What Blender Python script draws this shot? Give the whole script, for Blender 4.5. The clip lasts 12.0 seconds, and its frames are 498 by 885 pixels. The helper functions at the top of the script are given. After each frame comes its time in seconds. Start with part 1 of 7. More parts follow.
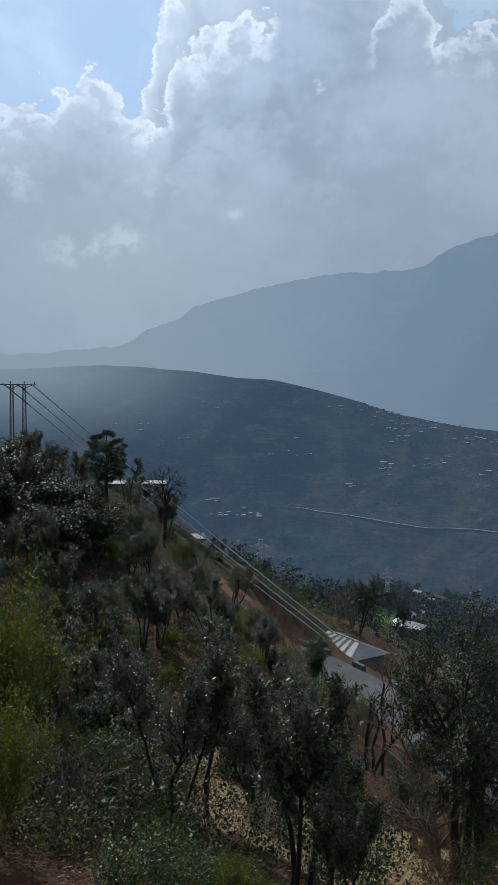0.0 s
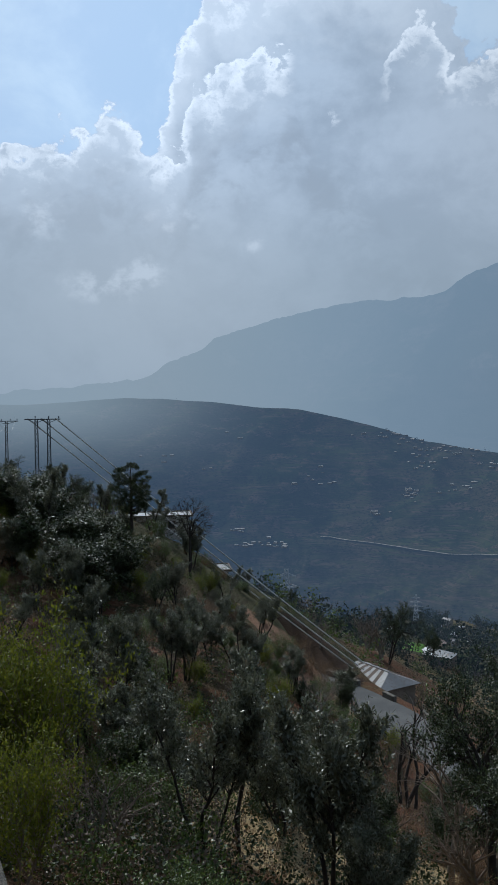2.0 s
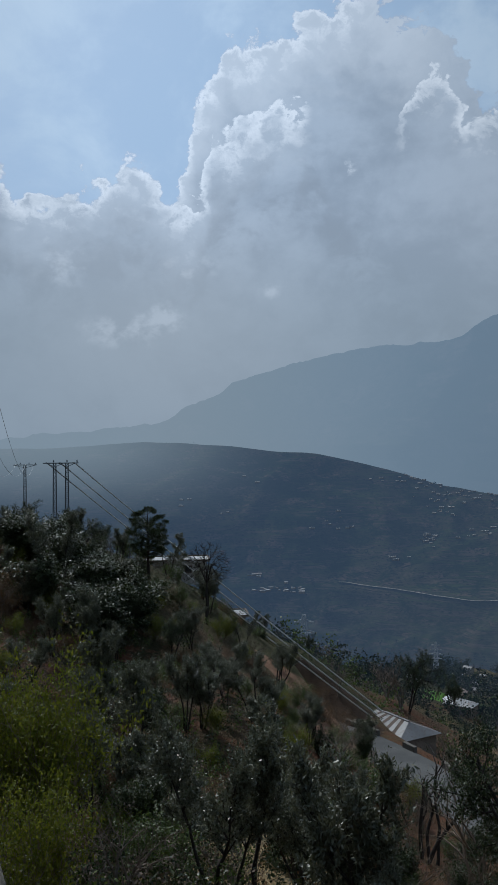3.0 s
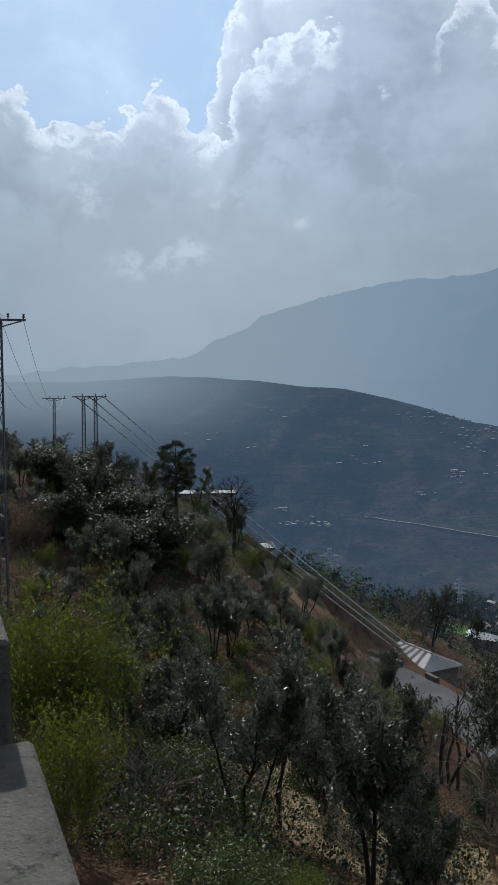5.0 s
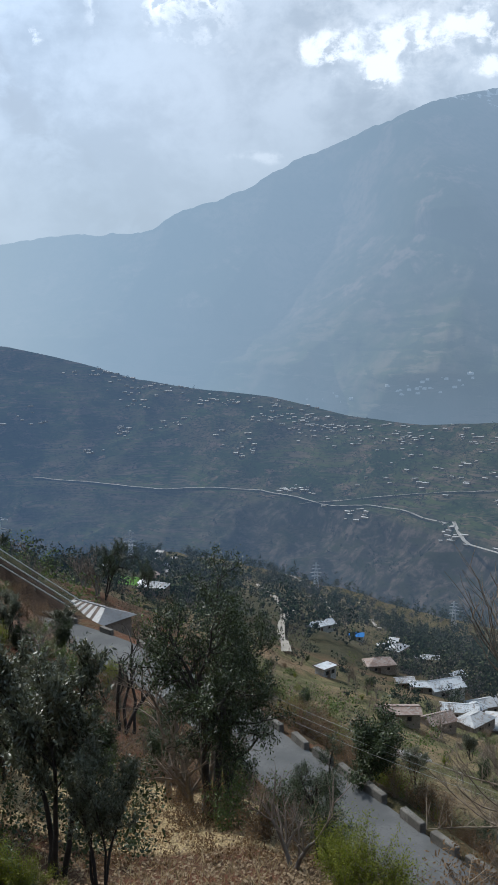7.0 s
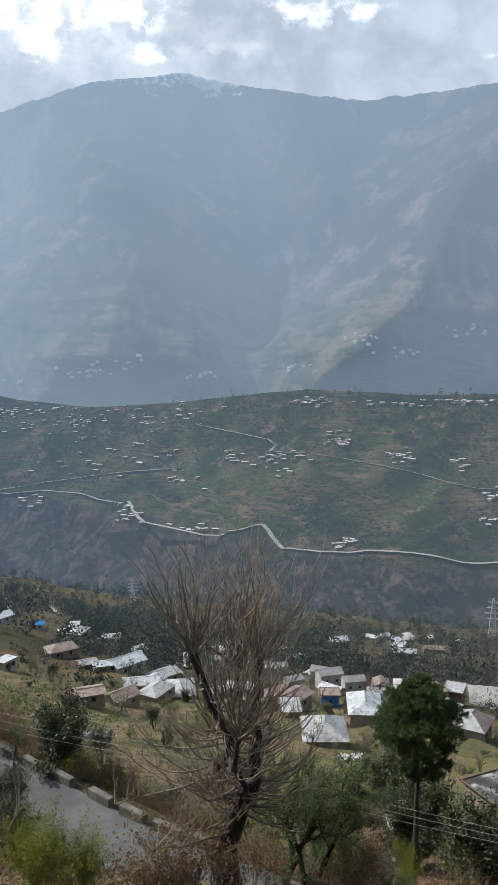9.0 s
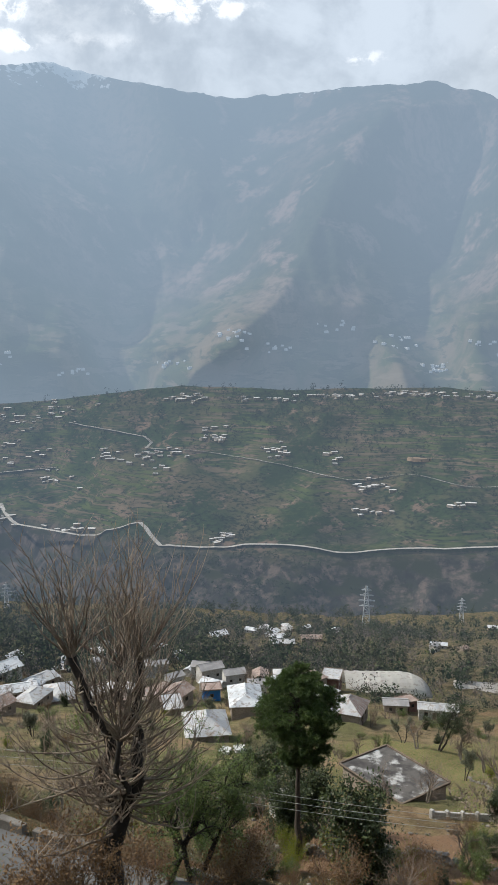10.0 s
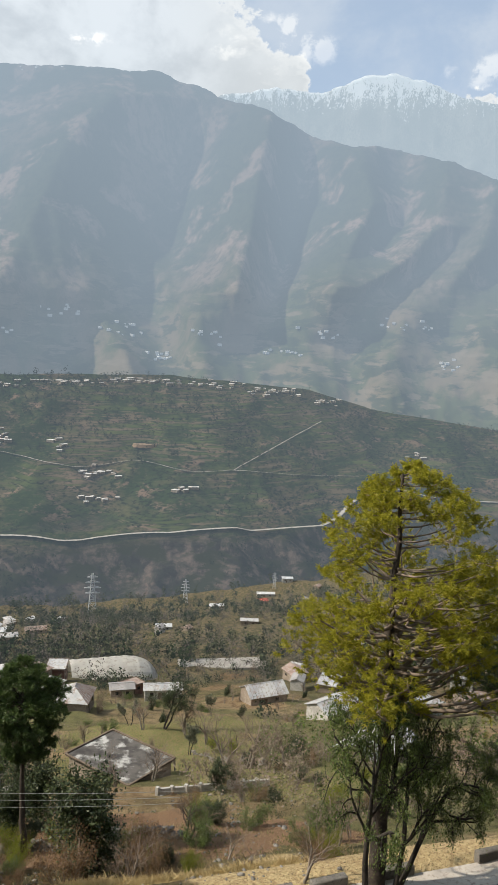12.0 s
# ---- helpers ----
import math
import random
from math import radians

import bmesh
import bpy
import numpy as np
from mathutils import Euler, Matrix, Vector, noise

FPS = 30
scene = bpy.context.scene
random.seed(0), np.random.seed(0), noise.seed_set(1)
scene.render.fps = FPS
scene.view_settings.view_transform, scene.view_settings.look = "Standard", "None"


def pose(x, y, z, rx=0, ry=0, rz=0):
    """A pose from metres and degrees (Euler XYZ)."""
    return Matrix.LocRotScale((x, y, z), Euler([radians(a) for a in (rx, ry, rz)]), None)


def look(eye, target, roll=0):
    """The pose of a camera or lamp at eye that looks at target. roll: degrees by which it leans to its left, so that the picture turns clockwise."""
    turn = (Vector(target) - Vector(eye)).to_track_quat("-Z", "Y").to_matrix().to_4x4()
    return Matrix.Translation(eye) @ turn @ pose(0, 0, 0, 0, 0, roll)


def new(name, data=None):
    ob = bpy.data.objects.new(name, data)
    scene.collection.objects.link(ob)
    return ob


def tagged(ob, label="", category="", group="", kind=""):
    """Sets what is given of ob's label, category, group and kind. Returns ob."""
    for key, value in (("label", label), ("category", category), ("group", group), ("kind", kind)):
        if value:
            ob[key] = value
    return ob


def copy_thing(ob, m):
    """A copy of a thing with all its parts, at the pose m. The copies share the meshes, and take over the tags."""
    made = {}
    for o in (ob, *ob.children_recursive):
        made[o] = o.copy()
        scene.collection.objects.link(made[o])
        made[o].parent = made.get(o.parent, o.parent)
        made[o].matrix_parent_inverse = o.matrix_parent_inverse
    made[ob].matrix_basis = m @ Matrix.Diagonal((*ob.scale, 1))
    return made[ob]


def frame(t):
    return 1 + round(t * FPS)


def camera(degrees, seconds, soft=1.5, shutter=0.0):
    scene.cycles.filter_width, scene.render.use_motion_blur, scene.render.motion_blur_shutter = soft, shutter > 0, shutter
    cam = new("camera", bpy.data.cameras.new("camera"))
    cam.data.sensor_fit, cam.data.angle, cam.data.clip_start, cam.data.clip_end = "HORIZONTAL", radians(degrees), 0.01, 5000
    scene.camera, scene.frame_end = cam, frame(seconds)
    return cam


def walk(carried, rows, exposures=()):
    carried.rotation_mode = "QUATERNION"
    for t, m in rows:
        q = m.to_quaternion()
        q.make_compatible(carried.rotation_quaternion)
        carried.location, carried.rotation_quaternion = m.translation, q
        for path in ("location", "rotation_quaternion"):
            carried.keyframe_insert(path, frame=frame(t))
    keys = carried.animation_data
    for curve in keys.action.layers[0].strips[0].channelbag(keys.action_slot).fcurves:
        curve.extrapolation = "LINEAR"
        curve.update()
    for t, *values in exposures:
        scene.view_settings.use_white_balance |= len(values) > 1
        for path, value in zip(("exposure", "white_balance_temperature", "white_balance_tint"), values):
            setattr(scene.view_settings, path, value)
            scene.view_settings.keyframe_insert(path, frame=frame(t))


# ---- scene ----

# ======================================================================
# Camera: a phone held over a terrace parapet and turned from left to right.
# (seconds, heading to the right, tilt, lean), degrees
# ======================================================================
PATH = (
    (0.0, 1.11, -3.89, 0.66),
    (0.5, -0.00, -2.33, 0.48),
    (1.0, -0.06, -2.02, -0.75),
    (1.5, -0.00, -1.96, -0.22),
    (2.0, -0.51, -1.83, -0.66),
    (2.5, -0.61, -1.92, -0.81),
    (3.0, -1.68, 1.25, -0.58),
    (3.2, -2.34, 3.09, -0.34),
    (3.6, -3.88, 4.43, -0.35),
    (4.0, -5.48, 3.24, -0.37),
    (4.4, -6.17, 0.71, -0.39),
    (4.8, -5.02, -2.00, -0.40),
    (5.0, -3.61, -3.27, -0.21),
    (5.5, 3.37, -5.74, -0.64),
    (6.0, 9.12, -6.45, -0.55),
    (6.5, 14.51, -7.01, -1.19),
    (6.7, 16.42, -6.42, -0.57),
    (7.2, 21.23, -6.53, -0.55),
    (7.5, 24.14, -6.76, -0.53),
    (7.8, 27.16, -7.00, -0.50),
    (8.3, 32.73, -7.22, -0.48),
    (8.5, 35.61, -7.24, -0.30),
    (9.0, 41.91, -7.60, -0.03),
    (9.5, 46.28, -7.81, 0.15),
    (10.0, 50.59, -7.87, -0.05),
    (10.5, 56.42, -7.90, 0.92),
    (11.0, 59.83, -7.63, 1.00),
    (11.5, 64.73, -8.30, 1.93),
    (12.0, 69.72, -8.42, 2.48),
)


def bearing(az, el=0.0):
    a, e = radians(az), radians(el)
    return Vector((math.sin(a) * math.cos(e), math.cos(a) * math.cos(e), math.sin(e)))


EYES = ((0.0, (0.03, 0.0, 0.0)), (2.5, (0.03, 0.0, 0.0)), (4.8, (0.0, 0.0, 0.0)), (12.0, (0.0, 0.0, 0.0)))


def eye_at(t):
    for (t0, a), (t1, b) in zip(EYES, EYES[1:]):
        if t0 <= t <= t1:
            return Vector(a).lerp(Vector(b), (t - t0) / (t1 - t0))
    return Vector(EYES[-1][1])


cam = camera(33.643, 12.0, soft=1.25)
walk(cam, [(t, look(eye_at(t), eye_at(t) + bearing(az, el), lean)) for t, az, el, lean in PATH],
     exposures=((0.0, -0.56, 5650, 6), (2.6, -0.56, 5650, 6), (3.0, -0.86, 5650, 6), (3.2, -1.02, 5650, 6), (4.0, -0.85, 5700, 6), (4.8, -0.64, 5750, 7), (5.5, -0.24, 5800, 7), (6.7, 0.05, 5800, 7), (8.5, 0.20, 6000, 7), (9.0, 0.30, 6150, 8),
                (10.0, 0.38, 6350, 9), (10.5, 0.26, 6400, 9), (11.0, 0.26, 6550, 9), (11.5, 0.2, 6650, 9), (12.0, 0.50, 6850, 9)))

# ======================================================================
# Node helpers
# ======================================================================


def node(nt, kind, links=(), **props):
    n = nt.nodes.new(kind)
    for key, value in props.items():
        setattr(n, key, value)
    for socket, value in dict(links).items():
        s = n.inputs[socket]
        if isinstance(value, bpy.types.NodeSocket):
            nt.links.new(value, s)
        else:
            s.default_value = value
    return n


def maths(nt, op, a, b=0.0, clamp=False):
    return node(nt, "ShaderNodeMath", {0: a, 1: b}, operation=op, use_clamp=clamp).outputs[0]


def mix(nt, fac, a, b, blend="MIX"):
    n = node(nt, "ShaderNodeMix", {0: fac, 6: a, 7: b}, data_type="RGBA", blend_type=blend)
    return n.outputs[2]


def smooth(nt, value, lo, hi, to0=0.0, to1=1.0):
    return node(nt, "ShaderNodeMapRange", {0: value, 1: lo, 2: hi, 3: to0, 4: to1}, interpolation_type="SMOOTHSTEP").outputs[0]


def noise_of(nt, vector, scale, detail=4.0, rough=0.55, distort=0.0):
    return node(nt, "ShaderNodeTexNoise", {"Vector": vector, "Scale": scale, "Detail": detail, "Roughness": rough, "Distortion": distort}).outputs[0]


def rgb(r, g, b):
    return (r, g, b, 1.0)


# ======================================================================
# Light: a hazy spring sky with sunlit cumulus, and the sun high ahead of the terrace
# ======================================================================
SUN_AZ, SUN_EL = -27.0, 43.0
world = bpy.data.worlds.new("sky")
scene.world = world
world.use_nodes = True
wt = world.node_tree
wt.nodes.clear()
direction = node(wt, "ShaderNodeTexCoord").outputs["Generated"]
xyz = node(wt, "ShaderNodeSeparateXYZ", {0: direction})
azim = maths(wt, "MULTIPLY", maths(wt, "ARCTAN2", xyz.outputs[0], xyz.outputs[1]), 57.2958)
elev = maths(wt, "MULTIPLY", maths(wt, "ARCSINE", xyz.outputs[2]), 57.2958)
# cloud coordinates in degrees, stretched a little sideways
flat = node(wt, "ShaderNodeCombineXYZ", {0: azim, 1: maths(wt, "MULTIPLY", elev, 1.25), 2: 0.0}).outputs[0]
billow = noise_of(wt, flat, 0.33, 8.0, 0.62, 0.25)
wisps = noise_of(wt, flat, 0.10, 6.0, 0.6, 0.25)
fine = noise_of(wt, flat, 0.75, 7.0, 0.66, 0.3)
crisp = noise_of(wt, flat, 1.9, 6.0, 0.68, 0.4)
noise_vec = node(wt, "ShaderNodeTexNoise", {"Vector": flat, "Scale": 0.5, "Detail": 3.0}).outputs["Color"]


def puff(az, el, wide, high):
    """A soft round field in the sky, 1 in its middle."""
    a = maths(wt, "DIVIDE", maths(wt, "SUBTRACT", azim, az), wide)
    e = maths(wt, "DIVIDE", maths(wt, "SUBTRACT", elev, el), high)
    d = maths(wt, "ADD", maths(wt, "MULTIPLY", a, a), maths(wt, "MULTIPLY", e, e))
    return maths(wt, "POWER", 2.718, maths(wt, "MULTIPLY", d, -1.0))


def total(values):
    out = values[0]
    for v in values[1:]:
        out = maths(wt, "ADD", out, v)
    return out


def skyline(points):
    """A height in degrees that follows the bearing."""
    lo, hi = points[0][0], points[-1][0]
    n = node(wt, "ShaderNodeFloatCurve", {1: node(wt, "ShaderNodeMapRange", {0: azim, 1: float(lo), 2: float(hi)}).outputs[0]})
    c = n.mapping.curves[0]
    for k, (az, el) in enumerate(points):
        x, y = (az - lo) / (hi - lo), el / 40.0
        point = c.points[k] if k < 2 else c.points.new(x, y)
        point.location = (x, y)
        point.handle_type = "AUTO_CLAMPED"
    n.mapping.update()
    return maths(wt, "MULTIPLY", n.outputs[0], 40.0)


lump = node(wt, "ShaderNodeTexVoronoi", {"Vector": node(wt, "ShaderNodeVectorMath", {0: flat, 1: node(wt, "ShaderNodeVectorMath", {0: noise_vec, 1: (1.6, 1.6, 0.0)}, operation="MULTIPLY").outputs[0]}).outputs[0], "Scale": 0.85},
            feature="SMOOTH_F1").outputs["Distance"]


def heap(points, rough, lit, reach):
    """A bank of cumulus under a skyline: its cover, and how bright its sunlit edge is."""
    d = maths(wt, "SUBTRACT", skyline(points), elev)
    d = total([d, maths(wt, "MULTIPLY", maths(wt, "SUBTRACT", billow, 0.5), rough * 2.2), maths(wt, "MULTIPLY", maths(wt, "SUBTRACT", fine, 0.5), rough * 1.0), maths(wt, "MULTIPLY", maths(wt, "SUBTRACT", crisp, 0.5), rough * 0.22),
               maths(wt, "MULTIPLY", maths(wt, "SUBTRACT", 0.45, lump), 2.4)])
    over = smooth(wt, d, -0.15, 0.40)
    edge = maths(wt, "MULTIPLY", smooth(wt, d, -0.05, 0.30), smooth(wt, maths(wt, "ADD", d, maths(wt, "MULTIPLY", maths(wt, "SUBTRACT", fine, 0.5), 7.0)), reach, 0.2))
    return d, over, maths(wt, "MULTIPLY", edge, lit)


# the high heap, the small tower beside it and the long bank below, from the back to the front
high_d, high_over, high_rim = heap(((-60, 8), (-12, 12), (-6.5, 18), (-5.1, 23.4), (-3.8, 25.1), (-2.2, 27.4), (-0.6, 27.2), (2.2, 28.4), (6.2, 29.3), (8, 28.6), (11, 27.4), (13.5, 25.0), (16, 22.6), (22, 24), (40, 26), (62, 25), (66, 20.5), (69.5, 18.4), (71.8, 16.8), (74.2, 13.2), (78.5, 11.0), (81, 12.0), (83.5, 14.2), (88, 14.0), (120, 17)),
                                   3.0, maths(wt, "MAXIMUM", smooth(wt, azim, 8.0, 5.0, 0.12, 1.0), smooth(wt, azim, 62.0, 70.0, 0.0, 0.45)), 2.0)
tower_d, tower_over, tower_rim = heap(((0, 15), (8.2, 20.4), (9.0, 22.3), (9.9, 23.9), (11.7, 24.9), (12.6, 23.8), (13.4, 22.3), (15.2, 22.4), (17.0, 22.2), (21.0, 20.5), (26, 19), (34, 2)), 2.2,
                                      maths(wt, "MULTIPLY", smooth(wt, azim, 8.5, 9.5), smooth(wt, azim, 20.0, 16.0)), 2.4)
bank_d, bank_over, bank_rim = heap(((-60, 16), (-26, 20.8), (-20.7, 19.8), (-18.6, 18.9), (-16.8, 17.5), (-13.9, 18.1), (-11.0, 19.1), (-9.6, 20.0), (-7.8, 18.5), (-6.6, 17.2), (-4.6, 18.9), (-4.1, 21.2), (-2.4, 22.2), (0.6, 23.2), (3.0, 23.1), (4.2, 20.8), (6.5, 18.2), (10, 15), (20, 8)), 2.4,
                                   smooth(wt, azim, 3.2, 2.0), 2.6)
# small bright puffs and breaks in the cover, where the sun reaches the cloud
PUFFS = ((5.0, 19.5, 1.0, 0.62), (13.2, 21.4, 0.9, 0.9), (24.6, 19.0, 1.9, 1.2), (28.0, 17.4, 1.5, 1.4), (30.2, 19.6, 3.4, 1.3), (35.0, 19.8, 2.2, 1.2), (35.6, 17.5, 1.4, 0.6), (46.5, 19.9, 4.5, 0.8),
         (58.4, 16.95, 1.6, 0.45), (67.3, 17.3, 1.3, 0.9), (70.8, 18.3, 1.6, 1.2), (73.2, 17.3, 1.3, 0.9), (84.0, 15.9, 2.6, 1.0))
spots_ = total([puff(*p) for p in PUFFS])
ragged = total([0.55, maths(wt, "MULTIPLY", maths(wt, "SUBTRACT", billow, 0.5), 3.0), maths(wt, "MULTIPLY", maths(wt, "SUBTRACT", fine, 0.5), 2.2), maths(wt, "MULTIPLY", maths(wt, "SUBTRACT", 0.45, lump), 1.2)])
spots_ = smooth(wt, maths(wt, "MULTIPLY", spots_, ragged), 0.16, 0.62)
glints = total([puff(-5.8, 13.2, 2.2, 0.9), puff(-7.4, 9.9, 1.3, 1.2), puff(-14.3, 13.4, 1.6, 1.4), puff(-0.1, 11.7, 0.8, 0.7), puff(-10.5, 9.0, 2.6, 1.2), puff(20.5, 12.8, 2.6, 0.5), puff(40.0, 17.9, 4.0, 0.5)])
glints = smooth(wt, maths(wt, "MULTIPLY", glints, ragged), 0.10, 0.9, 0.0, 0.24)
cover = maths(wt, "MAXIMUM", maths(wt, "MAXIMUM", high_over, tower_over), bank_over)
haze = smooth(wt, elev, 18.0, 8.0)
thin = smooth(wt, maths(wt, "SUBTRACT", wisps, maths(wt, "MULTIPLY", puff(-8.5, 23.5, 3.5, 5.0), 0.15)), 0.40, 0.68)
veil = maths(wt, "MAXIMUM", maths(wt, "MAXIMUM", cover, haze), smooth(wt, thin, 0.0, 1.0, 0.74, 0.92))
grey = mix(wt, smooth(wt, total([maths(wt, "MULTIPLY", wisps, 0.7), maths(wt, "MULTIPLY", billow, 0.3)]), 0.38, 0.60), rgb(0.41, 0.470, 0.545), rgb(0.57, 0.635, 0.715))
# darker folds under the sunlit edges
fold = maths(wt, "MULTIPLY", smooth(wt, bank_d, 2.0, 4.5), smooth(wt, bank_d, 9.0, 5.0))
grey = mix(wt, maths(wt, "MULTIPLY", fold, smooth(wt, billow, 0.58, 0.40, 0.0, 0.6)), grey, rgb(0.37, 0.415, 0.475))
grey = mix(wt, maths(wt, "MULTIPLY", haze, 0.72), grey, rgb(0.415, 0.480, 0.530))
grey = mix(wt, maths(wt, "MULTIPLY", puff(31, 20.5, 8.5, 4.0), smooth(wt, billow, 0.36, 0.62, 0.10, 0.7)), grey, rgb(0.92, 0.94, 0.97))
grey = mix(wt, maths(wt, "MULTIPLY", puff(-8, 10, 13, 9), 0.35), grey, rgb(0.66, 0.655, 0.65))
grey = mix(wt, smooth(wt, azim, 60.0, 72.0, 0.0, 0.60), grey, rgb(0.53, 0.565, 0.60))
grey = mix(wt, maths(wt, "MULTIPLY", puff(17, 18, 9, 8), 0.38), grey, rgb(0.70, 0.74, 0.80))
white = mix(wt, smooth(wt, azim, 52.0, 66.0), rgb(1.10, 1.11, 1.13), rgb(0.80, 0.825, 0.85))
blue = mix(wt, maths(wt, "MULTIPLY", thin, 0.75), mix(wt, smooth(wt, azim, 30.0, 70.0), rgb(0.57, 0.715, 0.86), rgb(0.34, 0.43, 0.56)), mix(wt, smooth(wt, azim, 30.0, 70.0), rgb(0.78, 0.88, 0.97), rgb(0.46, 0.53, 0.63)))
cloud = mix(wt, cover, blue, grey)
cloud = mix(wt, maths(wt, "MULTIPLY", maths(wt, "MULTIPLY", high_over, smooth(wt, high_d, 7.0, 1.0, 0.0, 0.75)), smooth(wt, azim, 14.0, 9.0)), cloud, rgb(0.80, 0.84, 0.89))
folds = smooth(wt, maths(wt, "ADD", maths(wt, "MULTIPLY", fine, 0.8), maths(wt, "MULTIPLY", crisp, 0.2)), 0.36, 0.60, 0.10, 1.0)
cloud = mix(wt, maths(wt, "MULTIPLY", high_rim, folds), cloud, white)
cloud = mix(wt, maths(wt, "MULTIPLY", tower_rim, folds), cloud, white)
cloud = mix(wt, maths(wt, "MULTIPLY", bank_over, smooth(wt, azim, 3.2, 1.5)), cloud, mix(wt, maths(wt, "MULTIPLY", smooth(wt, bank_d, 6.0, 0.5), 0.45), grey, rgb(0.78, 0.82, 0.87)))
cloud = mix(wt, maths(wt, "MULTIPLY", bank_rim, folds), cloud, white)
cloud = mix(wt, maths(wt, "MAXIMUM", maths(wt, "MULTIPLY", spots_, smooth(wt, azim, 40.0, 55.0, 0.85, 0.55)), glints), cloud, white)
# the air is brighter towards the sun
cloud = mix(wt, 1.0, cloud, mix(wt, puff(-7, 26, 20, 22), rgb(0.95, 0.95, 0.95), rgb(1.34, 1.37, 1.42)), "MULTIPLY")
sky_tex = node(wt, "ShaderNodeTexSky", sky_type="NISHITA", sun_disc=False, sun_elevation=radians(SUN_EL), sun_rotation=radians(SUN_AZ),
               altitude=1500.0, air_density=1.0, dust_density=3.0, ozone_density=1.0)
clear = node(wt, "ShaderNodeBackground", {"Color": sky_tex.outputs[0], "Strength": 0.14})
clouds = node(wt, "ShaderNodeBackground", {"Color": cloud, "Strength": 1.0})
veiled = node(wt, "ShaderNodeMixShader", {0: veil, 1: clear.outputs[0], 2: clouds.outputs[0]})
node(wt, "ShaderNodeOutputWorld", {0: veiled.outputs[0]})

sun_data = bpy.data.lights.new("sun", "SUN")
sun_data.energy, sun_data.angle, sun_data.color = 4.5, radians(1.0), (1.0, 0.94, 0.84)
sun = new("sun", sun_data)
sun.matrix_world = look(bearing(SUN_AZ, SUN_EL) * 100, (0, 0, 0))

# ======================================================================
# Materials
# ======================================================================


def material(name, rough=0.9):
    m = bpy.data.materials.new(name)
    m.use_nodes = True
    nt = m.node_tree
    nt.nodes.clear()
    bsdf = node(nt, "ShaderNodeBsdfPrincipled", {"Roughness": rough})
    out = node(nt, "ShaderNodeOutputMaterial", {0: bsdf.outputs[0]})
    place = node(nt, "ShaderNodeTexCoord").outputs["Object"]
    return m, nt, bsdf, out, place


def bump(nt, bsdf, height, strength, distance):
    b = node(nt, "ShaderNodeBump", {"Height": height, "Strength": strength, "Distance": distance})
    nt.links.new(b.outputs[0], bsdf.inputs["Normal"])


def speckled(name, a, b, scale, rough=0.9, fine_scale=None, c=None, bumpy=0.0, spec=0.3, metal=0.0, world_place=True):
    """A surface of two tones that mix at two scales, with relief."""
    m, nt, bsdf, out, place = material(name, rough)
    if world_place:
        place = node(nt, "ShaderNodeNewGeometry").outputs["Position"]
    big = noise_of(nt, place, scale, 5.0, 0.6)
    small = noise_of(nt, place, fine_scale or scale * 9.0, 5.0, 0.65)
    col = mix(nt, smooth(nt, big, 0.36, 0.64), rgb(*a), rgb(*b))
    if c:
        col = mix(nt, smooth(nt, small, 0.5, 0.66), col, rgb(*c))
    else:
        col = mix(nt, smooth(nt, small, 0.3, 0.7, 0.0, 0.5), col, mix(nt, 0.5, rgb(*a), rgb(0.02, 0.02, 0.02)))
    nt.links.new(col, bsdf.inputs["Base Color"])
    bsdf.inputs["Specular IOR Level"].default_value = spec
    bsdf.inputs["Metallic"].default_value = metal
    if bumpy:
        bump(nt, bsdf, small, 0.8, bumpy)
    return m


def foliage(name, a, b, through_light=0.3, rough=0.5, spec=0.35):
    """Leaves: each one of its own tone, letting some light through."""
    m, nt, bsdf, out, place = material(name, rough)
    pick = node(nt, "ShaderNodeNewGeometry").outputs["Random Per Island"]
    own = node(nt, "ShaderNodeObjectInfo").outputs["Random"]
    col = mix(nt, pick, rgb(*a), rgb(*b))
    col = mix(nt, maths(nt, "MULTIPLY", own, 0.3), col, rgb(a[0] * 0.7, a[1] * 0.6, a[2] * 0.5))
    nt.links.new(col, bsdf.inputs["Base Color"])
    bsdf.inputs["Specular IOR Level"].default_value = spec
    t = node(nt, "ShaderNodeBsdfTranslucent", {"Color": col})
    s = node(nt, "ShaderNodeMixShader", {0: through_light, 1: bsdf.outputs[0], 2: t.outputs[0]})
    nt.links.new(s.outputs[0], out.inputs[0])
    return m


# haze painted as emission: bright under the sun, duller to the right of it
HAZE_GLOW = ((0.345, 0.450, 0.550), (0.242, 0.310, 0.392))


def total_of(nt, *values):
    out = values[0]
    for v in values[1:]:
        out = maths(nt, "ADD", out, v)
    return out


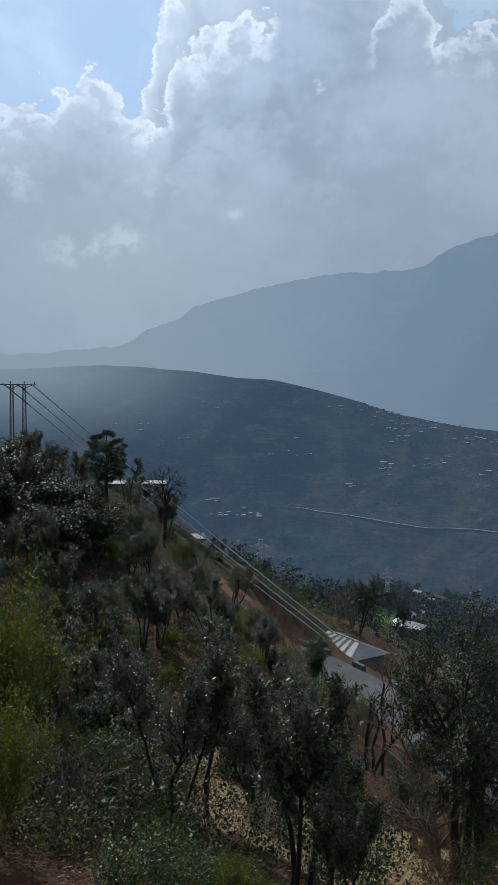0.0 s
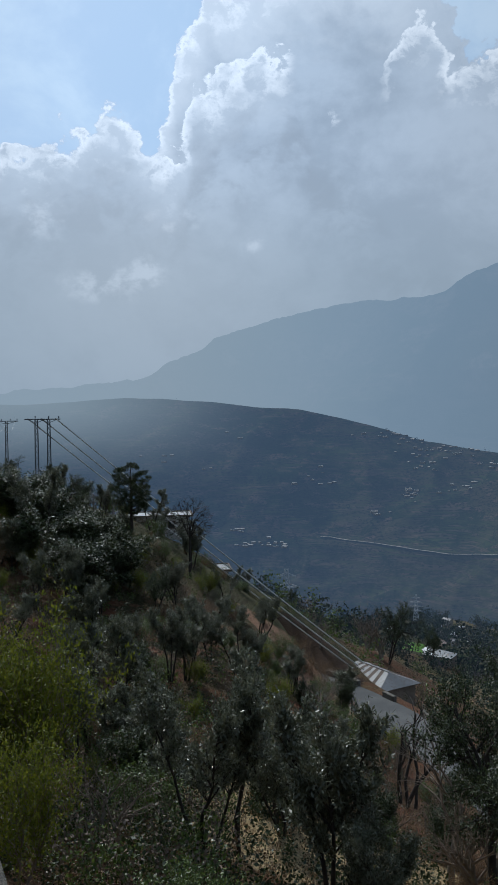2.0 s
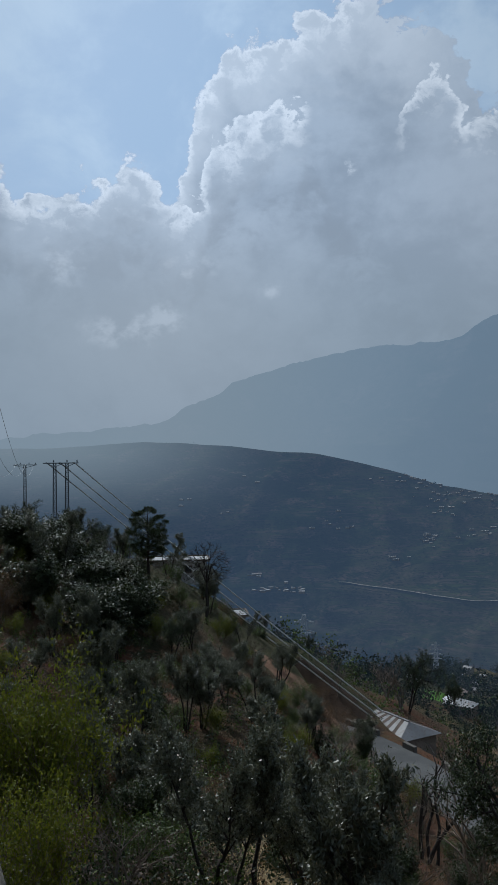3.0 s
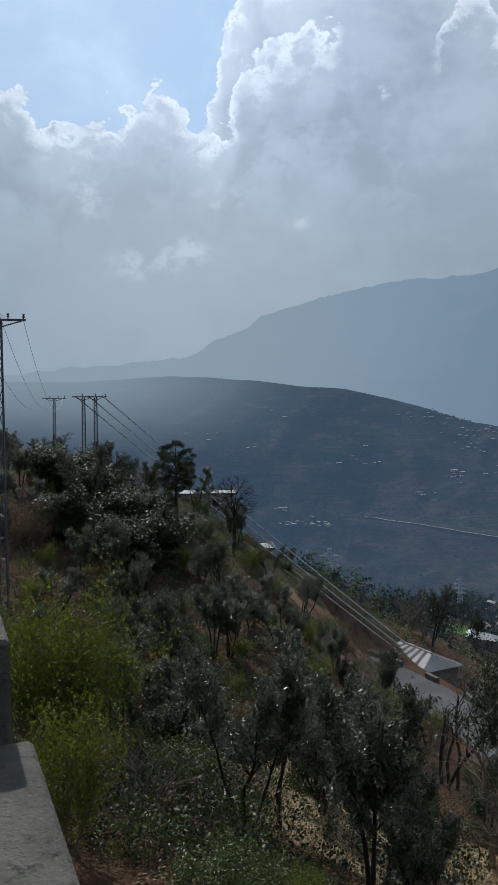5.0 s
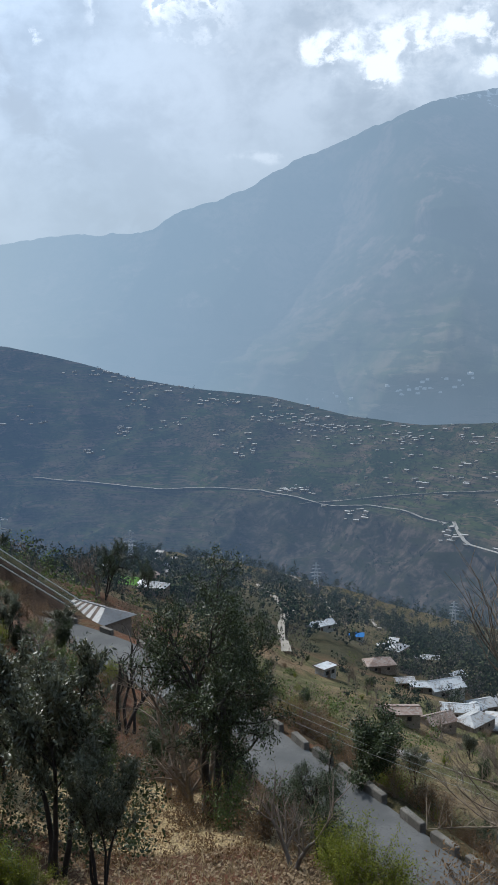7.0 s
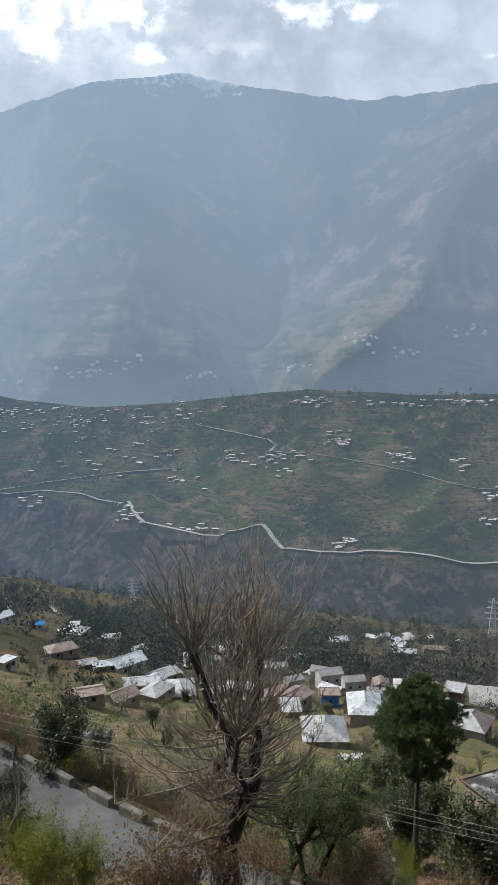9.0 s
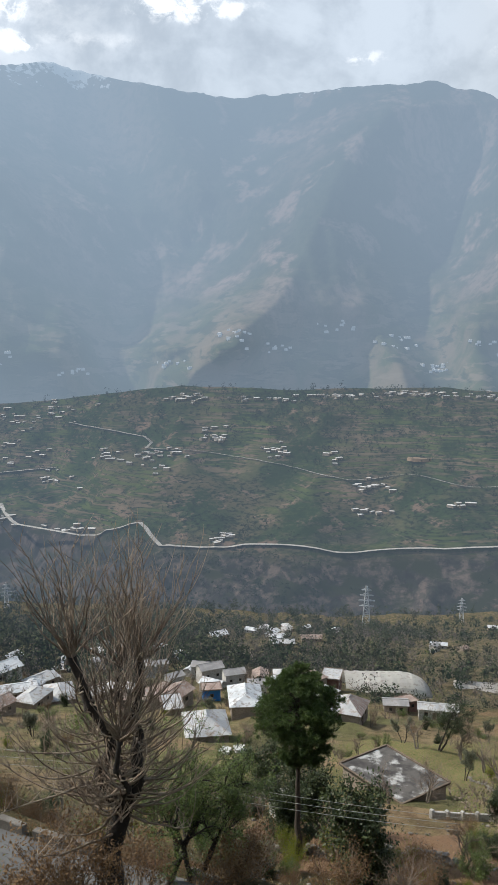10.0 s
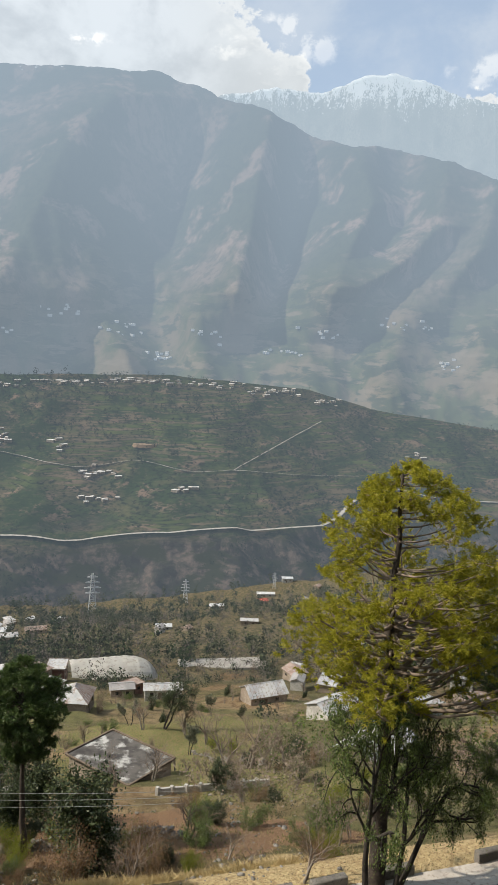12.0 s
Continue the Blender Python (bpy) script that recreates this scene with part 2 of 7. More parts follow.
def distant(name, tones, scale, reach=2400.0, air=HAZE_GLOW, start=0.0, low=None, snow=None, stretch=(1.0, 1.0, 1.0), cliff=None, fields=0.0, grain=1.0, groves=False):
    """A far slope or thing, its haze painted as emission that thickens with the distance from the terrace."""
    m, nt, bsdf, out, place = material(name, 1.0)
    bsdf.inputs["Specular IOR Level"].default_value = 0.0
    geo = node(nt, "ShaderNodeNewGeometry")
    where = geo.outputs["Position"]
    high = node(nt, "ShaderNodeSeparateXYZ", {0: where}).outputs[2]
    pos = node(nt, "ShaderNodeMapping", {0: where, 3: stretch}).outputs[0]
    big = noise_of(nt, pos, scale, 6.0, 0.62, 0.5)
    mid = noise_of(nt, pos, scale * 4.0, 6.0, 0.62, 0.3)
    small = noise_of(nt, pos, scale * 24.0, 4.0, 0.6)
    col = mix(nt, smooth(nt, big, 0.42, 0.58), rgb(*tones[0]), rgb(*tones[1]))
    col = mix(nt, smooth(nt, mid, 0.52, 0.62), col, rgb(*tones[2]))
    col = mix(nt, smooth(nt, small, 0.46, 0.62, 0.0, grain), col, rgb(*tones[3]))
    if low:
        # cleared and tilled ground below the forest's edge
        edge = maths(nt, "ADD", high, maths(nt, "MULTIPLY", maths(nt, "SUBTRACT", big, 0.5), 700.0))
        tilled = mix(nt, smooth(nt, mid, 0.42, 0.60), rgb(*low[1]), rgb(*low[2]))
        tilled = mix(nt, smooth(nt, noise_of(nt, node(nt, "ShaderNodeMapping", {0: where, 3: (0.006, 0.006, 0.02)}).outputs[0], 1.0, 5.0, 0.65, 0.4), 0.50, 0.58, 0.0, 0.85), tilled, rgb(0.030, 0.040, 0.024))
        tilled = mix(nt, smooth(nt, noise_of(nt, node(nt, "ShaderNodeMapping", {0: where, 3: (0.008, 0.008, 0.035)}).outputs[0], 1.0, 4.0, 0.6), 0.55, 0.63, 0.0, 0.8), tilled, rgb(0.15, 0.122, 0.088))
        col = mix(nt, smooth(nt, edge, low[0] + 110, low[0] - 110), col, tilled)
    if fields:
        # narrow terraced fields that follow the contours
        band = node(nt, "ShaderNodeMapping", {0: where, 3: (0.012, 0.012, 0.32)}).outputs[0]
        strip = noise_of(nt, band, 1.0, 3.0, 0.6)
        patch = smooth(nt, noise_of(nt, where, 0.004, 4.0, 0.6), 0.42, 0.56)
        col = mix(nt, maths(nt, "MULTIPLY", maths(nt, "MULTIPLY", smooth(nt, strip, 0.50, 0.58), patch), fields), col, rgb(0.066, 0.080, 0.026))
        col = mix(nt, maths(nt, "MULTIPLY", maths(nt, "MULTIPLY", smooth(nt, strip, 0.45, 0.39), patch), fields), col, rgb(0.13, 0.098, 0.064))
    if groves:
        # groves and thickets between the fields, and bare tan slips
        grove = noise_of(nt, node(nt, "ShaderNodeMapping", {0: where, 3: (0.8, 0.8, 1.6)}).outputs[0], 0.016, 5.0, 0.6, 0.4)
        speck = noise_of(nt, where, 0.16, 3.0, 0.6)
        col = mix(nt, maths(nt, "MULTIPLY", smooth(nt, grove, 0.50, 0.60), smooth(nt, speck, 0.38, 0.56, 0.35, 1.0)), col, rgb(0.020, 0.034, 0.013))
        col = mix(nt, smooth(nt, grove, 0.42, 0.34, 0.0, 0.6), col, rgb(0.088, 0.082, 0.040))
    if cliff:
        streak = noise_of(nt, node(nt, "ShaderNodeMapping", {0: where, 3: (0.05, 0.05, 0.014)}).outputs[0], 1.0, 6.0, 0.65, 0.4)
        rock = mix(nt, smooth(nt, streak, 0.40, 0.62), rgb(0.022, 0.019, 0.018), rgb(0.120, 0.090, 0.074))
        rock = mix(nt, smooth(nt, noise_of(nt, where, 0.09, 5.0, 0.7), 0.42, 0.62, 0.0, 0.7), rock, rgb(0.034, 0.034, 0.026))
        rock = mix(nt, smooth(nt, mid, 0.50, 0.60), rock, rgb(0.026, 0.028, 0.016))
        edge = maths(nt, "ADD", high, maths(nt, "MULTIPLY", maths(nt, "SUBTRACT", big, 0.5), 60.0))
        bare = smooth(nt, node(nt, "ShaderNodeSeparateXYZ", {0: where}).outputs[0], 250.0, 800.0, 0.35, 1.0)
        col = mix(nt, maths(nt, "MULTIPLY", bare, smooth(nt, edge, cliff + 12, cliff - 12)), col, rock)
    if snow:
        line = maths(nt, "ADD", high, maths(nt, "MULTIPLY", maths(nt, "SUBTRACT", maths(nt, "ADD", maths(nt, "MULTIPLY", mid, 0.5), maths(nt, "MULTIPLY", small, 0.5)), 0.5), snow[1]))
        col = mix(nt, smooth(nt, line, snow[0] - 12, snow[0] + 12), col, rgb(0.8, 0.82, 0.85))
    nt.links.new(col, bsdf.inputs["Base Color"])
    # painted haze: emission mixed over the base colour by distance and bearing
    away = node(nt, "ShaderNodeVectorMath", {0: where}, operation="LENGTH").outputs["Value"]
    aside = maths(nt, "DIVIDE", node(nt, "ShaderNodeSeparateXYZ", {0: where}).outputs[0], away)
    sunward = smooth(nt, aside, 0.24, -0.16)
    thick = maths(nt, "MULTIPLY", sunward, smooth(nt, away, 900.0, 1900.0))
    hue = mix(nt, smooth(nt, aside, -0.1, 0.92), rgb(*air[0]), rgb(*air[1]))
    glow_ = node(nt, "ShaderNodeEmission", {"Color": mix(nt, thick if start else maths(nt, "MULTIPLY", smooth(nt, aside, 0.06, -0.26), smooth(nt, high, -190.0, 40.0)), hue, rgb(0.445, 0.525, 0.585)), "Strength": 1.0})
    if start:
        # more of the painted haze towards the sun, less far to the right
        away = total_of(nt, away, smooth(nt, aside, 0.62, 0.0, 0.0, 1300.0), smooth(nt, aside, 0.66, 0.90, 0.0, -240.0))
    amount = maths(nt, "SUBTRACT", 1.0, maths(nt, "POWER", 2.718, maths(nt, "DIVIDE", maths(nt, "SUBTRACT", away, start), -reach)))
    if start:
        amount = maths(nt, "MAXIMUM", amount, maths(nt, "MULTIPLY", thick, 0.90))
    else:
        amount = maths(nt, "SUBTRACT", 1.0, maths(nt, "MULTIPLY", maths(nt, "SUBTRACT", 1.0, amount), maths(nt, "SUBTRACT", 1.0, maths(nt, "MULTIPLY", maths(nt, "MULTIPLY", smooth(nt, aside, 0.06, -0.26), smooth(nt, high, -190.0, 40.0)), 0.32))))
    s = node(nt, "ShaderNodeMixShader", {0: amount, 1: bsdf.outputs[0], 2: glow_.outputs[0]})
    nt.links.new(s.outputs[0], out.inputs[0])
    return m


# ======================================================================
# Mesh helpers
# ======================================================================


def mesh_of(name, verts, faces, mats, mat_index=None, smooth_faces=False):
    me = bpy.data.meshes.new(name)
    me.from_pydata([tuple(map(float, v)) for v in verts], [], [tuple(map(int, f)) for f in faces])
    for m in mats if isinstance(mats, (list, tuple)) else [mats]:
        me.materials.append(m)
    if mat_index is not None:
        me.polygons.foreach_set("material_index", list(mat_index))
    if smooth_faces:
        me.polygons.foreach_set("use_smooth", [True] * len(me.polygons))
    me.update()
    return me


def part(name, bm, mat, parent, label=""):
    """Links a bmesh as one mesh object under a thing or a part."""
    me = bpy.data.meshes.new(name)
    bm.to_mesh(me)
    bm.free()
    me.materials.append(mat)
    ob = new(name, me)
    ob.parent = parent
    if label:
        ob["label"] = label
    return ob


def piece(name, me, parent, label="", m=None):
    ob = new(name, me)
    ob.parent = parent
    if m is not None:
        ob.matrix_basis = m
    if label:
        ob["label"] = label
    return ob


def thing(name, m, label, category, group="", kind=""):
    ob = new(name)
    ob.empty_display_size = 0.3
    ob.matrix_basis = m
    return tagged(ob, label, category, group, kind)


def add_box(bm, size, m=None, bevel=0.0):
    r = bmesh.ops.create_cube(bm, size=1.0, matrix=(m or Matrix()) @ Matrix.Diagonal((*size, 1)))
    if bevel:
        edges = {e for v in r["verts"] for e in v.link_edges}
        bmesh.ops.bevel(bm, geom=list(edges), offset=bevel, segments=1, affect="EDGES")
    return bm


def box(size, m=None, bevel=0.0):
    return add_box(bmesh.new(), size, m, bevel)


def hermite(xs, ys, q):
    """A smooth curve through the given heights."""
    xs, ys, q = np.asarray(xs, float), np.asarray(ys, float), np.asarray(q, float)
    q = np.clip(q, xs[0], xs[-1])
    slope = np.gradient(ys, xs, axis=0)
    i = np.clip(np.searchsorted(xs, q, side="right") - 1, 0, len(xs) - 2)
    h = xs[i + 1] - xs[i]
    s = (q - xs[i]) / h
    a, b, c, d = 2 * s**3 - 3 * s**2 + 1, s**3 - 2 * s**2 + s, 3 * s**2 - 2 * s**3, s**3 - s**2
    return a * ys[i] + b * h * slope[i] + c * ys[i + 1] + d * h * slope[i + 1]


# ======================================================================
# The near valley side: heights by bearing and distance, with the road cut into it
# ======================================================================
AZ_KNOTS = (-60, -30, -15, 0, 10, 20, 32, 50, 70, 90, 120)
D_KNOTS = (8, 20, 35, 50, 80, 120, 200, 400, 650)
SLOPES = np.array((
    (-3, -5, -4, -1, 4, 8, 14, 20, 30),
    (-4, -8, -9, -7, -4, -4, -6, -30, -90),
    (-7, -11, -14, -13.5, -8.5, -11, -28, -80, -170),
    (-8, -12, -15.5, -17, -17.8, -27, -48, -102, -190),
    (-8, -13, -19, -22.5, -29, -38, -60, -106, -162),
    (-9, -13, -20, -25.3, -36, -50, -72, -122, -178),
    (-9, -14, -24, -31, -43, -58, -86, -146, -216),
    (-9, -15, -26.5, -33.5, -46, -62, -92, -158, -236),
    (-9, -16, -26, -33, -46.5, -63, -94, -154, -223),
    (-9, -16, -24, -30, -42, -58, -88, -132, -168),
    (-8, -13, -18, -22, -28, -36, -52, -80, -120)))
ROAD = np.array(((-26, 94, -25), (-12, 92, -26), (-3, 88.5, -26.6), (5.2, 83.5, -27), (10.8, 75, -26.9), (14.3, 63.4, -26.2), (17.2, 48, -25.4), (18.8, 38.6, -25), (20.0, 31, -24.8),
                 (22.3, 23, -24.6), (24.2, 15.3, -24.75), (28.8, 8.9, -24.95), (32.2, 4.6, -24.95), (36.2, -0.6, -24.9), (60, -20, -23.5)), float)
_s = np.concatenate([[0], np.cumsum(np.linalg.norm(np.diff(ROAD[:, :2], axis=0), axis=1))])
ROAD_S = np.linspace(0, _s[-1], 240)
ROAD_LINE = np.stack([hermite(_s, ROAD[:, k], ROAD_S) for k in range(3)], 1)
ROAD_HALF = 2.35


def rumple(x, y, scale, octaves=4):
    """Uneven ground: cheap sums of waves, the same at every build."""
    x, y = np.asarray(x, float), np.asarray(y, float)
    out, amp, rng = np.zeros_like(x * y), 1.0, np.random.RandomState(7)
    for _ in range(octaves):
        for _ in range(4):
            a, p = rng.uniform(0, math.tau, 2)
            k = rng.uniform(0.7, 1.3) / scale
            out = out + amp * 0.35 * np.sin(k * (x * math.cos(a) + y * math.sin(a)) + p + 0.8 * np.sin(k * 0.7 * (y * math.cos(a) - x * math.sin(a)) + p * 2))
        scale, amp = scale * 0.5, amp * 0.5
    return out


def base_z(x, y):
    x, y = np.asarray(x, float), np.asarray(y, float)
    az = np.clip(np.degrees(np.arctan2(x, y)), -60, 120)
    d = np.clip(np.hypot(x, y), 8, 650)
    # interpolate along distance for each bearing, then across bearings
    cols = np.stack([hermite(np.log(D_KNOTS), row, np.log(d)) for row in SLOPES], 0)
    xs = np.array(AZ_KNOTS, float)
    slope = np.gradient(cols, xs, axis=0)
    i = np.clip(np.searchsorted(xs, az, side="right") - 1, 0, len(xs) - 2)
    h = xs[i + 1] - xs[i]
    s = (az - xs[i]) / h
    pick = lambda arr, k: np.take_along_axis(arr, k[None, ...], 0)[0]
    return ((2 * s**3 - 3 * s**2 + 1) * pick(cols, i) + (s**3 - 2 * s**2 + s) * h * pick(slope, i)
            + (3 * s**2 - 2 * s**3) * pick(cols, i + 1) + (s**3 - s**2) * h * pick(slope, i + 1))


def road_near(x, y):
    """Distance to the road's middle and the road's height there."""
    shape = np.shape(x)
    p = np.stack([np.ravel(x), np.ravel(y)], 1)
    best, zz = np.full(len(p), 1e9), np.zeros(len(p))
    for q in ROAD_LINE[::2]:
        d = np.hypot(p[:, 0] - q[0], p[:, 1] - q[1])
        m = d < best
        best[m], zz[m] = d[m], q[2]
    return best.reshape(shape), zz.reshape(shape)


def ground_z(x, y):
    x, y = np.asarray(x, float), np.asarray(y, float)
    d = np.hypot(x, y)
    z = base_z(x, y) + rumple(x, y, 9.0, 4) * np.clip(d / 40, 0.3, 2.5) * 0.55 + rumple(x + 31, y - 17, 60.0, 3) * np.clip((d - 90) / 200, 0, 4.0)
    # old field terraces below the road
    az = np.degrees(np.arctan2(x, y))
    w = np.clip((az - 38) / 8, 0, 1) * np.clip((84 - az) / 6, 0, 1) * np.clip((d - 48) / 8, 0, 1) * np.clip((170 - d) / 30, 0, 1)
    f = z / 2.2
    z = z * (1 - 0.75 * w) + 0.75 * w * 2.2 * (np.floor(f) + np.clip((f - np.floor(f)) * 3.0 - 1.0, 0, 1))
    # grassy mound in front of the hall
    z = z + 2.4 * np.exp(-((x - 97) ** 2 + (y - 52) ** 2) / 130.0)
    rd, rz = road_near(x, y)
    k = np.clip((rd - ROAD_HALF - 0.5) / 5.0, 0, 1)
    k = k * k * (3 - 2 * k)
    z = (rz - 0.06) * (1 - k) + z * k
    far = np.clip((d - 650) / 200, 0, 1)
    return z - far * far * 190.0


def ground_at(az, d):
    p = bearing(az)
    x, y = p.x * d, p.y * d
    return Vector((x, y, float(ground_z(x, y))))


def ground_hit(az, el, start=12.0):
    """Where the line of sight with that bearing and dip first meets the valley side."""
    ds = np.geomspace(start, 800, 700)
    a = radians(az)
    g = ground_z(ds * math.sin(a), ds * math.cos(a))
    below = np.nonzero(ds * math.tan(radians(el)) <= g)[0]
    d = ds[below[0]] if len(below) else 645.0
    return ground_at(az, d)


def polar_sheet(name, az0, az1, n_az, rings, height, mat):
    az = np.radians(np.linspace(az0, az1, n_az))
    A, R = np.meshgrid(az, rings, indexing="ij")
    X, Y = R * np.sin(A), R * np.cos(A)
    Z = height(X, Y, A, R)
    n, k = A.shape
    idx = np.arange(n * k).reshape(n, k)
    faces = np.stack([idx[:-1, :-1], idx[:-1, 1:], idx[1:, 1:], idx[1:, :-1]], -1).reshape(-1, 4)
    me = mesh_of(name, np.stack([X, Y, Z], -1).reshape(-1, 3), faces, mat, smooth_faces=True)
    return new(name, me)


# ground material: dry grass, red soil, green patches
ground_mat, nt, bsdf, out, _p = material("valley_side_soil", 0.95)
pos = node(nt, "ShaderNodeNewGeometry").outputs["Position"]
g1, g2, g3, g4 = noise_of(nt, pos, 0.06, 5), noise_of(nt, pos, 0.5, 6, 0.65), noise_of(nt, pos, 4.0, 6, 0.7), noise_of(nt, pos, 0.022, 5)
col = mix(nt, smooth(nt, g1, 0.42, 0.58), rgb(0.095, 0.050, 0.028), rgb(0.038, 0.034, 0.017))
col = mix(nt, smooth(nt, g2, 0.48, 0.60), col, rgb(0.120, 0.048, 0.027))
col = mix(nt, smooth(nt, g4, 0.40, 0.54), col, rgb(0.056, 0.053, 0.023))
col = mix(nt, smooth(nt, g3, 0.45, 0.68, 0, 0.55), col, rgb(0.150, 0.115, 0.068))
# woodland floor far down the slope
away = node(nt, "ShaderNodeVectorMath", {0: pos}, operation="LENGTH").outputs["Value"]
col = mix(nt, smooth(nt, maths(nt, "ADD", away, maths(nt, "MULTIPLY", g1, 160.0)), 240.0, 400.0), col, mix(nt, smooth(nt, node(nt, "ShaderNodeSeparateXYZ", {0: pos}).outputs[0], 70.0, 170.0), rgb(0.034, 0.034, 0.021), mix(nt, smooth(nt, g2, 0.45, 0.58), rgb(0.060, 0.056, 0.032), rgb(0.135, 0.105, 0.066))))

# drier, paler fields below the road
below = smooth(nt, maths(nt, "ADD", node(nt, "ShaderNodeSeparateXYZ", {0: pos}).outputs[0], maths(nt, "MULTIPLY", g2, 8.0)), 30.0, 52.0)
near_by = smooth(nt, away, 260.0, 180.0)
col = mix(nt, maths(nt, "MULTIPLY", maths(nt, "MULTIPLY", below, near_by), smooth(nt, g2, 0.36, 0.60, 0.25, 0.85)), col, mix(nt, smooth(nt, g1, 0.45, 0.55), rgb(0.235, 0.170, 0.096), rgb(0.130, 0.122, 0.054)))


def patch(x, y, wide, rag=1.1):
    """1 inside a ragged round patch of the ground."""
    d = node(nt, "ShaderNodeVectorMath", {0: node(nt, "ShaderNodeMapping", {0: pos, 1: (-x / wide, -y / wide, 0), 3: (1 / wide, 1 / wide, 0)}).outputs[0]}, operation="LENGTH").outputs["Value"]
    d = maths(nt, "ADD", d, maths(nt, "MULTIPLY", maths(nt, "SUBTRACT", g2, 0.5), rag))
    return smooth(nt, d, 1.08, 0.85)


MEADOW = rgb(0.125, 0.130, 0.046)
for px_, py_, w_ in ((76.0, 40.0, 13.0), (97.0, 52.0, 15.0), (88.0, 34.0, 9.0), (62.0, 58.0, 8.0), (120.0, 46.0, 11.0), (64.0, 20.0, 9.0)):
    col = mix(nt, patch(px_, py_, w_), col, mix(nt, smooth(nt, g3, 0.4, 0.65), MEADOW, rgb(0.21, 0.150, 0.080)))
spot = ground_hit(11.6, -15.9, 90)
col = mix(nt, patch(spot.x, spot.y, 14.0, 0.5), col, rgb(0.085, 0.170, 0.030))
# a washed-out cut of bare earth above the road
for az_, el_ in ((1.6, -15.2), (2.6, -16.0), (3.4, -16.8), (4.2, -17.8), (5.0, -18.8), (5.8, -19.8)):
    spot = ground_hit(az_, el_, 40)
    col = mix(nt, patch(spot.x, spot.y, 3.4, 1.2), col, rgb(0.26, 0.15, 0.094))
    # darker patches along the cut's upper side
    spot = ground_hit(az_ + 0.9, el_ + 0.9, 40)
    col = mix(nt, patch(spot.x, spot.y, 2.6, 1.4), col, rgb(0.050, 0.032, 0.022))
for az_, el_ in ((57.5, -33.4), (60.5, -33.8), (64.0, -33.6), (67.5, -33.6), (70.5, -33.4), (53.5, -33.6), (73.5, -33.6), (76.5, -33.6), (55.5, -34.6), (59.0, -34.8), (62.5, -34.8), (66.0, -34.6), (69.5, -34.4)):
    spot = ground_hit(az_, el_, 30)
    col = mix(nt, patch(spot.x, spot.y, 3.6, 1.2), col, rgb(0.19, 0.115, 0.068))
for px_, py_, w_ in ((3.0, 27.5, 5.0), (6.5, 25.5, 4.5), (0.5, 31.0, 3.5), (5.0, 33.0, 3.6), (8.6, 29.5, 3.2), (-2.5, 29.0, 3.4), (36.0, 3.0, 6.0), (35.0, 10.0, 5.0)):
    col = mix(nt, patch(px_, py_, w_, 0.8), col, mix(nt, smooth(nt, g3, 0.35, 0.65), rgb(0.30, 0.21, 0.11), rgb(0.48, 0.37, 0.20)))
col = mix(nt, smooth(nt, noise_of(nt, pos, 11.0, 4), 0.55, 0.68, 0, 0.8), col, rgb(0.03, 0.026, 0.016))
nt.links.new(col, bsdf.inputs["Base Color"])
bsdf.inputs["Specular IOR Level"].default_value = 0.1
bump(nt, bsdf, g3, 1.0, 0.25)

rings = np.concatenate([np.linspace(0.05, 16, 10), np.linspace(17, 60, 80), np.geomspace(60.7, 650, 120), np.linspace(665, 860, 12)])
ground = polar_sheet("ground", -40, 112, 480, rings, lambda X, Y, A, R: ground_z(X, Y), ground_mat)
tagged(ground, "steep valley side of dry grass and reddish soil", "ground", kind="structure")
# the hill behind the terrace
back = polar_sheet("ground", 112, 320, 60, np.concatenate([np.linspace(0.05, 60, 26), np.geomspace(64, 860, 20)]),
                   lambda X, Y, A, R: np.clip((R - 6) * 0.35, -4, 150) * np.clip(np.minimum(A - 1.955, 5.585 - A) / 0.6, 0, 1) + ground_z(X, Y) * (1 - np.clip(np.minimum(A - 1.955, 5.585 - A) / 0.6, 0, 1)), ground_mat)
tagged(back, "grassy hillside rising behind the terrace", "ground", kind="structure")

# ======================================================================
# The opposite hillside and the mountains
# ======================================================================
CREST = ((-45, -30, -16.8, -9, -4.3, 3.1, 7.8, 11.6, 14.9, 20.8, 26.2, 31.4, 37, 46, 54, 64, 73.8, 78.2, 86.6, 100, 125),
         (0.4, 0.5, 0.8, 1.2, 0.9, 0.3, -0.8, -2.0, -2.6, -3.3, -4.6, -5.2, -5.0, -4.1, -4.5, -4.2, -4.7, -5.9, -6.8, -8, -8))
ROAD_DIP = ((-45, -1.8, 5, 12.8, 19.2, 25.4, 31, 33.1, 34.4, 38.7, 43.0, 44.3, 48.3, 57.4, 64.3, 70.4, 75.2, 77.1, 80, 90, 125),
            (-8.9, -9.0, -8.9, -9.5, -9.9, -10.7, -11.3, -11.7, -13.0, -14.0, -14.2, -14.95, -15.2, -15.4, -15.05, -14.5, -13.9, -12.8, -12.0, -11.5, -11))
VALLEY_ROAD_Z = -290.0


def crest_el(az):
    return np.interp(az, *CREST)


def road_d(az):
    return VALLEY_ROAD_Z / np.tan(np.radians(np.interp(az, *ROAD_DIP)))


def smooth_d(az):
    # the slope itself swings more gently than the road on it
    return sum(road_d(az + k) for k in (-6, -4, -2, 0, 2, 4, 6)) / 7


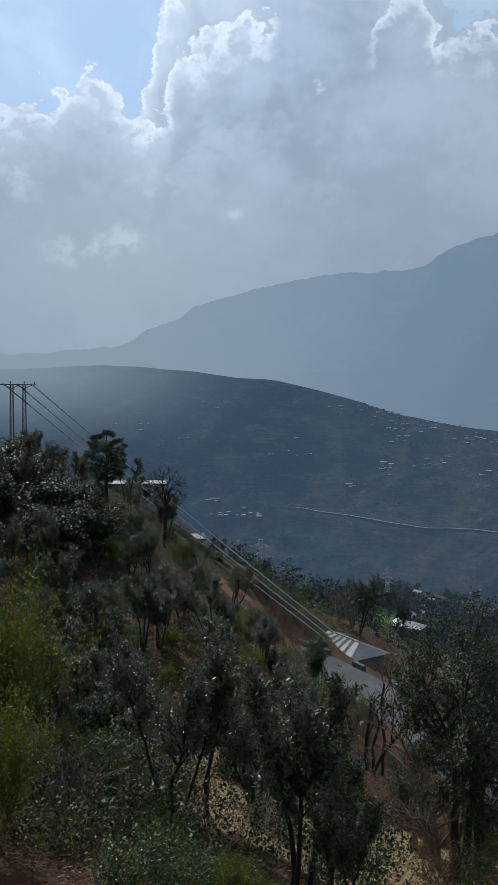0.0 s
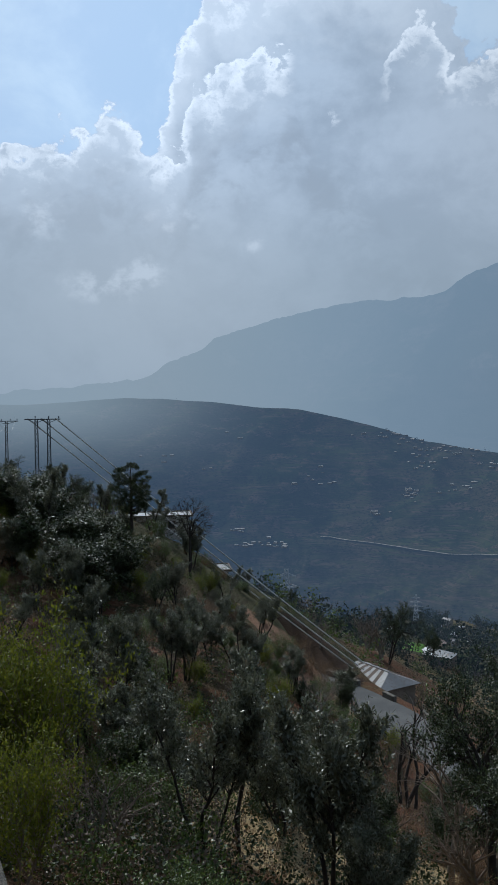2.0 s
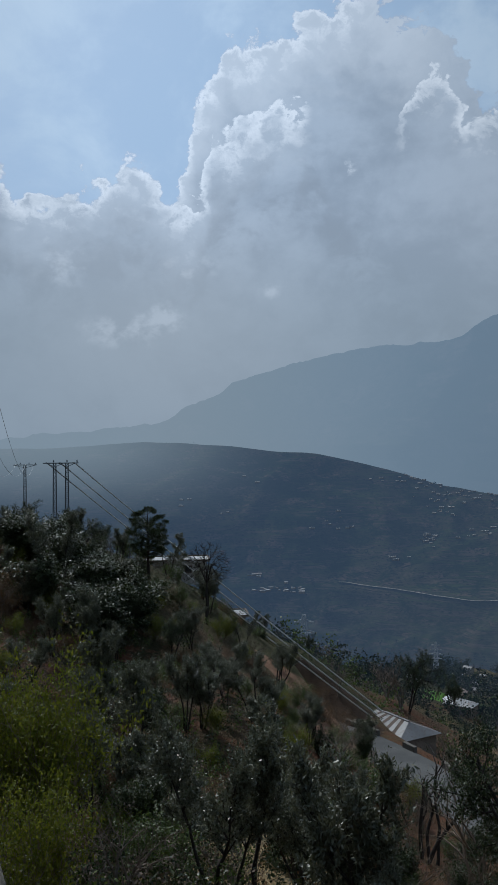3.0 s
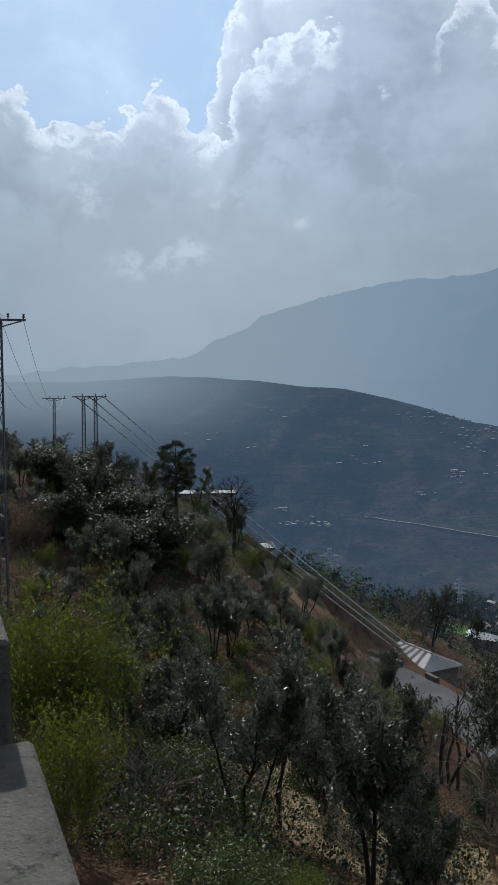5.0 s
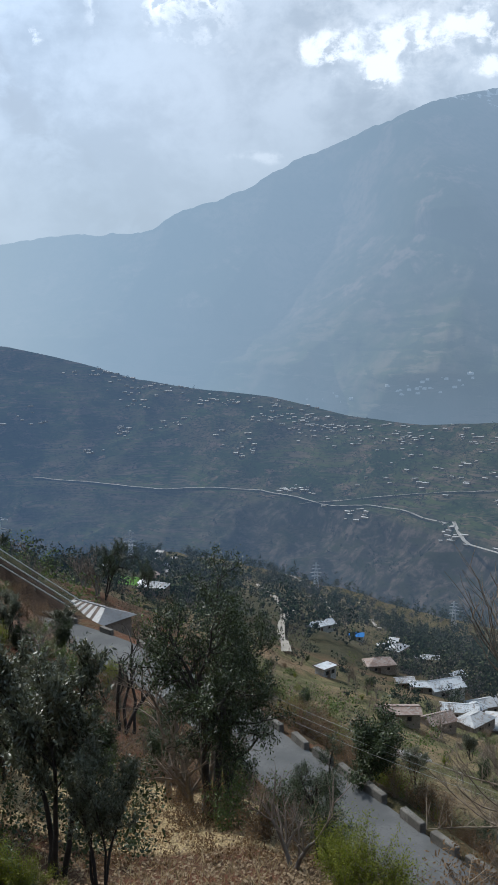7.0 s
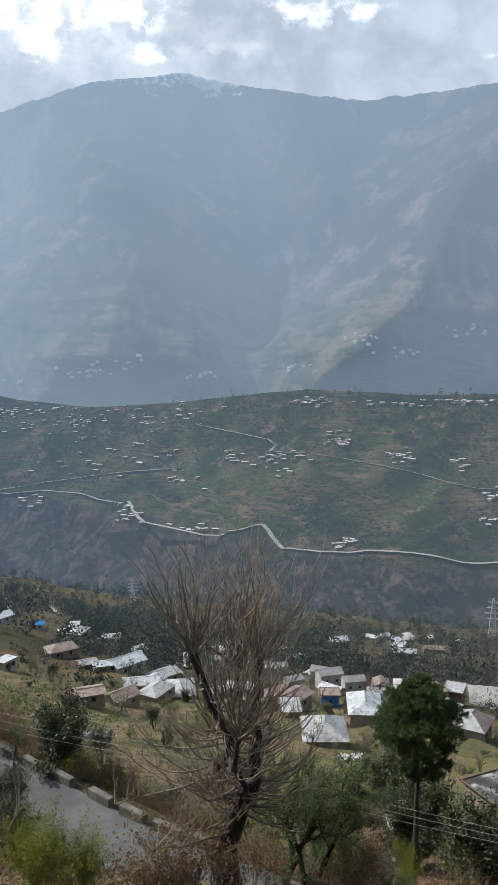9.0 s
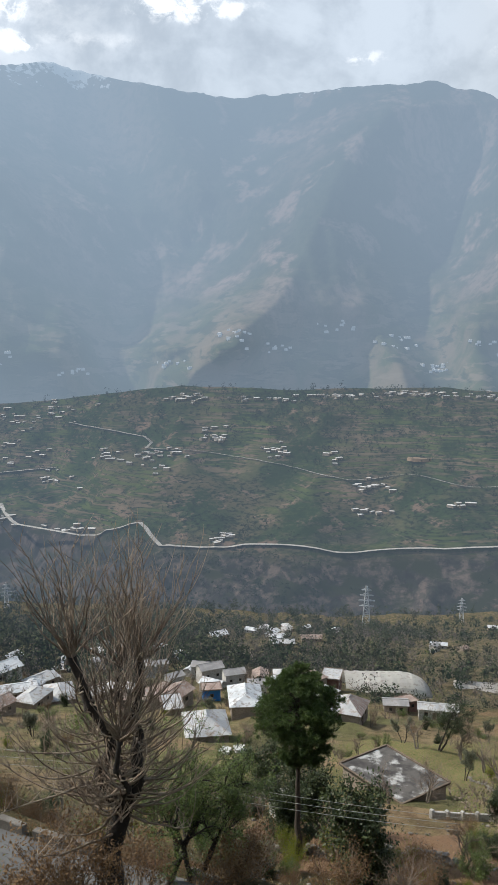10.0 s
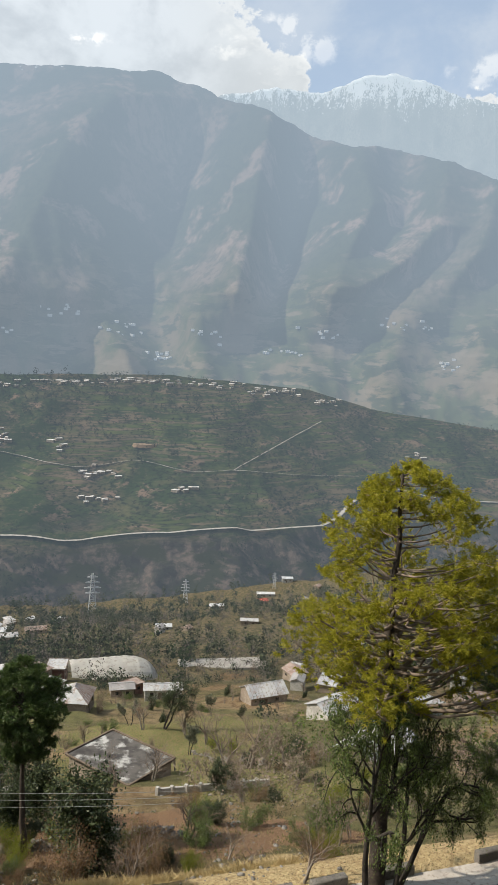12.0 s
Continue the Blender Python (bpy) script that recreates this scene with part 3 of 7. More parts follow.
def hill_z(az, d):
    dr = smooth_d(az)
    u = d - dr
    zc = (dr + 450) * np.tan(np.radians(crest_el(az)))
    up = np.clip(u / 450, 0, 1)
    z = np.where(u < 0, VALLEY_ROAD_Z + u * 0.48, VALLEY_ROAD_Z + (zc - VALLEY_ROAD_Z) * (0.75 * up + 0.25 * np.sin(up * math.pi / 2)))
    z = np.where(u > 450, zc - (u - 450) * 0.45, z)
    a = np.radians(az)
    x, y = d * np.sin(a), d * np.cos(a)
    rough = rumple(x, y, 95.0, 4) * np.clip(np.abs(u) / 80, 0, 1) * np.where(u < 0, 22.0, 17.0 * np.clip((450 - u) / 120, 0.15, 1))
    # gullies that run down the slope
    crease = np.abs(rumple(x + 510, y - 240, 70.0, 3)) * np.clip(np.abs(u) / 50, 0, 1) * np.where(u < 0, 24.0, 20.0 * np.clip((450 - u) / 90, 0.1, 1))
    return z + rough + 6.0 - crease


def hill_hit(az, el):
    dr = float(smooth_d(az))
    ds = np.linspace(dr - 240, dr + 450, 500)
    below = np.nonzero(ds * math.tan(radians(el)) <= hill_z(np.full_like(ds, az), ds))[0]
    d = ds[below[0]] if len(below) else dr + 445
    p = bearing(az)
    return Vector((p.x * d, p.y * d, float(hill_z(np.array([az]), np.array([d]))[0])))


# haze painted on the valley slopes, darkened as if in the clouds' shade
HILL_HAZE_GLOW = ((0.098, 0.148, 0.235), (0.118, 0.150, 0.186))
hill_mat = distant("opposite_slope", ((0.030, 0.046, 0.018), (0.078, 0.064, 0.036), (0.155, 0.105, 0.076), (0.011, 0.018, 0.010)), 0.0075, 2400.0, HILL_HAZE_GLOW, stretch=(0.7, 0.7, 1.8), cliff=-292.0, fields=0.9, groves=True)


def hill_sheet():
    azs = np.linspace(-45, 125, 620)
    us = np.concatenate([np.linspace(-260, 0, 36), np.linspace(6, 450, 90), np.linspace(470, 900, 16)])
    A, U = np.meshgrid(azs, us, indexing="ij")
    D = smooth_d(A) + U
    Z = hill_z(A, D)
    # cultivated terraces: the slope steps down in narrow shelves
    step = 7.0
    shelf = np.floor(Z / step) * step + step * np.clip((Z / step - np.floor(Z / step)) * 2.6 - 0.8, 0, 1)
    k = np.clip(rumple(D * np.sin(np.radians(A)) + 300, D * np.cos(np.radians(A)), 120, 2) + 0.35, 0, 1) * np.clip((A - 18) / 10, 0, 1) * (U > 15) * (U < 440)
    Z = Z * (1 - k) + shelf * k
    a = np.radians(A)
    n, m = A.shape
    idx = np.arange(n * m).reshape(n, m)
    faces = np.stack([idx[:-1, :-1], idx[:-1, 1:], idx[1:, 1:], idx[1:, :-1]], -1).reshape(-1, 4)
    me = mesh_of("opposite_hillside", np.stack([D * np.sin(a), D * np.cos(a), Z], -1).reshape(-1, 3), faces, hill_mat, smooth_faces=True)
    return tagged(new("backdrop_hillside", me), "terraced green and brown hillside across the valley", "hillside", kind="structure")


hill_sheet()


def mountain(name, label, crest, d_foot, d_crest, foot_el, mat, spurs, seed, az0, az1):
    """A mountain wall whose skyline follows the crest, ribbed with spurs and gullies."""
    azs = np.linspace(az0, az1, 460)
    ss = np.concatenate([np.linspace(0, 1, 70), [1.06, 1.2]])
    A, S = np.meshgrid(azs, ss, indexing="ij")
    C = sum(np.interp(A + k, *crest) for k in (-0.5, 0, 0.5)) / 3
    crag = np.array([noise.fractal(Vector((a * 0.6, seed, 0.0)), 0.9, 2.1, 6) for a in azs])[:, None] * 0.22 + np.array([noise.noise(Vector((a * 4.0, seed, 3.0))) for a in azs])[:, None] * 0.05
    D = d_foot + (d_crest - d_foot) * S
    zc = d_crest * np.tan(np.radians(C + crag))
    zf = d_foot * math.tan(radians(foot_el))
    rib = np.array([[noise.ridged_multi_fractal(Vector((a * 0.070 + s * 0.45, s * 0.55 + seed, seed)), 1.0, 2.1, 5, 1.0, 2.0) for s in ss] for a in azs]) - 1.4
    env = np.sin(np.clip(S, 0, 1) * math.pi) ** 1.3
    Z = zf + (zc - zf) * np.clip(S, 0, 1) ** 1.1 + rib * spurs * env * np.clip((zc - zf) / 900, 0.05, 1) + np.clip(S - 1, 0, 1) * -900
    a = np.radians(A)
    n, m = A.shape
    idx = np.arange(n * m).reshape(n, m)
    faces = np.stack([idx[:-1, :-1], idx[:-1, 1:], idx[1:, 1:], idx[1:, :-1]], -1).reshape(-1, 4)
    me = mesh_of(name, np.stack([D * np.sin(a), D * np.cos(a), Z], -1).reshape(-1, 3), faces, mat, smooth_faces=True)
    return tagged(new(name, me), label, "mountain", kind="structure")


MAIN = ((-45, -25, -8, -5.9, -1.6, 2.5, 7, 12.8, 14, 19, 22.4, 27.6, 31.4, 37.4, 41.8, 49.5, 59, 63.6, 67.2, 70, 73.3, 78.6, 82.2, 85.3, 92, 125),
        (0, 1, 2.6, 3.7, 5.8, 7.0, 7.7, 8.0, 9.1, 10.7, 12.5, 14.4, 15.8, 16.5, 15.8, 14.8, 15.5, 15.3, 14.1, 13.7, 11.9, 11.4, 10.7, 9.5, 8, 6))
# haze is painted on the mountain wall from 1450 m outwards
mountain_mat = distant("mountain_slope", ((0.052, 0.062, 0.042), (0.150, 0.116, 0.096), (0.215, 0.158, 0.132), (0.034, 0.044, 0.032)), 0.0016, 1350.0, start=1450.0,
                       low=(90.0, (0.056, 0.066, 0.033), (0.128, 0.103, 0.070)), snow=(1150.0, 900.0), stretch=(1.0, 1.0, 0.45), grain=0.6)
SNOWY = ((40, 60, 67.6, 70.5, 73.5, 75.3, 77.5, 80.1, 81.9, 84.9, 95, 125), (10, 13, 14.4, 15.0, 14.6, 15.4, 16.0, 15.5, 14.7, 14.0, 13, 9))
# a paler haze is painted over the snow ridge
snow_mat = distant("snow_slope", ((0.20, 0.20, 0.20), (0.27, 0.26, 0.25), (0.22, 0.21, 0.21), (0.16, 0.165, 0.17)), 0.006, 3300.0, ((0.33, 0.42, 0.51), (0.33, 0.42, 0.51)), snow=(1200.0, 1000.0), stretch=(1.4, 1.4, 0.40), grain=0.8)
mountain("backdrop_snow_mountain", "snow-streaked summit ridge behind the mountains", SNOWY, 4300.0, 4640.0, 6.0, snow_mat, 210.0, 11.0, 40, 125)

FOOT_HAZE_GLOW = HAZE_GLOW
# spurs of the mountain wall, from high to low: (bearing, height) of the spine in degrees, widths to the left and right in degrees, depth in metres
SPURS = ((((14, 9), (12, 5), (9, 1)), 7, 7, 200), (((21, 11), (20, 7), (17, 3)), 5, 5, 170),
         (((31.1, 9.2), (28.3, 5.4), (26.1, 2.2), (22.7, -0.8)), 6, 6, 260),
         (((30.4, 14.5), (32.3, 11.1), (35.3, 7.7), (34.1, 4.5), (32.9, 1.5), (32.1, -1.6)), 8, 10, 430),
         (((44.5, 15.5), (46.0, 12.0), (47.5, 9.0)), 5, 5, 190),
         (((60.0, 14.0), (57.0, 11.0), (55.6, 8.0), (54.0, 4.2), (52.3, 1.5), (48.5, -1.4)), 8, 9, 430),
         (((70.2, 13.1), (69.5, 8.9), (69.1, 5.2), (68.4, 1.8)), 5.5, 2.8, 330), (((76.4, 10.5), (77.3, 8.0), (76.0, 5.1), (75.0, 2.1)), 4.2, 2.6, 250),
         (((82.0, 9.2), (81.8, 6.7), (79.8, 4.5), (76.9, 2.5)), 3.6, 2.4, 220), (((85.3, 8.5), (84.5, 5.3), (82.8, 3.1)), 3, 2.4, 190),
         (((29, -2), (28, -5)), 4, 4, 110), (((38, -1), (39, -4), (40, -7)), 3, 3, 110), (((50, -1), (47, -3), (45, -6)), 3, 3, 120), (((58.5, 1), (60, -2), (61, -5)), 4, 4, 130),
         (((66, 0), (66.5, -3), (67, -6)), 3, 3, 120), (((73, 0), (74, -3), (75, -6)), 3.4, 3, 130), (((80, 1), (79, -3), (80, -7)), 3, 3, 120), (((86, 0), (87, -4)), 3, 3, 110))


def mountain_range():
    """The mountain wall and the tilled foothills at its feet, one sheet ribbed with spurs and ravines."""
    azs = np.linspace(-45, 125, 820)
    C = sum(np.interp(azs + k, *MAIN) for k in (-0.5, 0, 0.5)) / 3
    C = C + np.array([noise.fractal(Vector((a * 0.6, 3.0, 0.0)), 0.9, 2.1, 6) * 0.22 + noise.noise(Vector((a * 4.0, 3.0, 3.0))) * 0.05 for a in azs])
    ss = np.linspace(0, 1, 170)
    A, S = np.meshgrid(azs, ss, indexing="ij")
    E = -9.0 + (C[:, None] + 9.0) * S
    D = 2200.0 + 1950.0 * (E + 9.0) / 26.0
    for spine, wl, wr, deep in SPURS:
        els, mid = np.array([p[1] for p in spine][::-1], float), np.array([p[0] for p in spine][::-1], float)
        dx = A - np.interp(E, els, mid)
        side = np.clip(np.where(dx < 0, 1 + dx / wl, 1 - dx / wr), 0, 1)
        ends = np.clip((E - els[0] + 3.5) / 3.5, 0, 1) * np.clip((els[-1] + 4.0 - E) / 4.0, 0, 1)
        D = D - deep * (0.55 * side + 0.45 * side * side * (3 - 2 * side)) * ends
    # smaller ribs that run down the slopes
    rib = np.array([[noise.ridged_multi_fractal(Vector((a * 0.20 + e * 0.05, e * 0.10, 8.0)), 0.9, 2.2, 5, 1.0, 2.0) for e in row] for a, row in zip(azs, E)]) - 1.3
    D = D - rib * 62.0 * np.clip((E + 9.5) / 4.0, 0.3, 1) * np.clip(1.15 - S, 0.3, 1)
    Z = D * np.tan(np.radians(E))
    # the far side of the crest
    D = np.concatenate([D, D[:, -1:] + 120, D[:, -1:] + 400], 1)
    Z = np.concatenate([Z, Z[:, -1:] - 60, Z[:, -1:] - 420], 1)
    a = np.radians(np.repeat(azs[:, None], D.shape[1], 1))
    n, m = D.shape
    idx = np.arange(n * m).reshape(n, m)
    faces = np.stack([idx[:-1, :-1], idx[:-1, 1:], idx[1:, 1:], idx[1:, :-1]], -1).reshape(-1, 4)
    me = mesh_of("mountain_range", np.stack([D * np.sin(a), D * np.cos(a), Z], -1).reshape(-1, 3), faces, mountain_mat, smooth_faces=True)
    return tagged(new("backdrop_mountain", me), "hazy forested mountain wall above tilled foothills", "mountain", kind="structure")


foothills = mountain_range()

# ======================================================================
# Roads
# ======================================================================
asphalt = speckled("worn_asphalt", (0.080, 0.079, 0.078), (0.115, 0.112, 0.108), 0.35, 0.9, 6.0, (0.085, 0.083, 0.081), 0.01, 0.15)


def ribbon(name, line, half, mat, lift=0.0, camber=0.04):
    line = np.asarray(line, float)
    tang = np.gradient(line[:, :2], axis=0)
    tang /= np.linalg.norm(tang, axis=1)[:, None] + 1e-9
    side = np.stack([tang[:, 1], -tang[:, 0]], 1)
    verts, faces, k = [], [], 7
    for p, s in zip(line, side):
        for u in np.linspace(-1, 1, k):
            verts.append((p[0] + s[0] * half * u, p[1] + s[1] * half * u, p[2] + lift + camber * (1 - u * u)))
    for i in range(len(line) - 1):
        for j in range(k - 1):
            a = i * k + j
            faces.append((a, a + 1, a + k + 1, a + k))
    return new(name, mesh_of(name, verts, faces, mat, smooth_faces=True))


dirt = speckled("pale_dirt", (0.23, 0.20, 0.165), (0.30, 0.265, 0.22), 0.3, 0.95, 2.0, (0.17, 0.145, 0.12))
for track, half in ((((19.8, -16.1), (21.0, -16.9), (21.6, -17.6), (21.7, -18.5), (21.5, -19.3), (21.9, -20.7)), 1.2), (((21.2, -17.2), (22.2, -16.9), (22.6, -17.6), (21.9, -18.4)), 1.2),
                    (((23.0, -17.0), (24.3, -17.0), (25.2, -17.8), (24.9, -18.3)), 1.1), (((26.2, -18.2), (27.6, -18.2), (28.6, -18.9)), 1.0), (((20.4, -15.7), (21.8, -15.5), (23.4, -16.2), (24.6, -16.0), (26.4, -16.4), (27.4, -17.2)), 1.3), (((11.0, -13.6), (11.6, -14.2), (12.6, -14.6), (13.0, -15.0)), 1.6), (((14.0, -14.6), (14.6, -15.2), (15.6, -15.6)), 1.4)):
    knots = np.array([ground_hit(a, e, 90) for a, e in track])
    fine_t = np.linspace(0, len(knots) - 1, 14 * len(knots))
    way = np.stack([hermite(np.arange(len(knots)), knots[:, k], fine_t) for k in range(2)], 1)
    tagged(ribbon("road_track", np.concatenate([way, ground_z(way[:, 0], way[:, 1])[:, None]], 1), half, dirt, 0.5, 0.0), "pale dirt track winding over the lower slope", "track", kind="structure")

tagged(ribbon("road", ROAD_LINE, ROAD_HALF, asphalt, 0.03), "narrow grey asphalt hill road along the slope", "road", kind="structure")
verge_line = ROAD_LINE[np.degrees(np.arctan2(ROAD_LINE[:, 0], ROAD_LINE[:, 1])) > 70.0]
tang = np.gradient(verge_line[:, :2], axis=0)
tang /= np.linalg.norm(tang, axis=1)[:, None]
verge_line = verge_line + np.stack([-tang[:, 1], tang[:, 0], np.zeros(len(tang))], 1) * (ROAD_HALF - 0.85)
tagged(ribbon("pavement_verge", verge_line, 0.8, speckled("dusty_concrete", (0.36, 0.32, 0.28), (0.46, 0.42, 0.37), 0.5, 0.9, 5.0, (0.27, 0.23, 0.20), 0.02), 0.07, 0.0), "pale dusty concrete verge inside the road's parapet", "verge", kind="structure")

# road tones under the same painted haze as the hillside
pale_track = distant("pale_road", ((0.34, 0.32, 0.29), (0.28, 0.26, 0.235), (0.37, 0.35, 0.32), (0.24, 0.22, 0.20)), 0.02, 4200.0, HILL_HAZE_GLOW)


def hill_road(name, line, half, label):
    pts = [hill_hit(a, e) for a, e in line]
    tagged(ribbon(name, [(p.x, p.y, p.z + 2.0) for p in pts], half, pale_track, 0.0, 0.0), label, "road", kind="structure")


azs = np.arange(4.4, 92, 0.35)
pts = []
for a in azs:
    d = float(road_d(a))
    p = bearing(float(a)) * d
    z = float(hill_z(np.array([a]), np.array([d]))[0])
    pts.append((p.x, p.y, max(z, VALLEY_ROAD_Z - 2) + 2.5))
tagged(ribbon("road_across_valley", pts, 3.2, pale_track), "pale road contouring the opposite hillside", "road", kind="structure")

# ======================================================================
# Trees: grown from a skeleton of tapering limbs, with leaves or needles one by one
# ======================================================================
bark_dark = speckled("dark_bark", (0.024, 0.019, 0.015), (0.05, 0.040, 0.032), 2.5, 0.95, 14.0, None, 0.02)
bark_grey = speckled("grey_bark", (0.16, 0.135, 0.11), (0.24, 0.20, 0.165), 2.0, 0.95, 12.0, None, 0.02)
bark_shoot = speckled("pale_shoots", (0.15, 0.108, 0.078), (0.30, 0.24, 0.18), 1.5, 0.9, 10.0)
bark_twig = speckled("brown_twigs", (0.16, 0.12, 0.09), (0.25, 0.19, 0.145), 1.5, 0.9, 10.0)
bark_pine = speckled("pine_bark", (0.030, 0.023, 0.018), (0.065, 0.050, 0.038), 1.8, 0.95, 9.0, (0.03, 0.024, 0.02), 0.04)
leaf_olive = foliage("olive_leaf", (0.044, 0.050, 0.024), (0.190, 0.190, 0.115), 0.24, 0.40, 0.62)
leaf_dark = foliage("evergreen_leaf", (0.016, 0.026, 0.008), (0.066, 0.082, 0.026), 0.20, 0.50, 0.36)
# woodland tones with a thin haze painted in as emission
leaf_wood = distant("woodland_leaf", ((0.034, 0.046, 0.022), (0.072, 0.074, 0.040), (0.100, 0.084, 0.056), (0.024, 0.034, 0.018)), 0.03, 3200.0, HILL_HAZE_GLOW)
bark_wood = distant("woodland_twigs", ((0.115, 0.100, 0.084), (0.170, 0.145, 0.122), (0.085, 0.078, 0.055), (0.075, 0.066, 0.055)), 0.03, 3200.0, HILL_HAZE_GLOW)
leaf_yellow = foliage("spring_leaf", (0.095, 0.120, 0.010), (0.205, 0.205, 0.022), 0.45, 0.6, 0.2)
leaf_green = foliage("shrub_leaf", (0.036, 0.066, 0.012), (0.135, 0.170, 0.036), 0.32, 0.45, 0.4)
leaf_dry = foliage("dry_leaf", (0.115, 0.066, 0.033), (0.215, 0.135, 0.066), 0.35, 0.7, 0.2)
needle_dark = foliage("pine_needle", (0.022, 0.048, 0.011), (0.105, 0.145, 0.036), 0.28, 0.45, 0.4)
# yellow-green needles, with sunlight from behind raised into their colour
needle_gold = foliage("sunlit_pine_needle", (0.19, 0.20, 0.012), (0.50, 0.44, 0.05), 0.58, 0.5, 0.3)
grass_dry = foliage("dry_grass", (0.24, 0.17, 0.09), (0.42, 0.32, 0.18), 0.35, 0.8, 0.15)
grass_straw = foliage("straw_grass", (0.38, 0.28, 0.13), (0.58, 0.46, 0.25), 0.4, 0.8, 0.15)
grass_green = foliage("green_grass", (0.06, 0.085, 0.02), (0.12, 0.135, 0.04), 0.35, 0.8, 0.15)


def fast_mesh(name, verts, faces, mat):
    """A mesh of quads (or triangles) from arrays."""
    verts, faces = np.asarray(verts, np.float32).reshape(-1, 3), np.asarray(faces, np.int32)
    me = bpy.data.meshes.new(name)
    k = faces.shape[1]
    me.vertices.add(len(verts))
    me.vertices.foreach_set("co", verts.ravel())
    me.loops.add(faces.size)
    me.loops.foreach_set("vertex_index", faces.ravel())
    me.polygons.add(len(faces))
    me.polygons.foreach_set("loop_start", np.arange(0, faces.size, k, dtype=np.int32))
    me.materials.append(mat)
    me.update(calc_edges=True)
    me.validate()
    return me


def tubes(name, segs, mat):
    """Tapering limbs; each segment is (p0, p1, r0, r1, sides)."""
    verts, faces = [], []
    for p0, p1, r0, r1, n in segs:
        d = (p1 - p0)
        if d.length < 1e-5:
            continue
        d.normalize()
        u = d.orthogonal().normalized()
        v = d.cross(u)
        b = len(verts)
        for p, r in ((p0 - d * r0 * 0.3, r0), (p1 + d * r1 * 0.3, r1)):
            for k in range(n):
                a = math.tau * k / n
                verts.append(p + (u * math.cos(a) + v * math.sin(a)) * r)
        for k in range(n):
            j = (k + 1) % n
            faces.append((b + k, b + j, b + n + j, b + n + k))
    return fast_mesh(name, [tuple(v) for v in verts], faces, mat)


def leaves(name, spots, per, spread, length, width, mat, seed, droop=0.0, along=0.0):
    """Many small pointed leaves round the given spots (place, direction)."""
    rng = np.random.RandomState(seed)
    P = np.repeat(np.array([tuple(s[0]) for s in spots]), per, axis=0)
    T = np.repeat(np.array([tuple(s[1]) for s in spots]), per, axis=0)
    n = len(P)
    P = P + rng.normal(0, spread, (n, 3)) * rng.uniform(0.2, 1, (n, 1))
    d = rng.normal(0, 1, (n, 3)) + T * along
    d[:, 2] -= droop
    d /= np.linalg.norm(d, axis=1)[:, None]
    r = rng.normal(0, 0.55, (n, 3)) + np.array([0.0, 0.0, 1.0])
    s = np.cross(d, r)
    s /= np.linalg.norm(s, axis=1)[:, None] + 1e-9
    k = rng.uniform(0.6, 1.25, (n, 1))
    a, b, c = P, P + d * length * k * 0.45 + s * width * k * 0.5, P + d * length * k
    e = P + d * length * k * 0.45 - s * width * k * 0.5
    verts = np.stack([a, b, c, e], 1).reshape(-1, 3)
    faces = np.arange(4 * n).reshape(n, 4)
    return fast_mesh(name, verts, faces, mat)


def limb(rng, segs, spots, p, d, length, r, level, top, spec):
    """One limb and, from it, its side limbs."""
    n = max(2, int(spec.get("bends", 5)) - level)
    step = length / n
    taper = spec.get("taper", 0.55)
    for i in range(n):
        w = spec["wander"] * (1 + 0.4 * level)
        d = (d + Vector((rng.gauss(0, w), rng.gauss(0, w), rng.gauss(0, w) + spec["rise"] * (0.4 + 0.3 * level)))).normalized()
        q = p + d * step
        f0, f1 = 1 - (1 - taper) * i / n, 1 - (1 - taper) * (i + 1) / n
        if level == top and i == n - 1:
            f1 = 0.25
        segs[min(level, 2)].append((p.copy(), q.copy(), r * f0, r * f1, (8, 5, 4, 3, 3)[min(level, 4)]))
        p = q
        if level >= top - spec.get("leafy", 1):
            spots.append((p.copy(), d.copy()))
        if level < top and i >= spec["bare"] * n - 1:
            for _ in range(spec["forks"][level] if isinstance(spec["forks"], tuple) else spec["forks"]):
                if rng.random() < spec.get("chance", 0.8):
                    a = rng.uniform(0, math.tau)
                    u = d.orthogonal().normalized()
                    side = (Matrix.Rotation(a, 3, d) @ u)
                    nd = (d * (1 - spec["open"]) + side * spec["open"]).normalized()
                    limb(rng, segs, spots, p, nd, length * rng.uniform(*spec["short"]), r * f1 * rng.uniform(0.5, 0.72), level + 1, top, spec)


def grown(seed, height, stems, spec, top, bark, leaf=None, per=6, spread=0.25, length=0.1, width=0.045, lean=0.12, radius=None, twig=None, droop=0.0, along=0.0):
    """The meshes of one tree: trunk, branches, crown."""
    rng = random.Random(seed)
    segs, spots = ([], [], []), []
    for k in range(stems):
        a = rng.uniform(0, math.tau)
        d = Vector((math.cos(a) * lean, math.sin(a) * lean, 1)).normalized()
        base = Vector((math.cos(a), math.sin(a), 0)) * (0.14 * (stems > 1))
        base.z = -0.4
        limb(rng, segs, spots, base, d, height * spec["trunk"] * rng.uniform(0.85, 1.1), radius or height * 0.022, 0, top, spec)
    tops = sorted(s[1].z for level in segs for s in level)
    hi = tops[int(len(tops) * (0.9975 if leaf else 0.995))]
    k = height / hi
    for level in segs:
        level[:] = [(a * k, b * k, r0, r1, n) for a, b, r0, r1, n in level]
    spots = [(p * k, d) for p, d in spots]
    out = {}
    if stems > 3:
        segs[1].extend(segs[0])
    else:
        n = len(segs[0]) // stems
        for i in range(stems):
            out["trunk" + " " * i] = tubes("trunk", segs[0][i * n:(i + 1) * n], bark)
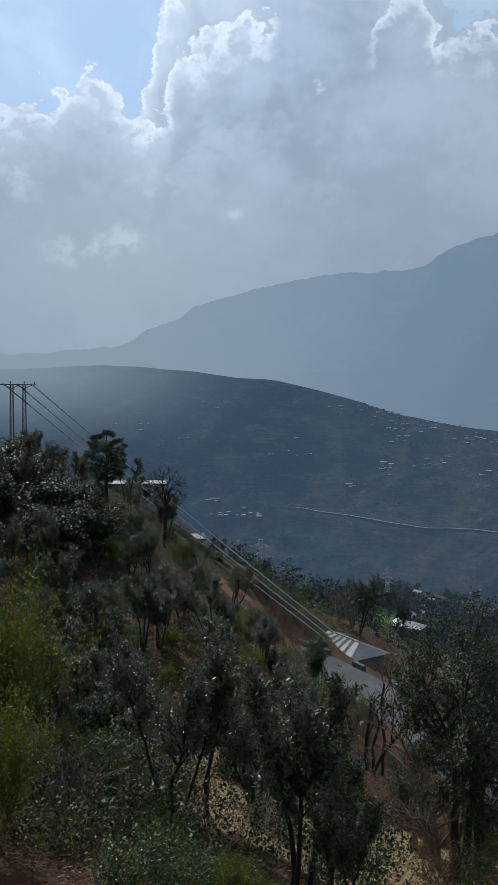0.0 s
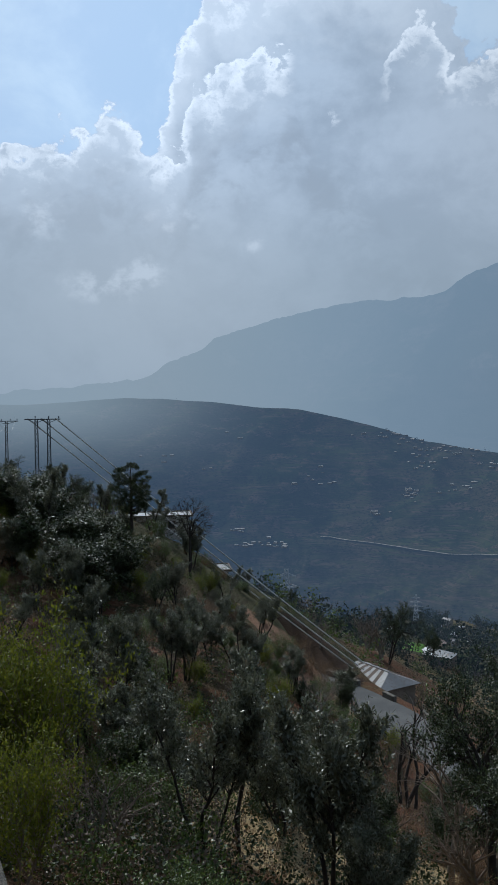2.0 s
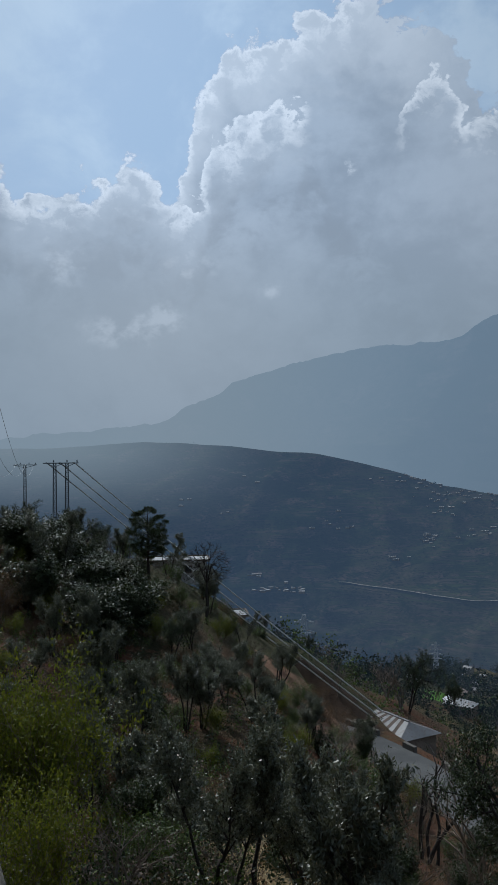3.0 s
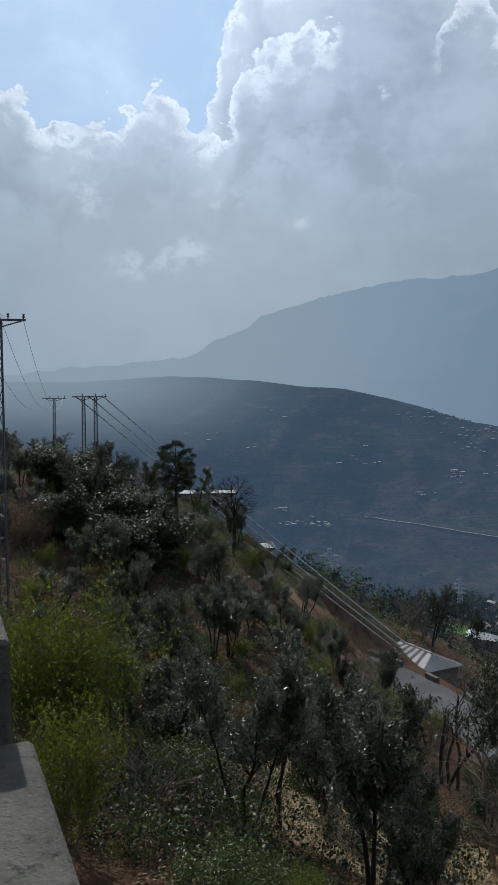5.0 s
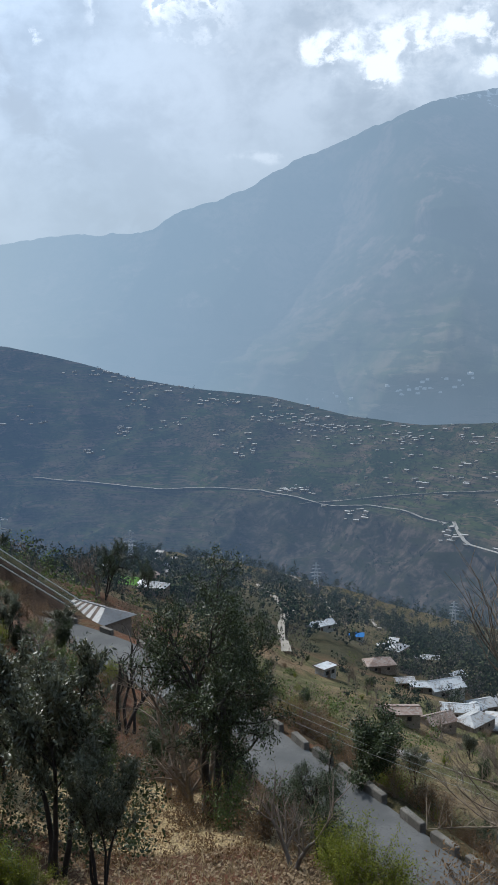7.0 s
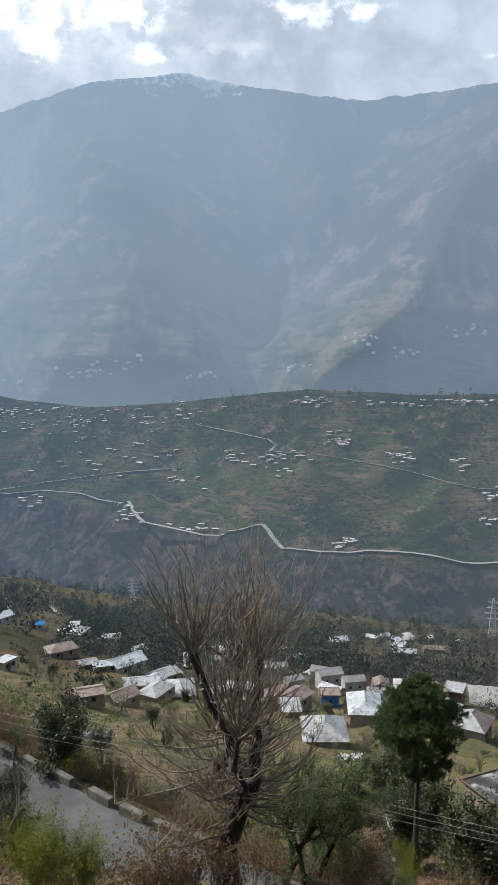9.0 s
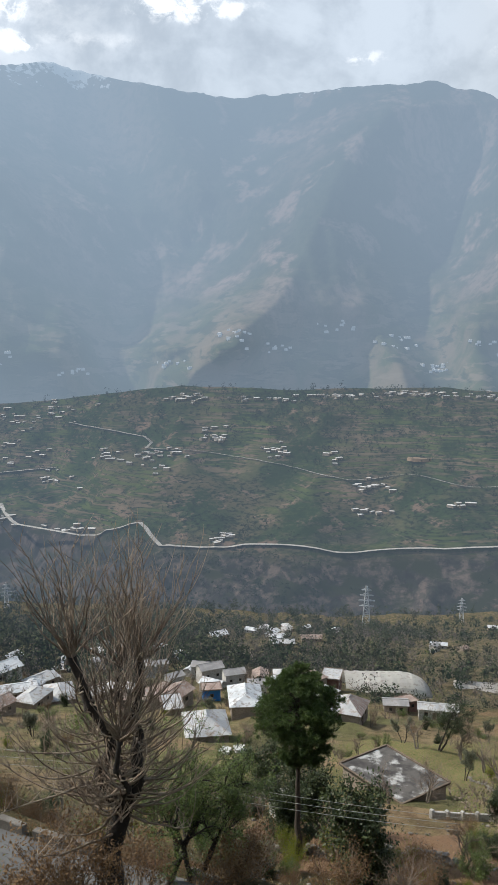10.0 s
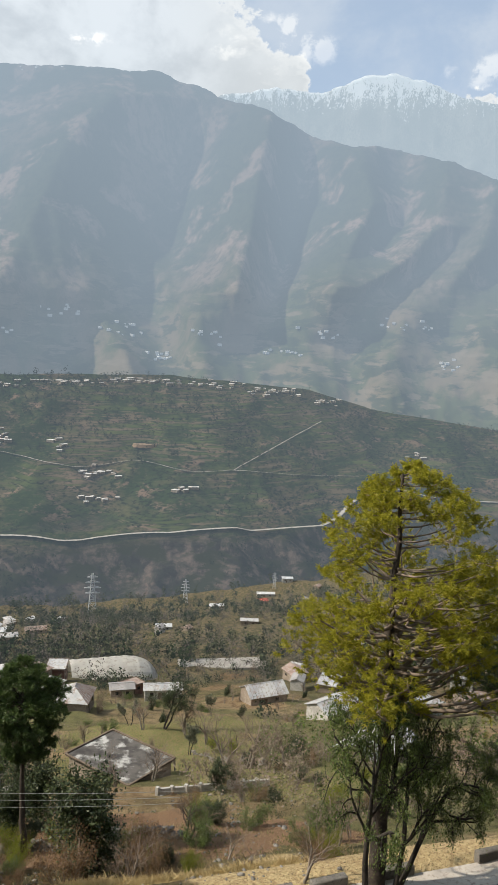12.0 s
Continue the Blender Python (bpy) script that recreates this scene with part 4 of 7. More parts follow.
    if segs[1] or segs[2]:
        out["branching"] = tubes("branching", segs[1] + segs[2], twig or bark)
    if leaf:
        out["crown"] = leaves("crown", spots, per, spread, length, width, leaf, seed, droop, along)
    return out


def plant(name, meshes, m, label, category="tree", group=""):
    t = thing(name, m, label, category, group)
    for k, me in meshes.items():
        ob = piece(k.strip(), me, t)
        if k in ("branching", "crown", "foliage"):
            ob["kind"] = "stuff"
    return t


def planted(meshes, place, turn, size, slim=1.0):
    return Matrix.Translation(place) @ Matrix.Rotation(radians(turn), 4, "Z") @ Matrix.Diagonal((size * slim, size * slim, size, 1))


BUSHY = dict(trunk=0.75, wander=0.12, rise=0.03, bare=0.34, forks=2, open=0.55, short=(0.36, 0.55), bends=6, leafy=1, chance=0.85)
BROOM = dict(trunk=0.55, wander=0.07, rise=0.10, bare=0.25, forks=2, open=0.38, short=(0.5, 0.8), bends=5, leafy=2, chance=0.8)
STARK = dict(trunk=0.5, wander=0.09, rise=0.08, bare=0.4, forks=2, open=0.42, short=(0.5, 0.78), bends=5, leafy=0, chance=0.72)
KNOBBY = dict(trunk=0.8, wander=0.13, rise=0.06, bare=0.45, forks=1, open=0.40, short=(0.3, 0.5), bends=7, leafy=0, chance=0.7)



def olive(seed, height, stems, spread=1.2):
    """An old olive: a few dark crooked stems, bare below, with upright sprays of small leaves above."""
    rng = random.Random(seed)
    trunk, wood, P, T = [], [], [], []

    def spray(p, d, length, r):
        for i in range(4):
            d = (d + Vector((rng.gauss(0, 0.16), rng.gauss(0, 0.16), rng.gauss(0.10, 0.10)))).normalized()
            q = p + d * length / 4
            wood.append((p.copy(), q.copy(), r * (1 - 0.22 * i), r * (0.78 - 0.22 * i) + 0.003, 4))
            p = q
            for _ in range(3):
                a = rng.uniform(0, math.tau)
                e = (d * 0.7 + Vector((math.cos(a), math.sin(a), rng.uniform(0.0, 0.7))) * 0.8).normalized()
                L = length * rng.uniform(0.22, 0.5)
                wood.append((p.copy(), p + e * L, 0.009, 0.004, 3))
                for k in range(4):
                    P.append(p + e * L * (0.3 + 0.24 * k))
                    T.append(e)
    for k in range(stems):
        a = math.tau * (k + rng.uniform(-0.25, 0.25)) / stems
        out = rng.uniform(0.10, 0.30)
        d = Vector((math.cos(a) * out, math.sin(a) * out, 1)).normalized()
        p = Vector((math.cos(a) * 0.16, math.sin(a) * 0.16, -0.4))
        r, n = height * 0.0185 * rng.uniform(0.8, 1.15), 9
        tall = height * rng.uniform(0.74, 0.92)
        for i in range(n):
            d = (d + Vector((rng.gauss(0, 0.13), rng.gauss(0, 0.13), 0.10))).normalized()
            q = p + d * (tall + 0.4) / n
            trunk.append((k, (p.copy(), q.copy(), r * (1 - 0.085 * i), r * (0.915 - 0.085 * i), 7)))
            p = q
            if i >= 4:
                for _ in range(3):
                    b = rng.uniform(0, math.tau)
                    e = (Vector((math.cos(b), math.sin(b), rng.uniform(0.3, 1.1)))).normalized()
                    spray(p, e, height * rng.uniform(0.13, 0.25) * (1.2 - 0.06 * i) * spread, r * 0.33)
        spray(p, d, height * 0.16, r * 0.3)
    hi = max(p.z for p in P)
    k = height / hi
    fit = lambda segs: [(a * k, b * k, r0, r1, m) for a, b, r0, r1, m in segs]
    out = {}
    for i in range(stems):
        out["trunk" + " " * i] = tubes("trunk", fit([s for j, s in trunk if j == i]), bark_dark)
    out["branching"] = tubes("branching", fit(wood), bark_dark)
    out["crown"] = leaves("crown", [(p * k, t) for p, t in zip(P, T)], 6, 0.10, 0.165, 0.066, leaf_olive, seed, 0.0, 0.8)
    return out


olives = [olive(20 + i, 6.0, 2 + i % 3) for i in range(5)]
evergreens = [grown(40 + i, 9.0, 2, BUSHY, 3, bark_dark, leaf_dark, 17, 0.22, 0.12, 0.055, lean=0.2) for i in range(3)]
leafy = [grown(47 + i, 9.0, 2, BUSHY, 3, bark_dark, leaf_green, 14, 0.22, 0.12, 0.055, lean=0.2) for i in range(2)]
shrubs_yellow = [grown(50 + i, 3.0, 5, BROOM, 2, bark_twig, leaf_yellow, 12, 0.16, 0.085, 0.036, lean=0.45, radius=0.03) for i in range(3)]
shrubs_green = [grown(60 + i, 2.6, 5, BROOM, 2, bark_twig, leaf_green, 6, 0.16, 0.13, 0.055, lean=0.5, radius=0.03) for i in range(3)]
shrubs_brown = [grown(70 + i, 2.2, 7, BROOM, 2, bark_twig, leaf_dry, 3, 0.16, 0.09, 0.04, lean=0.5, radius=0.022) for i in range(3)]
bares = [grown(80 + i, 6.0, 2, STARK, 4, bark_grey, None, lean=0.25, twig=bark_twig) for i in range(4)]
knobs = [grown(90 + i, 5.0, 2, KNOBBY, 2, bark_dark, None, lean=0.3, radius=0.10) for i in range(3)]
cones = [grown(95 + i, 4.0, 3, dict(BUSHY, open=0.40, rise=0.10, bare=0.05), 2, bark_dark, leaf_dark, 8, 0.22, 0.17, 0.075, lean=0.12, radius=0.06) for i in range(2)]


def needles(name, tufts, blades, length, mat, seed):
    """Pine needles: each tuft is a brush of thin blades round its twig."""
    rng = np.random.RandomState(seed)
    P = np.repeat(np.array([tuple(s[0]) for s in tufts]), blades, axis=0)
    T = np.repeat(np.array([tuple(s[1]) for s in tufts]), blades, axis=0)
    n = len(P)
    d = rng.normal(0, 1, (n, 3)) * 0.75 + T * 0.9
    d /= np.linalg.norm(d, axis=1)[:, None]
    P = P + T * rng.uniform(-0.18, 0.05, (n, 1))
    s = np.cross(d, rng.normal(0, 1, (n, 3)))
    s /= np.linalg.norm(s, axis=1)[:, None] + 1e-9
    L = length * rng.uniform(0.6, 1.15, (n, 1))
    w = 0.007
    verts = np.stack([P - s * w, P + s * w, P + d * L * 0.7 + s * w - np.array([0, 0, 0.02]), P + d * L - np.array([0, 0, 0.05])], 1).reshape(-1, 3)
    return fast_mesh(name, verts, np.arange(4 * n).reshape(n, 4), mat)


def pine(seed, height, clear, reach, whorls, bark, mat, blades, round_top=1.0, tuft_len=0.28, side=4, skip=0.0):
    """A long-needled pine: straight bole, whorls of up-curved boughs, needle tufts at their ends."""
    rng = random.Random(seed)
    trunk, boughs, tufts = [], [], []
    r0 = height * 0.020
    axis = [Vector((0, 0, -0.6))]
    lean = Vector((rng.gauss(0, 0.012), rng.gauss(0, 0.012), 0))
    for i in range(1, 15):
        axis.append(Vector((lean.x * i * height / 14 + rng.gauss(0, 0.03), lean.y * i * height / 14 + rng.gauss(0, 0.03), height * i / 14)))
    rad = lambda z: max(0.02, r0 * (1 - 0.93 * max(z, 0) / height))
    for a, b in zip(axis, axis[1:]):
        trunk.append((a, b, rad(a.z), rad(b.z), 10))
    for w in range(whorls):
        f = clear + (1 - clear) * (w + 0.5 * rng.random()) / whorls
        z = f * height
        u = (f - clear) / (1 - clear)
        prof = math.sqrt(max(0.05, 1 - ((u - 0.44) / 0.60) ** 2)) if round_top else ((1 - u) ** 0.62 * (0.55 + 0.45 * min(1, u * 4)) + 0.06)
        for _ in range(side):
            if rng.random() < skip:
                continue
            a = rng.uniform(0, math.tau)
            L = reach * prof * rng.uniform(0.55, 1.1) + 0.25
            d = Vector((math.cos(a), math.sin(a), 0.22 + 0.5 * u)).normalized()
            p, r = Vector((lean.x * z, lean.y * z, z)), rad(z) * 0.42
            n = 5
            for i in range(n):
                d = (d + Vector((rng.gauss(0, 0.12), rng.gauss(0, 0.12), rng.gauss(0.05, 0.08)))).normalized()
                q = p + d * L / n
                boughs.append((p.copy(), q.copy(), max(0.012, r * (1 - i / n)), max(0.01, r * (1 - (i + 1) / n)), 5))
                p = q
                if i >= 1:
                    for _ in range(4):
                        b = rng.uniform(0, math.tau)
                        sd = (d * 0.65 + Vector((math.cos(b), math.sin(b), rng.uniform(-0.1, 0.8))) * 0.7).normalized()
                        l2 = L * rng.uniform(0.12, 0.3)
                        e = p + sd * l2
                        boughs.append((p.copy(), e.copy(), max(0.008, r * 0.3), 0.006, 3))
                        tufts.append((e.copy(), (sd + Vector((0, 0, 0.5))).normalized()))
                        tufts.append((p.lerp(e, 0.6) + Vector((rng.gauss(0, 0.1), rng.gauss(0, 0.1), rng.gauss(0, 0.1))), (sd + Vector((0, 0, 0.6))).normalized()))
            tufts.append((p.copy(), (d + Vector((0, 0, 0.6))).normalized()))
    k = height / max(p.z + 0.25 for p, _ in tufts)
    trunk = [(a * k, b * k, *r) for a, b, *r in trunk if b.z * k < height * 0.97]
    boughs = [(a * k, b * k, *r) for a, b, *r in boughs]
    tufts = [(p * k, d) for p, d in tufts]
    return {"trunk": tubes("trunk", trunk, bark), "branching": tubes("branching", boughs, bark_grey if not round_top else bark), "foliage": needles("foliage", tufts, blades, tuft_len, mat, seed)}


def lobed_pine(seed, height, shape, lobes, bark, wood, mat, tufts_per, blades, tuft_len, fat=1.0, lump=1.0, lean=0.0):
    """A pine whose needles sit in rounded lobes; shape gives (height fraction, radius) up the crown."""
    rng = random.Random(seed)
    trunk, boughs, tufts = [], [], []
    hs, rs_ = [f for f, _ in shape], [r for _, r in shape]
    r0 = height * 0.017 * fat
    bend = [Vector((rng.gauss(0, 0.05) * (i > 0), rng.gauss(0, 0.05) * (i > 0), -0.6 + (height * 0.96 + 0.6) * i / 14)) for i in range(15)]
    rad = lambda z: max(0.02, r0 * (1 - 0.9 * max(z, 0) / height))
    for a, b in zip(bend, bend[1:]):
        trunk.append((a, b, rad(a.z), rad(b.z), 10))
    weight = [(0.5 * (rs_[i] + rs_[i + 1]) + 0.7) * (hs[i + 1] - hs[i]) for i in range(len(hs) - 1)]
    for k in range(lobes):
        i = rng.choices(range(len(weight)), weight)[0]
        f = rng.uniform(hs[i], hs[i + 1])
        R = float(np.interp(f, hs, rs_))
        a = k * 2.399 + rng.gauss(0, 0.3)
        out = R * rng.uniform(0.45, 0.95)
        tip = Vector((math.cos(a) * out + lean * min(1.0, (f - hs[0]) * 4), math.sin(a) * out, f * height))
        size = (0.15 * R * rng.uniform(0.7, 1.25) + 0.24) * lump
        root = Vector((0, 0, max(height * hs[0] * 0.98, tip.z - out * rng.uniform(0.25, 0.6))))
        mid = root.lerp(tip, 0.55) + Vector((rng.gauss(0, 0.12), rng.gauss(0, 0.12), -0.10 * out))
        rb = rad(root.z) * 0.45
        for p, q, u, v in ((root, root.lerp(mid, 0.5) + Vector((0, 0, -0.03 * out)), 1.0, 0.8), (root.lerp(mid, 0.5) + Vector((0, 0, -0.03 * out)), mid, 0.8, 0.6), (mid, tip, 0.6, 0.3)):
            boughs.append((p.copy(), q.copy(), max(0.014, rb * u), max(0.010, rb * v), 5))
        for _ in range(tufts_per):
            d = Vector((rng.gauss(0, 1), rng.gauss(0, 1), rng.gauss(0.25, 0.8))).normalized()
            p = tip + Vector((d.x, d.y, d.z * 0.75)) * size * rng.uniform(0.35, 1.0)
            if rng.random() < 0.35:
                boughs.append((tip.copy(), p.copy(), 0.012, 0.006, 3))
            tufts.append((p, (d + Vector((0, 0, 0.7))).normalized()))
    return {"trunk": tubes("trunk", trunk, bark), "branching": tubes("branching", boughs, wood), "foliage": needles("foliage", tufts, blades, tuft_len, mat, seed)}


# ======================================================================
# Trees and shrubs that stand out, by bearing, dip of the foot and dip of the top
# ======================================================================


def span(az, foot, top, start=17.0):
    """Foot and height of a thing seen from foot dip to top dip."""
    p = ground_hit(az, foot, start)
    d = math.hypot(p.x, p.y)
    return p, max(0.5, d * math.tan(radians(top)) - p.z)


def grow_at(name, meshes, nominal, az, foot, top, label, turn=0.0, group="", category="tree", lift=0.0, slim=1.0):
    p, h = span(az, foot, top)
    p.z -= lift
    return plant(name, meshes, planted(meshes, p, turn, (h + lift) / nominal, slim), label, category, group)


OL = "silvery dark-leaved olive tree on the dry slope"
for k, (az, foot, top, turn) in enumerate(((-14.7, -9.4, -3.4, 10), (-15.2, -12.9, -8.7, 80), (-13.0, -13.2, -8.6, 190), (-9.4, -20.8, -13.4, 20), (-3.8, -28.4, -17.2, 130),
                                           (-1.7, -28.3, -17.0, 240), (5.1, -33.2, -18.6, 0), (8.2, -34.7, -26.2, 300), (-7.0, -24.0, -18.0, 200), (1.6, -27.5, -20.5, 40),
                                           (2.6, -24.5, -19.0, 100), (-6.2, -18.0, -12.8, 30), (-11.8, -16.5, -11.2, 66), (-12.8, -23.5, -16.4, 20), (-10.6, -19.4, -13.6, 150), (-13.6, -19.6, -14.2, 260))):
    grow_at("olive_tree", olives[k % 5], 6.0, az, foot, top, OL, turn, "olive trees on the slope", slim=0.74)
grow_at("evergreen_tree", evergreens[0], 9.0, 16.6, -31.0, -15.4, "dense dark evergreen tree above the road", 30, slim=0.85)
grow_at("evergreen_tree", evergreens[1], 9.0, 18.0, -30.2, -17.2, "dense dark evergreen tree above the road", 120, slim=0.8)
grow_at("evergreen_tree", leafy[1], 9.0, 44.2, -36.2, -27.7, "leafy green tree beside the bare tree", 75)
grow_at("evergreen_tree", leafy[0], 9.0, 46.6, -36.0, -28.6, "leafy green tree beside the bare tree", 200)
grow_at("evergreen_tree", leafy[0], 9.0, 80.2, -36.5, -22.0, "leafy green tree in front of the tall pine", 210, slim=0.6)
grow_at("evergreen_tree", leafy[1], 9.0, 81.9, -36.4, -23.6, "leafy green tree in front of the tall pine", 10, slim=0.6)
grow_at("bare_tree", bares[0], 6.0, 13.6, -29.6, -18.3, "leafless grey tree in front of the evergreen", 45)
grow_at("bare_tree", bares[1], 6.0, 15.4, -30.5, -20.0, "leafless grey tree in front of the evergreen", 200)


def round_bare_tree(seed, height):
    """A leafless tree: a straight bole under a round head, every twig reaching out to its rim."""
    rng = random.Random(seed)
    mid = Vector((0, 0, 0.70 * height))

    def shell(n, radius, low):
        out = []
        for k in range(n):
            z = low + (1 - low) * (k + 0.5) / n
            a, w = k * 2.39996 + rng.gauss(0, 0.15), math.sqrt(max(0.0, 1 - z * z))
            out.append(mid + Vector((math.cos(a) * w, math.sin(a) * w, z)) * radius * height * rng.uniform(0.88, 1.08))
        return out
    bole = [Vector((0.02 * math.sin(i * 2.1), 0.02 * math.cos(i * 1.7), -0.4 + (0.50 * height + 0.4) * i / 7)) for i in range(8)]
    segs = [(a, b, height * (0.021 - 0.0012 * i), height * (0.0198 - 0.0012 * i), 8) for i, (a, b) in enumerate(zip(bole, bole[1:]))]
    twigs, below = [], [bole[-1], bole[-2]]
    for n, radius, low, r0, r1 in ((9, 0.10, -0.6, 0.055, 0.034), (34, 0.18, -0.55, 0.030, 0.018), (130, 0.245, -0.6, 0.016, 0.010), (420, 0.30, -0.6, 0.010, 0.006)):
        ring = shell(n, radius, low)
        for p in ring:
            q = min(below, key=lambda v: (v - p).length + 0.15 * abs(v.z - p.z))
            bend = q.lerp(p, 0.5) + Vector((rng.gauss(0, 0.02), rng.gauss(0, 0.02), -0.02)) * height * 0.3
            twigs += [(q.copy(), bend.copy(), r0, (r0 + r1) / 2, 4), (bend.copy(), p.copy(), (r0 + r1) / 2, r1, 4)]
        below = ring
    # dark bark on the twigs too: the backlit darkness is put into the colour
    return {"trunk": tubes("trunk", segs, bark_dark), "branching": tubes("branching", twigs, bark_dark)}


grow_at("bare_tree", round_bare_tree(86, 6.0), 6.0, -4.7, -11.2, -5.6, "round-headed leafless tree on the hill's skyline", 0)
grow_at("bare_tree", bares[3], 6.0, 8.6, -16.6, -12.8, "leafless tree behind the roadside house", 0)
grow_at("bare_tree", bares[1], 6.0, 7.6, -15.9, -12.5, "leafless tree behind the roadside house", 90)
grow_at("bare_tree", bares[1], 6.0, 22.4, -33.6, -26.6, "half-bare tree leaning over the road", 90)
grow_at("bare_tree", bares[0], 6.0, -10.9, -27.8, -21.2, "thin leafless tree on the dry slope", 90)
grow_at("bare_tree", bares[2], 6.0, 75.4, -36.3, -31.8, "low grey leafless bush by the parapet", 120)
for k, (az, foot, top) in enumerate(((66.4, -34.4, -31.0), (69.0, -29.8, -26.0), (70.7, -30.0, -26.0), (65.7, -27.9, -25.1), (62.8, -27.7, -25.5), (71.8, -29.3, -26.0), (67.6, -28.6, -25.8), (73.4, -29.4, -26.4))):
    grow_at("bare_tree", bares[k % 4], 6.0, az, foot, top, "small leafless tree in the terraced field", 50 * k, "bare trees in the fields")
grow_at("pollarded_tree", knobs[0], 5.0, 9.8, -25.3, -18.2, "dark pollarded tree with stubby shoots", 0)
grow_at("pollarded_tree", knobs[1], 5.0, 10.6, -25.4, -19.6, "dark pollarded tree with stubby shoots", 110)
grow_at("evergreen_tree", evergreens[2], 9.0, 64.3, -27.8, -24.9, "small dark tree in the green field", 110)
grow_at("evergreen_tree", evergreens[0], 9.0, 24.4, -33.3, -27.2, "dark shrubby tree at the road's edge", 11)
for az, foot, top, k in ((60.2, -35.8, -30.3, 0), (27.6, -28.6, -23.8, 1), (28.6, -28.4, -25.0, 0), (52.0, -30.6, -27.2, 1), (55.6, -33.4, -29.4, 0), (53.4, -34.0, -30.6, 0)):
    grow_at("conical_shrub", cones[k], 4.0, az, foot, top, "narrow dark evergreen shrub on the slope", az * 9, "conical shrubs", "shrub")
for k, (az, foot, top) in enumerate(((-16.4, -24.8, -11.4), (-17.6, -24.0, -12.6), (-18.8, -22.0, -14.0), (-17.0, -29.0, -18.5))):
    grow_at("yellow_green_shrub", shrubs_yellow[k % 3], 3.0, az, foot, top, "tall yellow-green spring shrub below the terrace", 70 * k, "spring shrubs", "shrub", slim=0.72)
for k, (az, foot, top) in enumerate(((27.4, -35.6, -31.0), (28.6, -35.8, -32.0), (25.8, -34.4, -31.0), (1.5, -35.0, -30.6), (3.2, -36.0, -32.0), (5.2, -36.5, -33.6), (-0.6, -34.6, -30.2),)):
    grow_at("yellow_green_shrub", shrubs_yellow[k % 3], 3.0, az, foot, top, "yellow-green spring shrub with fresh leaves", 40 * k, "roadside shrubs", "shrub")
for k, (az, foot, top) in enumerate(((-3.4, -34.5, -29.5), (-6.0, -34.0, -29.0), (0.0, -35.0, -31.5), (-1.2, -33.8, -30.5), (3.0, -36, -33))):
    grow_at("green_shrub", shrubs_green[k % 3], 2.6, az, foot, top, "bright green leafy shrub on the slope", 40 * k, "green shrubs", "shrub")

for k, (az, foot, top) in enumerate(((-16.7, -5.0, -2.5), (-17.8, -4.6, -2.7), (-13.3, -6.6, -3.8), (-12.6, -7.4, -5.2), (-14.0, -6.2, -4.2), (-9.6, -12.0, -8.8), (-7.0, -13.5, -10.4))):
    grow_at("evergreen_tree", evergreens[k % 3], 9.0, az, foot, top, "dark bushy tree near the hill's skyline", 63 * k, "skyline trees")

for k, (az, foot, top) in enumerate(((-17.4, -6.4, -3.4), (-16.2, -6.8, -3.2), (-15.4, -6.2, -3.6), (-14.6, -7.2, -4.0), (-13.6, -7.6, -5.0), (-12.4, -8.4, -5.8), (-11.4, -9.4, -6.6), (-10.6, -10.4, -7.6), (-13.0, -10.0, -6.4), (-16.4, -9.6, -5.8), (-11.0, -12.2, -8.2), (-9.8, -11.4, -7.6))):
    grow_at("dark_bush", cones[k % 2], 4.0, az, foot, top, "dense dark bush near the hill's skyline", 63 * k, "skyline bushes", "bush", slim=1.5)
for k, (az, foot, top) in enumerate(((2.4, -13.4, -11.8), (5.4, -15.2, -13.6), (9.0, -16.8, -12.7), (12.0, -17.0, -14.2))):
    grow_at("evergreen_tree", evergreens[k % 3], 9.0, az, foot, top, "slender dark tree along the hill's edge", 63 * k, "trees along the edge", slim=0.7)
for k, (az, foot, top) in enumerate(((2.2, -16.4, -14.6), (3.2, -17.4, -15.6), (4.2, -18.0, -16.4), (5.0, -18.8, -17.3), (-19.2, -9.4, -6.4), (-20.3, -9.8, -7.0), (-18.6, -10.2, -7.8), (35.0, -36.6, -33.6), (36.6, -36.5, -31.4), (38.4, -36.5, -32.0),
                                     (42.0, -36.5, -32.8), (48.5, -36.2, -32.6), (50.2, -35.8, -32.4), (57.2, -36.4, -33.2), (63.8, -36.3, -33.6))):
    grow_at("brown_shrub", shrubs_brown[k % 3], 2.2, az, foot, top, "dry brown shrub with few leaves", 63 * k, "dry shrubs", "shrub")

# rusty bushes behind the parapet
rng = random.Random(19)
az = 21.0
while az < 33.6:
    d_ = np.linspace(30, 90, 240)
    rd_, _z = road_near(d_ * math.sin(radians(az)), d_ * math.cos(radians(az)))
    i = int(np.argmin(rd_))
    past = np.nonzero(rd_[i:] > 3.9 + rng.uniform(0, 3.2))[0]
    if len(past):
        p = ground_at(az, float(d_[i + past[0]]))
        green = rng.random() < 0.28
        meshes, nominal = (shrubs_yellow, 3.0) if green else (shrubs_brown, 2.2)
        plant("yellow_green_shrub" if green else "rusty_shrub", meshes[int(az * 7) % 3], planted(None, p, az * 50, rng.uniform(1.5, 2.7) / nominal),
              "yellow-green shrub behind the road's parapet" if green else "rust-brown shrub behind the road's parapet", "shrub", "bushes behind the parapet")
    az += rng.uniform(0.3, 0.6)

